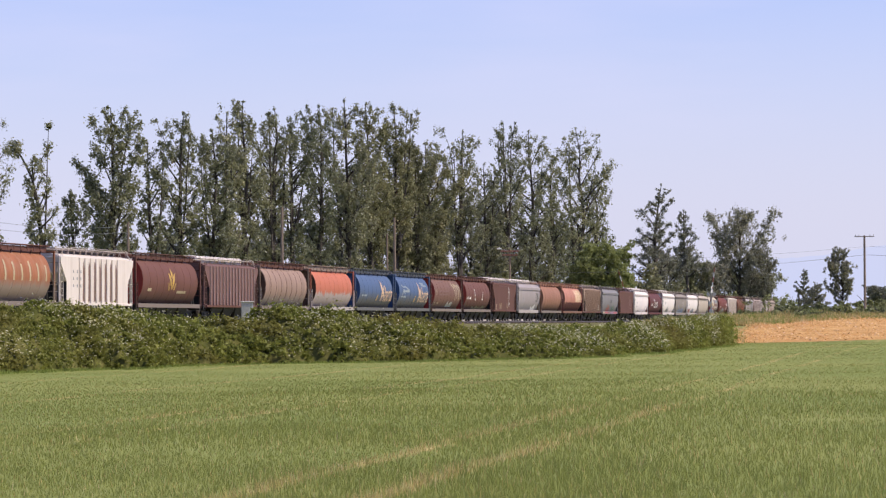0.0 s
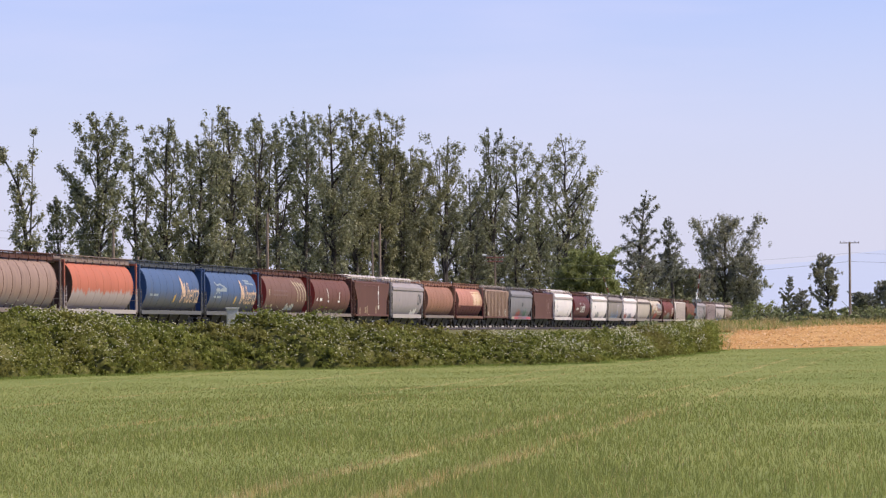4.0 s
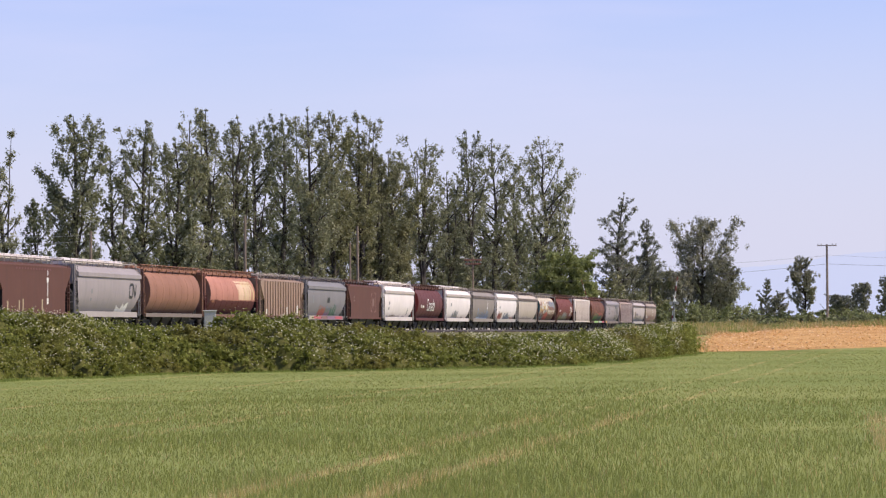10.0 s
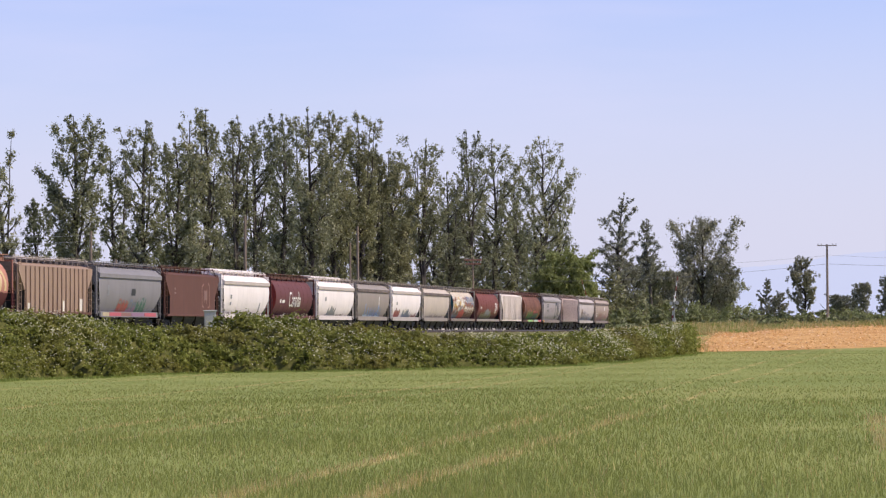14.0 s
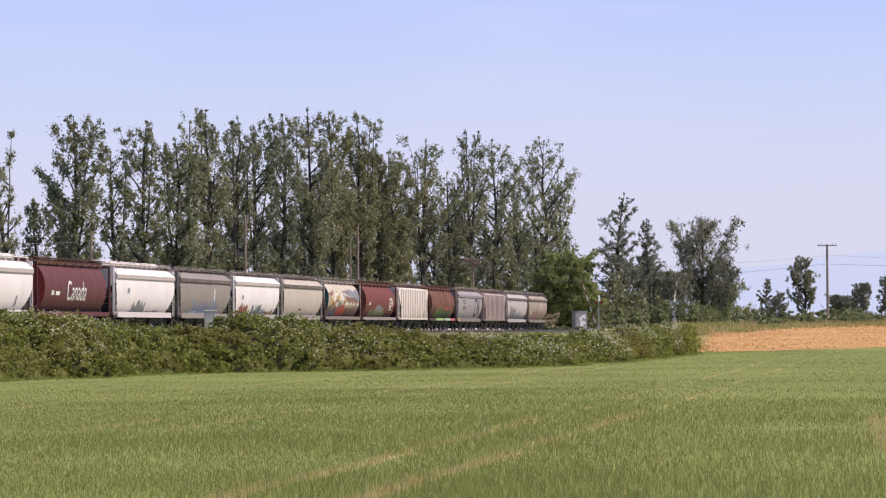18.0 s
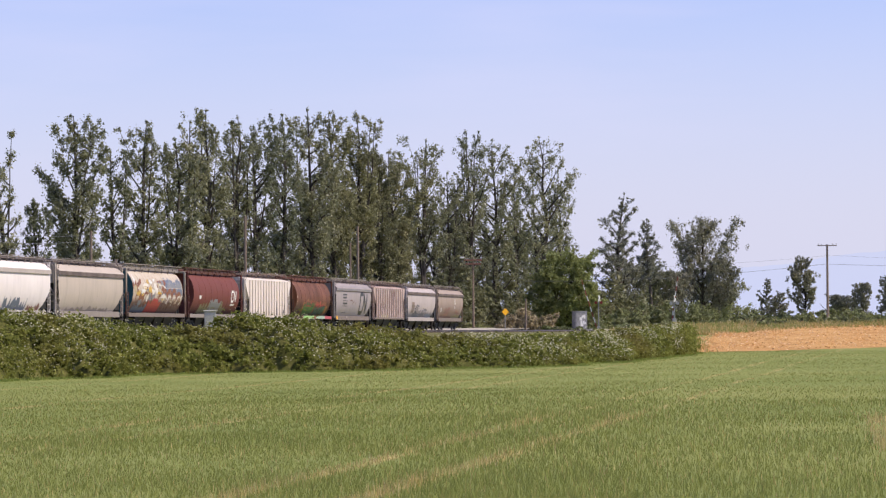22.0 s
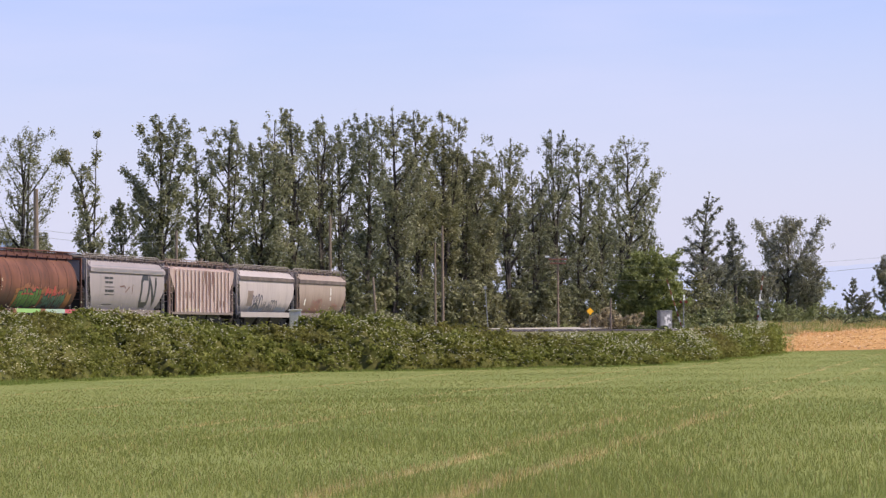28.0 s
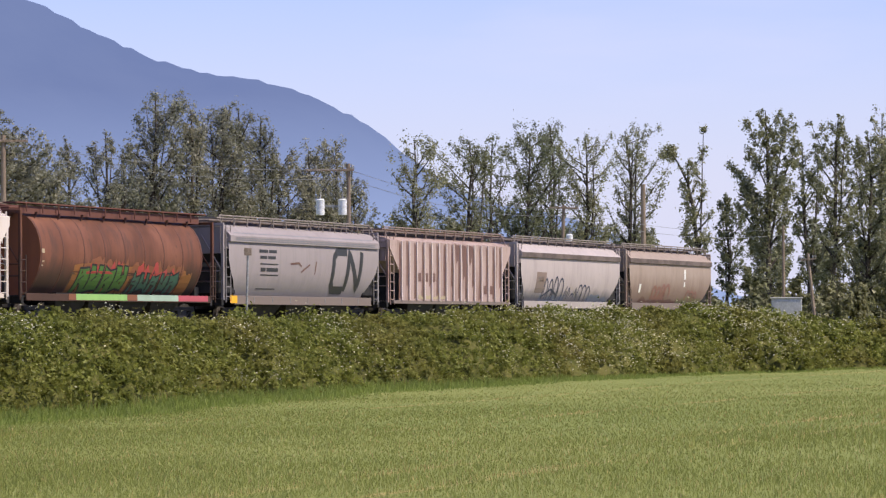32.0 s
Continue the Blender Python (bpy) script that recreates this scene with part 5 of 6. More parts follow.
# from the rear of the train: kind, length, skin, sill, roof, label
CARS = [
    ("bay", 17.57, "tan", "rusttan", "taupe", "last car, weathered tan hopper with faint red graffiti"),
    ("bay", 17.94, "whitetag", "white", "taupe", "grey-white hopper car with black graffiti along the side"),
    ("rib", 17.48, "pink", "rusttan", "rusttan", "rust-streaked pinkish white ribbed hopper car"),
    ("bay", 18.15, "cngrey", "rusttan", "taupe", "aged grey hopper car with black emblem"),
    ("cyl", 17.38, "rust", "rust", "maroon", "rust-brown cylindrical hopper car with green graffiti"),
    ("rib", 17.83, "ivory", "ivory", "rusttan", "cream-white ribbed hopper car"),
    ("cyl", 18.10, "red", "taupe", "brown", "dull red cylindrical hopper car with white emblem"),
    ("cyl", 17.22, "collage", "rusttan", "taupe", "cream cylindrical hopper car covered in coloured graffiti"),
    ("bay", 17.43, "creamgrey", "taupe", "taupe", "tan-grey hopper car with pale roof edge"),
    ("bay", 17.42, "bright", "white", "taupe", "white hopper car with dark sprayed patches below"),
    ("bay", 17.48, "taupe", "taupe", "taupe", "taupe hopper car with blue graffiti at the sill"),
    ("bay", 17.56, "bright", "bright", "white", "white hopper car with grey sprayed shapes"),
    ("cyl", 17.77, "redword", "redword", "brown", "red cylindrical hopper car with white word"),
    ("bay", 17.55, "bright", "bright", "bright", "clean bright white hopper car"),
    ("slab", 17.37, "brown", "brown", "brown", "flat-sided boxcar-brown hopper car with pale stencils"),
    ("bay", 18.06, "grey", "grey", "grey", "dark grey hopper car with pink graffiti below"),
    ("rib", 17.74, "ribtan", "brown", "white", "tan-brown ribbed hopper car"),
    ("cyl", 18.28, "orange", "orangebrown", "orangebrown", "faded orange cylindrical hopper car with yellow end"),
    ("cyl", 17.90, "orangebrown", "rusttan", "orangebrown", "orange-brown cylindrical hopper car"),
    ("bay", 17.62, "cngrey", "white", "white", "grey hopper car with black emblem and white patch"),
    ("slab", 17.17, "brown", "brown", "white", "flat-sided brown hopper car with white lettering"),
    ("cyl", 18.00, "maroon", "rusttan", "brown", "dark red cylindrical hopper car with white ticks"),
    ("cyl", 17.91, "brownred", "rusttan", "brown", "brown cylindrical hopper car with pale graffiti"),
    ("cyl", 18.00, "blue", "blue", "slateroof", "blue cylindrical hopper car with yellow script"),
    ("cyl", 17.94, "blue", "blue", "slateroof", "faded blue cylindrical hopper car with yellow script"),
    ("cyl", 17.79, "orangewhite", "white", "rusttan", "orange cylindrical hopper car faded white below"),
    ("cyl", 17.93, "rustpink", "rusttan", "brown", "rusty tan cylindrical hopper car with dark seams"),
    ("rib", 17.44, "mauve", "brown", "white", "faded mauve-brown ribbed hopper car"),
    ("cyl", 17.90, "maroon", "rusttan", "brown", "dark brown cylindrical hopper car with yellow wheat emblem"),
    ("rib", 17.59, "cream", "cream", "white", "white ribbed hopper car with smooth end panels"),
    ("cyl", 18.00, "rustorange", "rusttan", "maroon", "rusty orange cylindrical hopper car")]
# paint that the weather has not reached on the car ends, and eaves in their own colour
ENDS = {"blue": "blueend", "redword": "redend", "maroon": "redend", "brownred": "redend", "red": "red", "collage": "tealend", "orange": "orangebrown", "orangebrown": "orangebrown", "rust": "rustend"}
EAVES = {"cngrey": "cngrey", "grey": "grey", "bright": "white"}
TRAIN, MIDDLES = [], []
back = 0.0
for kind, L, skin, sill, roof, label in CARS:
    few = "smooth end" in label
    TRAIN.append(hopper_car(kind, L, P[skin], P[sill], P[roof], label, 8 if few else 15, 9.0 if few else 4.0, P["pinkrib"] if skin == "pink" else P["mauverib"] if skin == "mauve" else None, 0.024 if len(TRAIN) < 4 else 0.011,
                            P[ENDS[skin]] if skin in ENDS else None, P[EAVES[skin]] if skin in EAVES else None))
    MIDDLES.append(729.05 - back - L / 2)
    back += L
# ================= poles, signals, cabinets =================
M_REDWOOD = two_tone("reddish_arm_wood", (0.26, 0.12, 0.09), (0.38, 0.19, 0.14), 1.5, 0.9)


def utility_pole(a, r, top, label, arms=(), lamp=False, cans=0, lean=0.0, rad=0.15, name="utility_pole", arm_mat=M_WOOD, thick=0.06, shift=0.0):
    """Wooden pole at angle a and range r, its top at that height; arms: (drop below the top, length)."""
    x, y = polar(a, r)
    z0 = float(ground_z(x, y)) - 0.1
    root = tagged(new(name), label, "utility pole")
    root.matrix_basis = pose(x, y, z0, 0, lean, a)
    h = top - z0
    bm = bmesh.new()
    bar(bm, (0, 0, 0), (0, 0, h), rad, 10, rad * 0.72)
    put("pole", bm_mesh("pole", bm, [M_WOOD], 40), root)
    for d, ln in arms:
        bm = bmesh.new()
        box(bm, shift - ln / 2, shift + ln / 2, -0.2, -0.08, h - d - thick, h - d + thick, 0.01)
        arm = put("crossarm", bm_mesh("crossarm", bm, [arm_mat]), root)
        for t in (-0.46, -0.28, 0.28, 0.46):
            bm = bmesh.new()
            bar(bm, (t * ln + shift, -0.14, h - d + 0.06), (t * ln + shift, -0.14, h - d + 0.16), 0.03, 6)
            bar(bm, (t * ln + shift, -0.14, h - d + 0.14), (t * ln + shift, -0.14, h - d + 0.28), 0.07, 8, 0.04)
            put("insulator", bm_mesh("insulator", bm, [M_GALV]), arm)
    for q in range(cans):
        bm = bmesh.new()
        sx = (-1.5 if q == 0 else -0.32) if cans == 2 else 0.42
        bar(bm, (sx, -0.1, h - 2.72), (sx, -0.1, h - 1.95), 0.23, 14)
        bar(bm, (sx, -0.1, h - 1.95), (sx, -0.1, h - 1.87), 0.25, 14, 0.17)
        can = put("transformer", bm_mesh("transformer", bm, [M_WHITE], 40), root, label="pale grey transformer can")
        bm = bmesh.new()
        bar(bm, (sx, -0.1, h - 1.87), (sx, -0.1, h - 1.5), 0.05, 6, 0.03)
        put("bushing", bm_mesh("bushing", bm, [M_GALV]), can)
        bm = bmesh.new()
        box(bm, min(0, sx), max(0, sx), -0.1, 0.05, h - 2.3, h - 2.2)
        put("bracket", bm_mesh("bracket", bm, [M_GALV]), root)
    if lamp:
        bm = bmesh.new()
        bar(bm, (0, 0, h - 0.5), (-1.6, 0, h - 0.1), 0.04, 6)
        put("lamp_arm", bm_mesh("lamp_arm", bm, [M_GALV]), root)
        bm = bmesh.new()
        box(bm, -2.15, -1.45, -0.2, 0.2, h - 0.22, h + 0.06, 0.06)
        put("lamp_head", bm_mesh("lamp_head", bm, [M_WHITE]), root, label="pale lamp head")
    return x, y, top


PA = utility_pole(9.37, 545, 13.0, "wooden roadside pole with crossarm and street lamp", ((0.5, 3.0), (1.15, 2.6)), lamp=True, rad=0.19, arm_mat=M_REDWOOD, thick=0.11)
PB = utility_pole(3.25, 460, 12.7, "wooden roadside pole with crossarm above the hay field", ((0.15, 2.7),), rad=0.2)
PT = utility_pole(23.5, 175, 10.9, "wooden pole with crossarm and two pale transformers", ((0.35, 2.6),), cans=2, shift=-1.0)
PU = utility_pole(19.86, 212, 9.9, "leaning wooden pole with crossarm and one transformer", ((0.2, 1.9),), cans=1, lean=2.0)
utility_pole(18.39, 240, 12.3, "thick plain wooden pole among the trees", rad=0.24)
utility_pole(15.98, 275, 10.2, "plain weathered wooden pole beside the track", rad=0.16)
utility_pole(15.4, 270, 7.8, "leaning weathered pole with short crossarm", ((0.5, 1.3),), lean=-5.5, rad=0.16)
utility_pole(13.32, 300, 12.2, "tall plain wooden pole in front of the trees", rad=0.17)
utility_pole(11.5, 338, 10.6, "thin weathered pole in front of the trees", rad=0.13)
utility_pole(11.37, 342, 12.4, "tall reddish weathered pole in front of the trees", rad=0.17)
utility_pole(12.5, 318, 6.8, "leaning weathered wooden post beside the track", lean=-4.0, rad=0.15, name="wooden_post")
utility_pole(8.46, 445, 5.4, "wooden post beside the crossing road", rad=0.16, name="wooden_post")
utility_pole(29.45, 165, 11.9, "wooden pole with crossarm above the cars", ((0.3, 2.4),), rad=0.17)


def wire(a, b, sag, rad=0.012):
    a, b = np.array(a, float), np.array(b, float)
    t = np.linspace(0, 1, 24)[:, None]
    p = a + (b - a) * t
    p[:, 2] -= 4 * sag * (t * (1 - t))[:, 0]
    v, fq = tube(p, np.full(24, rad), 4)
    tagged(new("power_line", mesh_from("power_line", v, fq, [M_WIRE])), "thin dark overhead wire between two poles", "wire", "overhead wires")


PC = (35.0, 385.0, 12.4)
PD = (-165.0, 640.0, 13.0)
for s, dd, da, db in ((0.5, 1.0, 1.4, 1.5), (0.0, 3.0, 3.8, 2.7)):
    for p, q, d0, d1 in ((PD, PA, dd, da), (PA, PB, da, db), (PB, PC, db, 2.5)):
        wire((p[0] + s, p[1], p[2] - d0), (q[0] + s, q[1], q[2] - d1), 1.0, 0.011 if s else 0.019)
for dz in (0.0, 0.5):
    wire((*polar(29.45, 165), 11.6 - dz), (PT[0], PT[1], PT[2] - 0.3 - dz), 0.5)
    wire((PT[0], PT[1], PT[2] - 0.3 - dz), (PU[0], PU[1], PU[2] - 0.2 - dz), 0.6)
    wire((PU[0], PU[1], PU[2] - 0.2 - dz), (*polar(15.98, 275), 9.9 - dz), 0.7)


def cabinet(x, y, top, w, d, label, name="equipment_cabinet", foot=0.0, mat=M_GALV, turn=0.0, marks=False):
    z0 = float(ground_z(x, y)) - 0.05
    root = tagged(new(name), label, "cabinet")
    root.matrix_basis = pose(x, y, z0, 0, 0, turn)
    h = top - z0
    bm = bmesh.new()
    box(bm, -w / 2 - 0.06, w / 2 + 0.06, -d / 2 - 0.06, d / 2 + 0.06, 0, max(foot, 0.15), 0.02)
    put("plinth", bm_mesh("plinth", bm, [M_BALLAST]), root)
    bm = bmesh.new()
    box(bm, -w / 2, w / 2, -d / 2, d / 2, max(foot, 0.15), h - 0.1, 0.02)
    put("housing", bm_mesh("housing", bm, [mat]), root)
    bm = bmesh.new()
    box(bm, -w / 2 - 0.08, w / 2 + 0.08, -d / 2 - 0.08, d / 2 + 0.08, h - 0.1, h, 0.03)
    put("roof", bm_mesh("roof", bm, [mat]), root)
    bm = bmesh.new()
    box(bm, -w * 0.42, w * 0.42, -d / 2 - 0.03, -d / 2, max(foot, 0.15) + 0.1, h - 0.22, 0.01)
    door = put("door", bm_mesh("door", bm, [mat]), root)
    bm = bmesh.new()
    box(bm, w * 0.28, w * 0.33, -d / 2 - 0.08, -d / 2 - 0.03, h * 0.55, h * 0.55 + 0.18, 0.005)
    put("handle", bm_mesh("handle", bm, [M_STEEL]), door)
    if marks:
        rr = np.random.default_rng(4)
        for q in range(8):
            bm = bmesh.new()
            cx, cz, mw, mh = rr.uniform(-w * 0.3, w * 0.3), rr.uniform(0.7, h - 0.7), rr.uniform(0.08, 0.22), rr.uniform(0.15, 0.42)
            box(bm, cx - mw, cx + mw, -d / 2 - 0.036 - 0.001 * q, -d / 2 - 0.031, cz - mh, cz + mh)
            put("sprayed_mark", bm_mesh("sprayed_mark", bm, [M_WHITEP]), root)


cabinet(-57.5, 231.8, 3.45, 0.85, 0.7, "light grey steel trackside cabinet behind the hedge", foot=1.1, mat=M_PALE, turn=14)
x, y = polar(15.93, 255)
cabinet(x, y, 4.1, 2.3, 1.8, "pale grey equipment shelter beyond the track", "equipment_shelter", 0.3, M_PALE, 15)
x, y = polar(7.53, 512)
cabinet(x, y, 3.85, 1.9, 1.7, "grey signal housing with white sprayed marks", "signal_housing", 0.2, M_BOXGREY, 26, True)


def crossing_signal(a, r, top, arm_tip=None, lamps=M_REDP, label="level crossing signal with flashing lamps"):
    x, y = polar(a, r)
    z0 = float(ground_z(x, y)) - 0.05
    root = tagged(new("crossing_signal"), label, "crossing signal")
    root.matrix_basis = pose(x, y, z0, 0, 0, a)
    h = top - z0
    lz = h - 0.95
    bm = bmesh.new()
    bar(bm, (0, 0, 0), (0, 0, h), 0.09, 10)
    put("mast", bm_mesh("mast", bm, [M_GALV], 40), root)
    bm = bmesh.new()
    box(bm, -0.3, 0.3, -0.3, 0.3, 0, 0.25, 0.03)
    put("base", bm_mesh("base", bm, [M_GALV]), root)
    for s in (-1, 1):
        bm = bmesh.new()
        box(bm, -0.62, 0.62, -0.015, 0.015, -0.1, 0.1, 0.004)
        put("crossbuck_blade", bm_mesh("crossbuck_blade", bm, [M_WHITE]), root, m=pose(0, 0, h - 0.3, 0, 0, 72) @ pose(0, -0.11 - 0.02 * s, 0, 0, 45 * s, 0))
        bm = bmesh.new()
        bar(bm, (s * 0.42, -0.16, lz), (s * 0.42, 0.1, lz), 0.24, 16)
        bar(bm, (s * 0.42, -0.42, lz), (s * 0.42, -0.14, lz), 0.17, 12)
        put("lamp", bm_mesh("lamp", bm, [lamps], 40), root)
    bm = bmesh.new()
    bar(bm, (-0.5, 0, lz), (0.5, 0, lz), 0.04, 6)
    put("lamp_bracket", bm_mesh("lamp_bracket", bm, [M_GALV]), root)
    if arm_tip:
        bm = bmesh.new()
        box(bm, -0.28, 0.28, -0.1, 0.34, 0.75, 1.35, 0.05)
        put("gate_motor", bm_mesh("gate_motor", bm, [M_PALE]), root)
        a0, b0 = Vector((-0.3, 0.1, 1.1)), Vector((arm_tip[0], 0.1, arm_tip[1]))
        n = 9
        for q in range(n):
            bm = bmesh.new()
            bar(bm, a0.lerp(b0, q / n), a0.lerp(b0, (q + 1) / n), 0.085 - 0.004 * q, 6)
            put("gate_arm_band", bm_mesh("gate_arm_band", bm, [M_WHITE if q % 2 else M_REDP]), root)
        bm = bmesh.new()
        bar(bm, (0.05, 0.1, 1.05), (0.75, 0.1, 0.35), 0.06, 6)
        box(bm, 0.55, 0.95, 0.0, 0.2, 0.15, 0.45, 0.03)
        put("counterweight", bm_mesh("counterweight", bm, [M_GALV]), root)


crossing_signal(7.2, 528, 6.2, (-2.7, 8.9), M_REDP, "level crossing signal with its striped gate arm raised")
crossing_signal(5.89, 446, 5.6, (0.5, 7.0), M_PALE, "farther level crossing signal with raised gate arm")


def sign_post(x, y, top, shape, size, label, mat, lean=0.0, face=0.0):
    z0 = float(ground_z(x, y)) - 0.1
    root = tagged(new("sign_post"), label, "sign")
    root.matrix_basis = pose(x, y, z0, 0, lean, face)
    h = top - z0
    bm = bmesh.new()
    bar(bm, (0, 0, 0), (0, 0, h), 0.045, 8)
    put("post", bm_mesh("post", bm, [M_GALV]), root)
    bm = bmesh.new()
    box(bm, -size / 2, size / 2, -0.07, -0.05, -size / 2, size / 2, 0.004)
    put("sign_plate", bm_mesh("sign_plate", bm, [mat]), root, m=pose(0, 0, h - size * (0.7 if shape == "diamond" else 0.5), 0, 45 if shape == "diamond" else 0, 0))


x, y = polar(8.82, 480)
sign_post(x, y, 4.3, "diamond", 0.8, "yellow diamond warning sign beside the road", M_YELLOW, face=36)
x, y = polar(25.3, 134)
sign_post(x, y, 5.55, "square", 0.3, "small weathered sign on a slim metal post by the track", M_WOOD, 1.5, 25)
x, y = polar(10.58, 352)
sign_post(x, y, 6.2, "square", 0.3, "small white sign on a leaning post by the track", M_PALE, -3.5, 10)
# ================= lettering, emblems and graffiti on the cars =================
def flat_paint(name, c, rough=0.6):
    m, nt, b = material(name, rough)
    n = noise_tex(nt, 1.6, 5, (1, 1, 0.4), 0.65)
    col = mix(nt, ramp(nt, n, [(0.35, (0.0, 0.0, 0.0)), (0.75, (0.6, 0.6, 0.6))]), c, tuple(x * 0.6 + 0.03 for x in c))
    nt.links.new(col, b.inputs["Base Color"])
    return m


G = {k: flat_paint("spray_" + k, c) for k, c in dict(
    green=(0.07, 0.17, 0.03), teal=(0.05, 0.13, 0.085), lime=(0.28, 0.5, 0.14), mint=(0.36, 0.48, 0.36), red=(0.4, 0.05, 0.04), pink=(0.45, 0.08, 0.1),
    orange=(0.22, 0.075, 0.028), yellow=(0.55, 0.34, 0.06), black=(0.02, 0.02, 0.022), white=(0.68, 0.66, 0.62), grey=(0.20, 0.20, 0.21), slate=(0.13, 0.15, 0.2),
    blue=(0.1, 0.25, 0.5), tan=(0.45, 0.36, 0.22), brown=(0.16, 0.08, 0.06), maroon=(0.14, 0.04, 0.04), olive=(0.18, 0.16, 0.08), cream=(0.68, 0.62, 0.54), purple=(0.25, 0.13, 0.2), umber=(0.19, 0.105, 0.08), denim=(0.13, 0.17, 0.27), rose=(0.24, 0.11, 0.085), soot=(0.09, 0.04, 0.024), ink=(0.045, 0.05, 0.085), rust_glow=(0.26, 0.1, 0.026), peach=(0.68, 0.46, 0.3), dust=(0.27, 0.31, 0.33), straw=(0.6, 0.46, 0.22), violet=(0.2, 0.2, 0.42), aqua=(0.42, 0.52, 0.58), crimson=(0.32, 0.06, 0.055), faded=(0.17, 0.085, 0.065)).items()}


def prof_of(k):
    return KINDS[CARS[k][0]]


def strokes(k, lines, width, paint_, name="lettering", proud=0.016):
    for line in lines:
        put(name, stroke_mesh(prof_of(k), [line], width, proud), TRAIN[k], paint_)


def shape(k, outline, paint_, name="graffiti", proud=0.010):
    put(name, patch_mesh(prof_of(k), outline, proud), TRAIN[k], paint_)


def bars(k, rects, paint_, name="stencil_bar"):
    """Unreadable stencils: rectangles (along, height, length, tall)."""
    for y, z, w, h in rects:
        shape(k, [(y, z), (y + w, z), (y + w, z + h), (y, z + h)], paint_, name, 0.014)


def ragged(k, y0, y1, z0, z1, seed, paint_, rough=0.3, n=14, name="graffiti", proud=0.010):
    """A sprayed area with an uneven upper edge."""
    r = random.Random(seed)
    ups = [(y1 - (y1 - y0) * q / (n - 1), max(z0 + 0.05, z1 - r.uniform(0, rough))) for q in range(n)]
    shape(k, [(y0, z0), (y1, z0)] + ups, paint_, name, proud)


def scrawl(k, y0, y1, z0, z1, seed, paint_, width=0.06, loops=5):
    """Looping spray-can tag."""
    r = random.Random(seed)
    lines = []
    step = (y1 - y0) / loops
    for q in range(loops):
        c = y0 + step * (q + 0.5 + r.uniform(-0.25, 0.25))
        if r.random() < 0.35:
            lines.append([(c - step * 0.5, z0 + r.uniform(0.1, 0.5)), (c, z0 + (z1 - z0) * r.uniform(0.3, 0.9)), (c + step * r.uniform(0.4, 0.8), z0 + r.uniform(0, 0.4))])
            continue
        lines.append([(c - step * 0.4, z0 + r.uniform(0, 0.2)), (c - step * 0.25, z1 - r.uniform(0, 0.3)), (c, z1 - r.uniform(0, 0.15)), (c + step * 0.2, (z0 + z1) / 2), (c + step * r.uniform(0.0, 0.4), z0 + r.uniform(0, 0.25))])
    strokes(k, lines, width, paint_, "graffiti")


def emblem(k, y, z, s, paint_, w=0.27):
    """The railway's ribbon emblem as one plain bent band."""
    strokes(k, [[(y + 1.15 * s, z + 1.3 * s), (y + 0.35 * s, z + 1.3 * s), (y + 0.08 * s, z + 1.1 * s), (y, z + 0.25 * s), (y + 0.2 * s, z + 0.02 * s), (y + 1.1 * s, z + 0.02 * s)],
                [(y + 1.15 * s, z), (y + 1.35 * s, z + 1.3 * s), (y + 2.2 * s, z + 0.05 * s), (y + 2.4 * s, z + 1.32 * s)]], w * s, paint_, "emblem")


def arches(k, y0, n, w, z0, z1, paint_, width=0.08, seed=0):
    """Rounded loops of a tag, one after another."""
    r = random.Random(seed)
    for q in range(n):
        top, c, hw = z1 - r.uniform(0, 0.35) * (z1 - z0), y0 + (q + 0.5) * w, w * r.uniform(0.36, 0.55)
        line = [(c - hw, z0 + r.uniform(0, 0.15))] + [(c - hw * math.cos(math.pi * e / 8), z0 + (top - z0) * (0.45 + 0.55 * math.sin(math.pi * e / 8))) for e in range(9)] + [(c + hw * r.uniform(0.5, 1.2), z0 + r.uniform(-0.05, 0.25))]
        strokes(k, [line], width, paint_, "graffiti")


# rust-brown car with the big green pieces
def letter(k, y, w, z0, z1, seed, fill, edge):
    r = random.Random(seed)
    j = lambda a: a + r.uniform(-0.12, 0.12)
    out = [(j(y), z0), (j(y + 0.35 * w), z0 + 0.02), (j(y + 0.4 * w), z0 + 0.4), (j(y + 0.6 * w), z0 + 0.35), (j(y + 0.65 * w), z0), (j(y + w), z0 + 0.03), (j(y + w * 1.1), (z0 + z1) / 2), (j(y + w), z1 - r.uniform(0, 0.2)), (j(y + 0.5 * w), z1 - r.uniform(0.1, 0.3)), (j(y + 0.05 * w), z1 - r.uniform(0, 0.15))]
    if seed % 2:
        out = [(p, z0 + z1 - q) for p, q in out][::-1]
    shape(k, out, fill, "graffiti_letter", 0.016)
    strokes(k, [out + [out[0]]], 0.085, edge, "graffiti_outline", 0.022)
    strokes(k, [[(y + 0.25 * w, z0 + 0.5), (y + 0.6 * w, z1 - 0.45)]], 0.06, edge, "graffiti_outline", 0.022)


ragged(4, -4.3, 5.6, 1.25, 2.2, 1, G["soot"], 0.2, 24, name="sprayed_halo", proud=0.007)
ragged(4, -4.2, 0.7, 1.25, 2.5, 2, G["rust_glow"], 0.12, 16, name="sprayed_halo", proud=0.008)
ragged(4, 5.0, 6.2, 1.25, 2.3, 3, G["rust_glow"], 0.3, 10, name="sprayed_halo", proud=0.009)
for q in range(4):
    letter(4, -3.85 + 1.08 * q, 1.0, 1.28, 2.42, 10 + q, G["green"], G["black"])
for q in range(5):
    letter(4, 0.85 + 0.84 * q, 0.74, 1.28, 2.28 - 0.12 * (q % 2), 30 + q, G["teal"], G["black"])
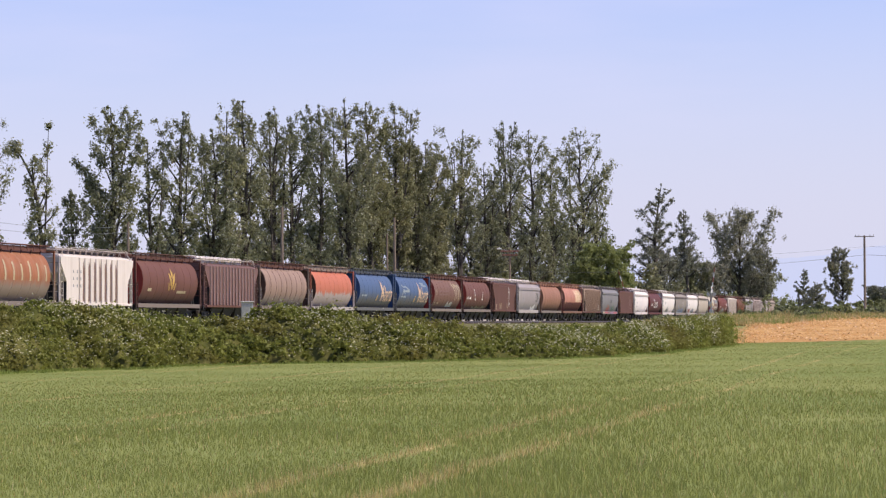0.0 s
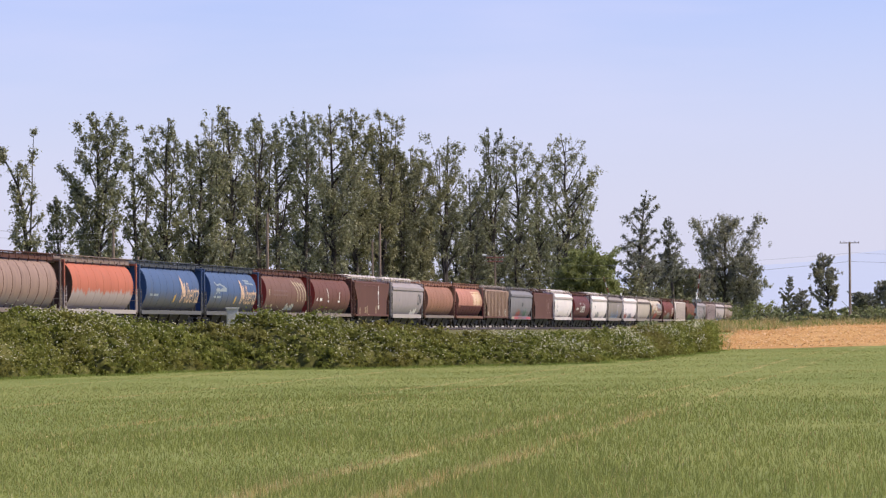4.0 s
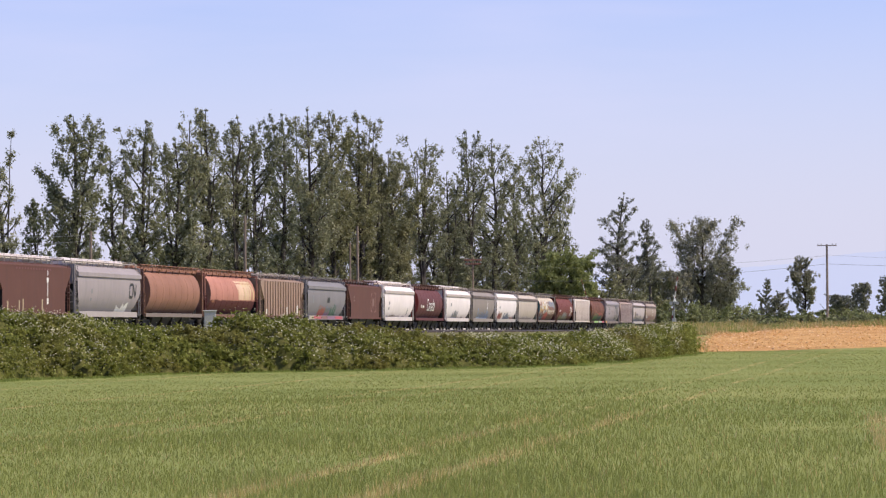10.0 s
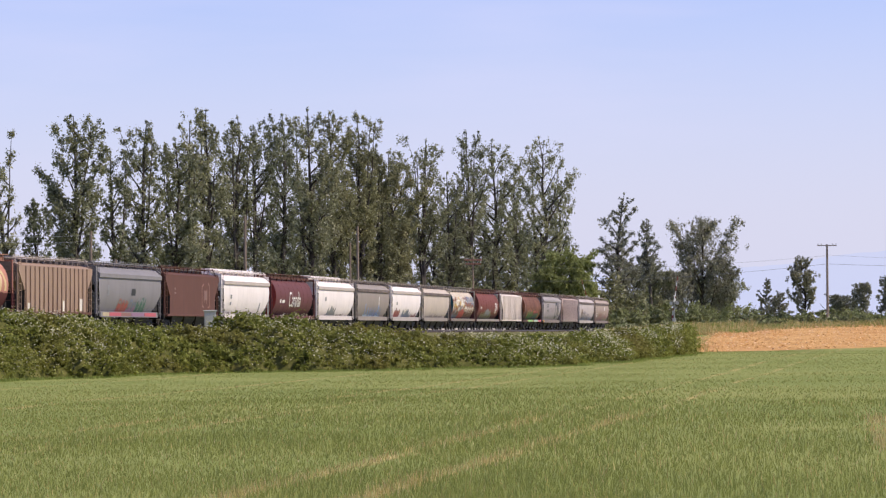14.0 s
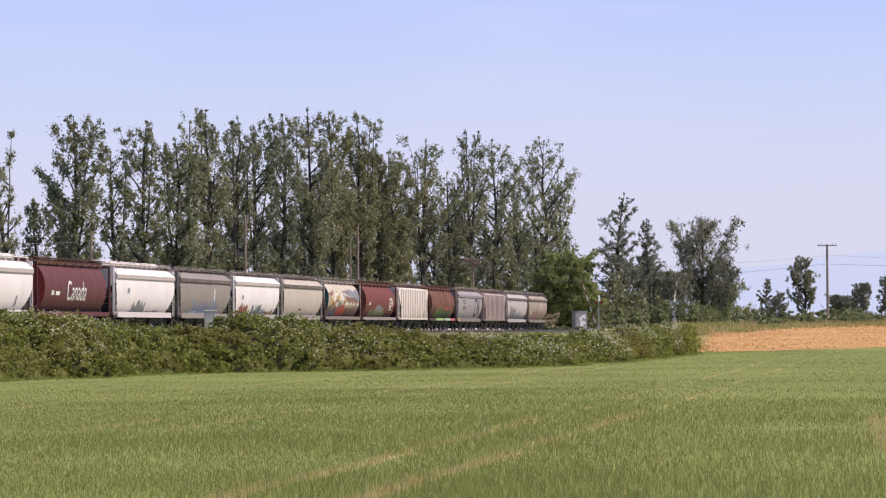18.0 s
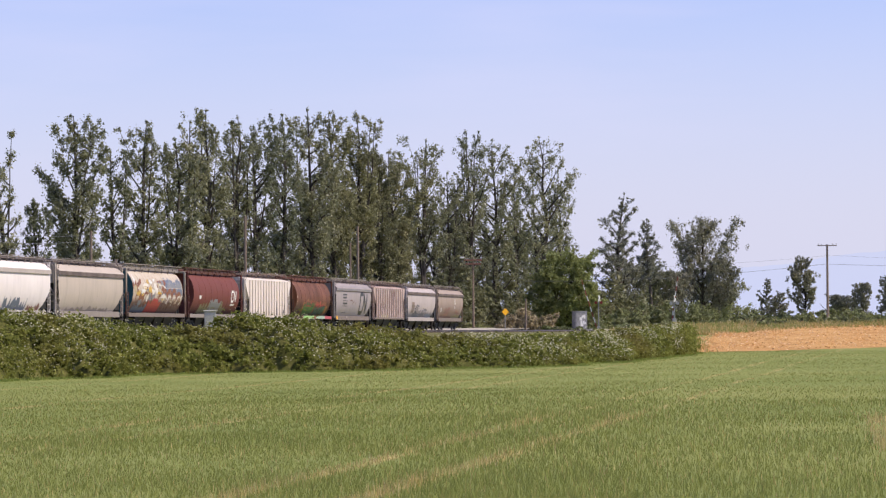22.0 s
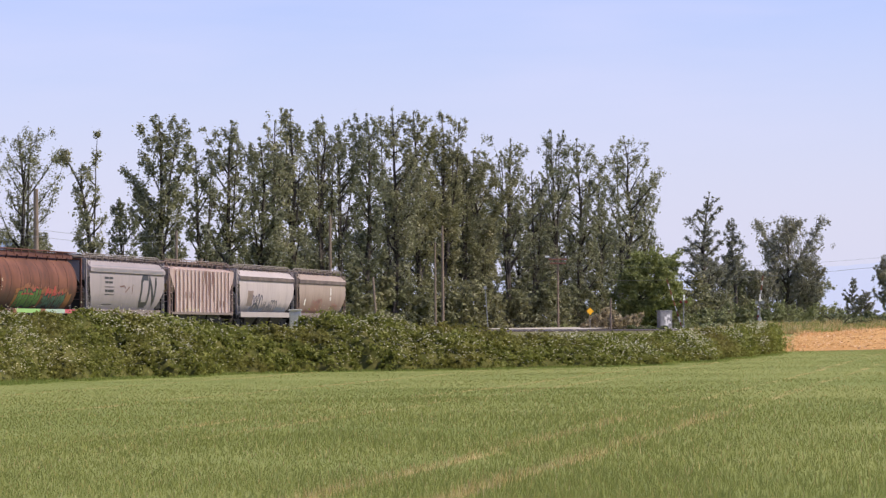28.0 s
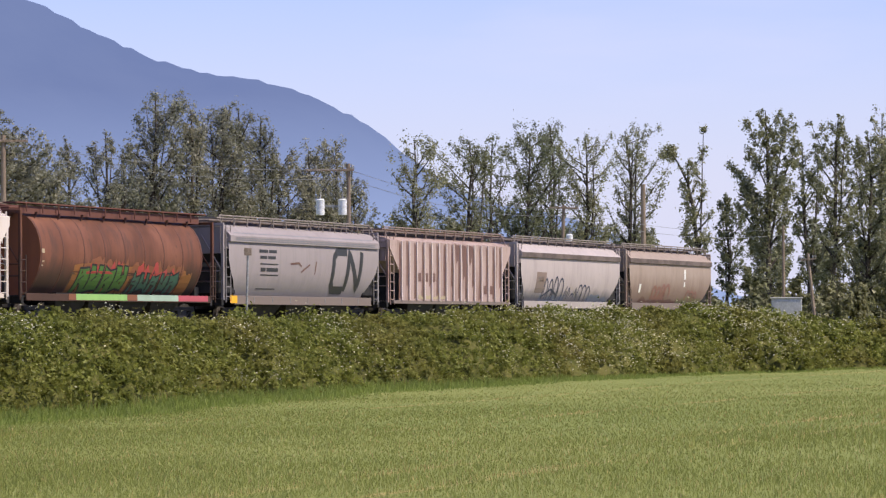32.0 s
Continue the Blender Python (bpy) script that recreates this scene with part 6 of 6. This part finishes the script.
for y0, y1, z, sd in ((-3.2, -0.2, 2.72, 51), (1.2, 4.8, 2.66, 53)):
    ragged(4, y0 - 0.6, y1 + 0.6, z - 0.75, z + 0.05, sd + 1, G["orange"], 0.5, 26, "sprayed_flame", 0.009)
    ragged(4, y0, y1, z - 0.75, z, sd, G["red"], 0.6, 18, "sprayed_flame", 0.012)
for y, w, c in ((-4.6, 0.6, "orange"), (-4.0, 4.3, "lime"), (0.3, 0.9, "orange"), (1.2, 3.7, "mint"), (4.9, 2.8, "pink")):
    bm = bmesh.new()
    box(bm, 1.503, 1.512, y, y + w, 0.99, 1.26)
    put("painted_sill", bm_mesh("painted_sill", bm), TRAIN[4], G[c])
strokes(4, [[(1.3 + 0.55 * q, 1.24), (1.5 + 0.55 * q, 1.04), (1.7 + 0.55 * q, 1.2)] for q in range(6)], 0.06, G["black"], "graffiti_outline", 0.02)
bars(4, [(-6.9, 2.8, 0.2, 0.16), (-6.85, 2.45, 0.16, 0.06), (-6.85, 2.3, 0.12, 0.05)], G["tan"])
strokes(4, [[(-2.6, 1.28), (-2.55, 1.02)], [(-0.2, 1.27), (-0.1, 1.03)], [(2.9, 1.25), (3.1, 1.08), (3.4, 1.2)], [(4.0, 1.24), (4.3, 1.05)]], 0.06, G["black"], "graffiti_outline", 0.02)
# grey car with the ribbon emblem
emblem(3, 2.9, 1.6, 1.38, M_BLACKP, 0.26)
bars(3, [(-5.1, 3.2, 0.9, 0.13), (-4.1, 3.2, 0.8, 0.13), (-5.0, 2.93, 0.7, 0.13), (-4.2, 2.93, 0.8, 0.13), (-4.9, 2.38, 0.5, 0.16), (-4.3, 2.38, 1.2, 0.16)], M_BLACKP)
bars(3, [(-5.0, 2.68, 1.9, 0.05), (-4.9, 2.2, 1.9, 0.05), (-5.0, 1.6, 2.0, 0.04)], M_BLACKP)
strokes(3, [[(-1.8, 2.75), (-0.9, 2.8), (-0.6, 2.65)], [(-0.6, 2.4), (0.3, 2.75)], [(0.9, 2.3), (1.0, 2.9)]], 0.09, G["brown"], "faded_mark")
bm = bmesh.new()
box(bm, 1.503, 1.515, -7.9, -7.2, 0.98, 1.3)
put("yellow_panel", bm_mesh("yellow_panel", bm), TRAIN[3], M_YELLOW)
for q in range(7):
    bm = bmesh.new()
    box(bm, 1.503, 1.512, -5.5 + q * 1.9, -5.44 + q * 1.9, 1.0, 1.25)
    put("sill_seam", bm_mesh("sill_seam", bm), TRAIN[3], G["grey"])
for z in (3.7, 3.78, 4.0):
    strokes(3, [[(-7.6, z), (7.6, z)]], 0.035, G["grey"], "roof_groove", 0.012)
# ribbed pinkish car
for y, w in ((-4.65, 0.45), (-3.75, 0.45), (-2.8, 0.45), (4.3, 0.4), (5.2, 0.4)):
    bars(2, [(y, 2.15 if y < 0 else 1.6, w, 0.42)], G["brown"])
# dark streaks at the ribs: rust together with painted rib shade
rr = random.Random(3)
for q in range(15):
    y = (q - 7) * (17.5 - 4.0) / 14 - 0.2
    z0 = rr.choice((1.25, 1.3, 1.9))
    shape(2, [(y - 0.06, z0), (y + 0.14, z0 + 0.1), (y + 0.14, 3.9), (y - 0.1 * rr.random(), 4.05)], G[rr.choice(("brown", "umber", "umber"))], "rust_streak", 0.006)
    z1 = rr.uniform(1.5, 3.2)
    shape(2, [(y + 0.27, z1 - 0.2), (y + 0.36, 1.28), (y + 0.44, 1.3), (y + 0.36, z1)], G["umber"], "rust_streak", 0.006)
for y, z0 in ((1.3, 2.3), (2.2, 3.0), (0.4, 3.1)):
    shape(2, [(y + 0.1, z0), (y + 0.35, z0 + 0.2), (y + 0.5, 4.0), (y - 0.05, 4.05)], G["brown"], "rust_patch", 0.008)
ragged(2, -4.5, -1.0, 1.3, 1.62, 33, G["tan"], 0.25, 14, "dusty_patch")
# grey-white car with the tag, and the last car
bars(1, [(-5.6, 1.75, 1.5, 1.1)], P["rusttan"], "pale_panel")
bars(1, [(-5.3, 2.35, 0.4, 0.28), (-4.8, 2.35, 0.3, 0.28)], P["taupe"])
arches(1, -4.4, 4, 0.8, 1.3, 2.65, G["ink"], 0.12, 7)
strokes(1, [[(-4.4, 1.5), (-3.2, 1.95), (-1.9, 1.6)]], 0.12, G["ink"], "graffiti")
ragged(1, -4.6, -0.6, 1.28, 1.75, 18, G["slate"], 0.4, 18, proud=0.009)
scrawl(1, -0.8, 1.2, 1.35, 2.15, 8, G["ink"], 0.1, 4)
arches(1, 1.3, 3, 0.65, 1.35, 2.3, G["ink"], 0.1, 8)
ragged(1, 3.0, 6.6, 1.28, 1.8, 19, G["slate"], 0.45, 16, proud=0.009)
ragged(0, -5.5, 6.8, 1.28, 1.75, 6, G["brown"], 0.4, 26, proud=0.008)
arches(0, -3.4, 4, 0.8, 1.5, 2.4, G["rose"], 0.2, 11)
arches(0, 3.2, 3, 0.7, 1.4, 2.1, G["rose"], 0.16, 14)
ragged(0, -3.6, -1.0, 1.5, 2.2, 15, G["rose"], 0.6, 9, proud=0.012)
ragged(0, 1.6, 6.6, 1.28, 1.8, 16, G["olive"], 0.4, 18, proud=0.011)
bars(0, [(2.45, 2.75, 0.3, 0.6), (2.45, 2.3, 0.25, 0.3), (-6.0, 1.9, 0.35, 0.5)], M_WHITEP)
# cream ribbed
bars(5, [(5.25, 1.3, 0.34, 0.42)], G["black"], "dark_patch")
for q in range(5):
    y = -5.9 + 2.9 * q
    shape(5, [(y, 1.28), (y + 0.22, 1.28), (y + 0.16, 1.9 + 0.25 * (q % 3)), (y + 0.05, 2.2 + 0.2 * (q % 2))], P["rustpink"], "rust_streak", 0.006)
bars(5, [(7.35, 1.35, 0.14, 0.9)], G["orange"], "rust_patch")
# red car with white emblem
emblem(6, 4.7, 2.25, 0.62, M_WHITEP, 0.28)
bars(6, [(4.8, 1.95, 1.2, 0.12), (-5.6, 2.4, 0.6, 0.25)], M_WHITEP)
ragged(6, -4.8, 3.2, 1.25, 2.3, 12, G["olive"], 0.8, 22)
ragged(6, -2.0, 1.5, 1.6, 2.5, 13, G["grey"], 0.5, 12, proud=0.013)
# graffiti-covered cream car
rr = random.Random(77)
ragged(7, 1.2, 6.7, 2.6, 3.85, 42, G["slate"], 0.4, 16, proud=0.006)
ragged(7, 2.6, 6.6, 3.1, 3.7, 43, G["grey"], 0.5, 12, proud=0.008)
for q in range(60):
    y, z = -6.7 + 8.6 * rr.random(), 1.9 + 1.7 * rr.random()
    c = rr.choice(("cream", "orange", "white", "orange", "tan", "cream", "grey", "yellow"))
    n, w, h = 8, rr.uniform(0.3, 0.8), rr.uniform(0.12, 0.4)
    shape(7, [(y + w * math.cos(6.28 * e / n) * rr.uniform(0.3, 1.2), z + h * math.sin(6.28 * e / n) * rr.uniform(0.3, 1.2)) for e in range(n)], G[c], "graffiti", 0.006 + 0.0004 * q)
ragged(7, -2.6, 0.9, 1.3, 2.35, 44, G["red"], 0.5, 14, proud=0.032)
ragged(7, -6.3, -2.7, 1.25, 2.0, 41, G["slate"], 0.5, 24, proud=0.031)
ragged(7, 1.0, 6.6, 1.25, 1.85, 45, G["brown"], 0.4, 24, proud=0.031)
arches(7, 1.2, 4, 1.3, 1.95, 3.0, G["orange"], 0.34, 60)
arches(7, 1.35, 4, 1.3, 1.85, 2.75, G["cream"], 0.12, 62)
arches(7, -6.2, 4, 1.1, 2.0, 3.0, G["orange"], 0.2, 63)
# tan-grey, white and taupe cars
ragged(9, -6.0, -3.0, 1.25, 2.2, 62, G["crimson"], 0.6, 18)
arches(9, -5.7, 3, 0.85, 1.3, 2.15, G["rose"], 0.14, 66)
ragged(9, 3.6, 6.2, 1.25, 1.8, 69, G["rose"], 0.4, 14)
ragged(9, -1.6, 3.2, 1.25, 2.15, 67, G["slate"], 0.7, 26)
ragged(11, -3.2, 0.2, 1.2, 2.25, 63, G["grey"], 0.7, 14)
ragged(11, -4.6, 5.4, 1.2, 1.6, 68, P["taupe"], 0.35, 30, proud=0.008)
ragged(13, -5.6, 4.2, 1.2, 1.55, 64, P["taupe"], 0.3, 30)
ragged(8, -5.4, 4.8, 1.22, 1.7, 65, P["taupe"], 0.4, 34, proud=0.008)
bars(13, [(4.6, 1.5, 0.35, 0.7), (-5.6, 2.5, 0.5, 0.3), (-5.6, 2.0, 0.5, 0.25)], G["grey"])
bars(9, [(-5.6, 2.5, 0.6, 0.3)], G["grey"])
bars(11, [(-5.0, 2.6, 0.6, 0.35)], G["grey"])
ragged(10, -3.6, 4.4, 1.22, 1.95, 70, G["denim"], 0.75, 40)
rr = random.Random(71)
for q in range(16):
    y = -3.5 + 0.5 * q + rr.uniform(-0.15, 0.15)
    strokes(10, [[(y, 1.28), (y + rr.uniform(-0.1, 0.2), 1.6), (y + rr.uniform(-0.2, 0.3), rr.uniform(1.8, 2.5))]], 0.17, G[rr.choice(("violet", "blue", "denim", "violet"))], "graffiti")
ragged(10, -4.0, 3.6, 1.24, 1.52, 72, G["aqua"], 0.25, 26, proud=0.02)
bars(10, [(2.6, 2.2, 0.22, 1.0)], M_WHITEP)
# red car with its word
def word_on(k, text, size, y, z, mat, slant=0.0, narrow=1.0):
    """Painted word that follows the rounded side of a car."""
    cu = bpy.data.curves.new("word", "FONT")
    cu.body, cu.size, cu.align_x = text, size, "CENTER"
    ob = new("word_curve", cu)
    me = bpy.data.meshes.new_from_object(ob.evaluated_get(bpy.context.evaluated_depsgraph_get()))
    bpy.data.objects.remove(ob)
    bm = bmesh.new()
    bm.from_mesh(me)
    for q in np.arange(-0.6, size * 1.1, 0.15):
        bmesh.ops.bisect_plane(bm, geom=bm.verts[:] + bm.edges[:] + bm.faces[:], plane_co=(0, q, 0), plane_no=(0, 1, 0))
    bmesh.ops.triangulate(bm, faces=bm.faces[:])
    for v in bm.verts:
        a, b = v.co.x, v.co.y
        v.co = (side_x(prof_of(k), z + b) + 0.025, a * narrow + y + slant * b, z + b)
    put("word", bm_mesh("word", bm), TRAIN[k], mat)


word_on(12, "Canada", 1.85, 0.1, 2.0, M_WHITEP, 0.0, 0.82)
bars(12, [(-5.6, 2.3, 0.5, 0.3), (-4.7, 2.3, 0.9, 0.25)], M_WHITEP)
# flat-sided brown cars
strokes(14, [[(3.3, 1.75), (2.75, 1.85), (2.7, 3.3), (3.2, 3.5)], [(4.5, 1.7), (5.1, 1.85), (5.0, 3.4), (4.6, 3.6)], [(3.4, 2.1), (3.55, 3.1)], [(4.1, 2.0), (4.0, 2.9), (4.3, 3.1)]], 0.13, G["rose"], "faded_mark")
bars(14, [(3.4, 2.3, 0.9, 0.7), (-5.6, 3.0, 0.4, 0.15), (-5.6, 2.7, 0.5, 0.12)], G["umber"], "faded_patch")
bars(20, [(2.6, 1.7, 0.35, 0.4), (2.7, 2.2, 0.14, 0.9), (2.55, 3.1, 0.4, 0.3), (2.7, 3.5, 0.16, 0.4)], M_WHITEP)
bars(20, [(-5.8, 1.25, 0.25, 0.6), (-3.4, 1.3, 0.22, 0.6), (-2.6, 1.3, 0.22, 0.7), (1.5, 1.3, 0.25, 0.7)], G["tan"], "sprayed_drip")
bars(20, [(-4.0 + 0.6 * q, 3.85, 0.3, 0.12) for q in range(13)], G["maroon"], "vent_slot")
# dark grey car
ragged(15, -3.0, -0.4, 1.3, 2.2, 85, G["crimson"], 0.55, 12, proud=0.011)
ragged(15, 1.9, 4.4, 1.3, 2.35, 86, G["teal"], 0.6, 12, proud=0.011)
arches(15, -2.9, 3, 0.9, 1.35, 2.25, G["rose"], 0.16, 80)
arches(15, 0.0, 2, 0.95, 1.35, 2.15, G["slate"], 0.2, 82)
arches(15, 1.9, 3, 0.85, 1.35, 2.4, G["grey"], 0.14, 83)
ragged(15, -3.2, 2.4, 1.28, 1.7, 84, G["purple"], 0.4, 18, proud=0.009)
shape(15, [(0.1, 2.45), (1.2, 2.45), (1.25, 2.75), (1.1, 2.95), (0.2, 2.9)], G["black"])
ragged(15, 4.6, 6.6, 1.28, 1.8, 81, G["grey"], 0.5, proud=0.009)
for y, w, c in ((-7.0, 1.6, "tan"), (-5.3, 3.0, "pink"), (-2.2, 2.4, "rose"), (0.3, 3.4, "purple"), (3.8, 3.2, "pink")):
    bm = bmesh.new()
    box(bm, 1.503, 1.511, y, y + w, 1.0, 1.25)
    put("painted_sill", bm_mesh("painted_sill", bm), TRAIN[15], G[c])
bars(15, [(-6.0, 2.4, 0.4, 0.7)], G["grey"])
bars(16, [(-6.4, 1.35, 0.6, 0.4), (1.2, 1.25, 0.5, 0.7), (5.2, 1.3, 0.9, 0.8)], G["cream"], "chalk_patch")
# faded orange car: dark lower band, yellow stripes at one end
shape(17, [(1.8, 2.42), (6.0, 2.42), (6.2, 3.2), (5.8, 3.9), (1.0, 3.9), (1.6, 3.2)], G["peach"], "painted_panel", 0.008)
for q in range(4):
    y = 3.1 + 0.95 * q
    strokes(17, [[(y, 3.88), (y + 0.55, 3.5), (y + 0.85, 3.0), (y + 0.9, 2.45)]], 0.2 + 0.04 * q, G["straw"], "painted_stripe")
bars(17, [(-6.9, 2.15, 0.9, 0.2)], G["orange"])
# grey car with emblem farther up the train
emblem(19, 5.0, 2.3, 0.7, M_BLACKP, 0.27)
ragged(19, 2.2, 5.0, 1.0, 2.0, 91, G["white"], 0.5, 8)
bars(19, [(-4.6, 2.5, 0.3, 0.3), (-4.6, 2.0, 0.3, 0.2)], G["grey"])
# dark red cars
strokes(21, [[(-2.2, 3.4), (-1.8, 2.3), (-1.4, 2.25)], [(2.8, 3.1), (2.7, 2.4)], [(2.3, 2.3), (3.0, 2.3)]], 0.16, M_WHITEP)
bars(21, [(-6.4, 2.3, 0.4, 0.25), (-5.2, 2.3, 0.9, 0.25)], M_WHITEP)
ragged(21, -2.0, 6.0, 1.25, 1.9, 92, G["olive"], 0.5)
for q in range(4):
    y = 2.7 + 1.0 * q
    strokes(22, [[(y, 3.85 - 0.05 * q), (y + 0.7, 3.5), (y + 1.25, 3.0), (y + 1.5, 2.5), (y + 1.55, 2.15 + 0.1 * (q % 2))]], 0.2, G["tan"], "painted_stripe")
for q in range(6):
    bars(22, [(-4.6 + 0.85 * q, 2.95, 0.55, 0.14), (-4.6 + 0.85 * q, 2.6, 0.6, 0.14)], G["faded"])
bars(22, [(-6.3, 2.6, 0.2, 0.5), (-6.5, 1.7, 0.3, 0.2), (-4.9, 1.7, 0.5, 0.2)], G["tan"])
ragged(22, 0.2, 3.4, 1.45, 2.05, 94, G["dust"], 0.45, 14, proud=0.009)
scrawl(22, 0.3, 3.3, 1.5, 2.05, 95, G["cream"], 0.09, 4)
# blue cars with yellow script
for k in (23, 24):
    word_on(k, "Alberta", 2.1, 4.95, 1.85, G["peach"], -0.12, 0.74)
    shape(k, [(2.95, 2.45), (3.35, 2.5), (2.75, 2.95), (2.4, 3.4), (2.1, 3.8), (2.0, 3.5), (2.15, 2.9), (2.5, 2.55)], G["peach"], "script_swash", 0.02)
    strokes(k, [[(2.3, 3.0), (2.45, 2.4), (2.35, 1.85)]], 0.22, G["peach"], "script_swash")
    shape(k, [(0.3, 1.85), (0.75, 1.9), (0.85, 2.45), (0.45, 2.3)], G["yellow"], "yellow_mark", 0.012)
    bars(k, [(-6.2, 2.25, 0.7, 0.16), (-5.2, 2.25, 1.2, 0.16)], G["dust"])
ragged(23, -5.6, -2.4, 2.75, 3.15, 99, G["dust"], 0.3, 16, proud=0.012)
strokes(23, [[(-5.9, 3.45), (-5.3, 3.2), (-4.4, 3.3), (-3.0, 3.1)], [(-5.7, 2.5), (-5.2, 2.8), (-4.4, 2.6)], [(3.4, 3.7), (5.2, 3.62)], [(3.8, 3.5), (6.4, 3.4)]], 0.12, G["dust"], "graffiti")
# orange car, whitened below
# wheat emblem, ribbed white end marks, drips
for s in (-1, 1):
    shape(28, [(0.3 + s * 0.5, 2.15), (0.3 + s * 0.75, 2.25), (0.3 + s * 1.0, 2.75), (0.3 + s * 0.8, 2.65)][::s], G["yellow"], "wheat_emblem")
    shape(28, [(0.3 + s * 0.08, 2.2), (0.3 + s * 0.45, 2.6), (0.3 + s * 0.85, 3.45), (0.3 + s * 0.35, 3.2), (0.3 + s * 0.08, 2.7)][::s], G["yellow"], "wheat_emblem")
shape(28, [(0.3, 2.95), (0.52, 3.3), (0.3, 3.75), (0.08, 3.3)], G["yellow"], "wheat_emblem", 0.012)
bars(28, [(-5.8, 2.1, 0.9, 0.2), (1.8, 2.0, 2.4, 0.18)], G["tan"])
# brown stripes: the shadow between the ribs painted on the panels
for q in range(7):
    y = (q - 3) * 8.6 / 7 + 0.25
    shape(29, [(y, 1.3), (y + 0.3, 1.32), (y + 0.32, 3.4 + 0.15 * (q % 3)), (y + 0.12, 3.9), (y - 0.02, 3.5)], G["umber"], "rust_streak", 0.006)
for q in range(3):
    bars(29, [(-5.6 + 0.8 * e, 2.2 + 0.45 * q, 0.18, 0.18) for e in range(3)], G["grey"], "stencil_bar")
for q in range(9):
    bars(30, [(-6.5 + 1.6 * q, 2.5, 0.28, 1.2 - 0.1 * (q % 3))], G["tan"], "sprayed_drip")


# ================= what moves =================
def motions():
    """The train rolls by at a steady 16.6 m/s."""
    for car, start in zip(TRAIN, MIDDLES):
        rows = []
        for t in (0.0, 8.0, 16.0, 24.0, 32.0):
            y = start - 16.602 * t
            rows.append((t, pose(TRACK_X, y, rail_z(y), -0.215)))
        walk(car, rows)
        for ws in [w for b in (car.children if start > 640 else ())  for w in b.children if w.name.startswith("wheelset")]:
            home = ws.matrix_local.translation
            walk(ws, [(0.04 * q, pose(home.x, home.y, home.z, math.degrees(16.602 * 0.04 * q / 0.47))) for q in range(801)])


motions()
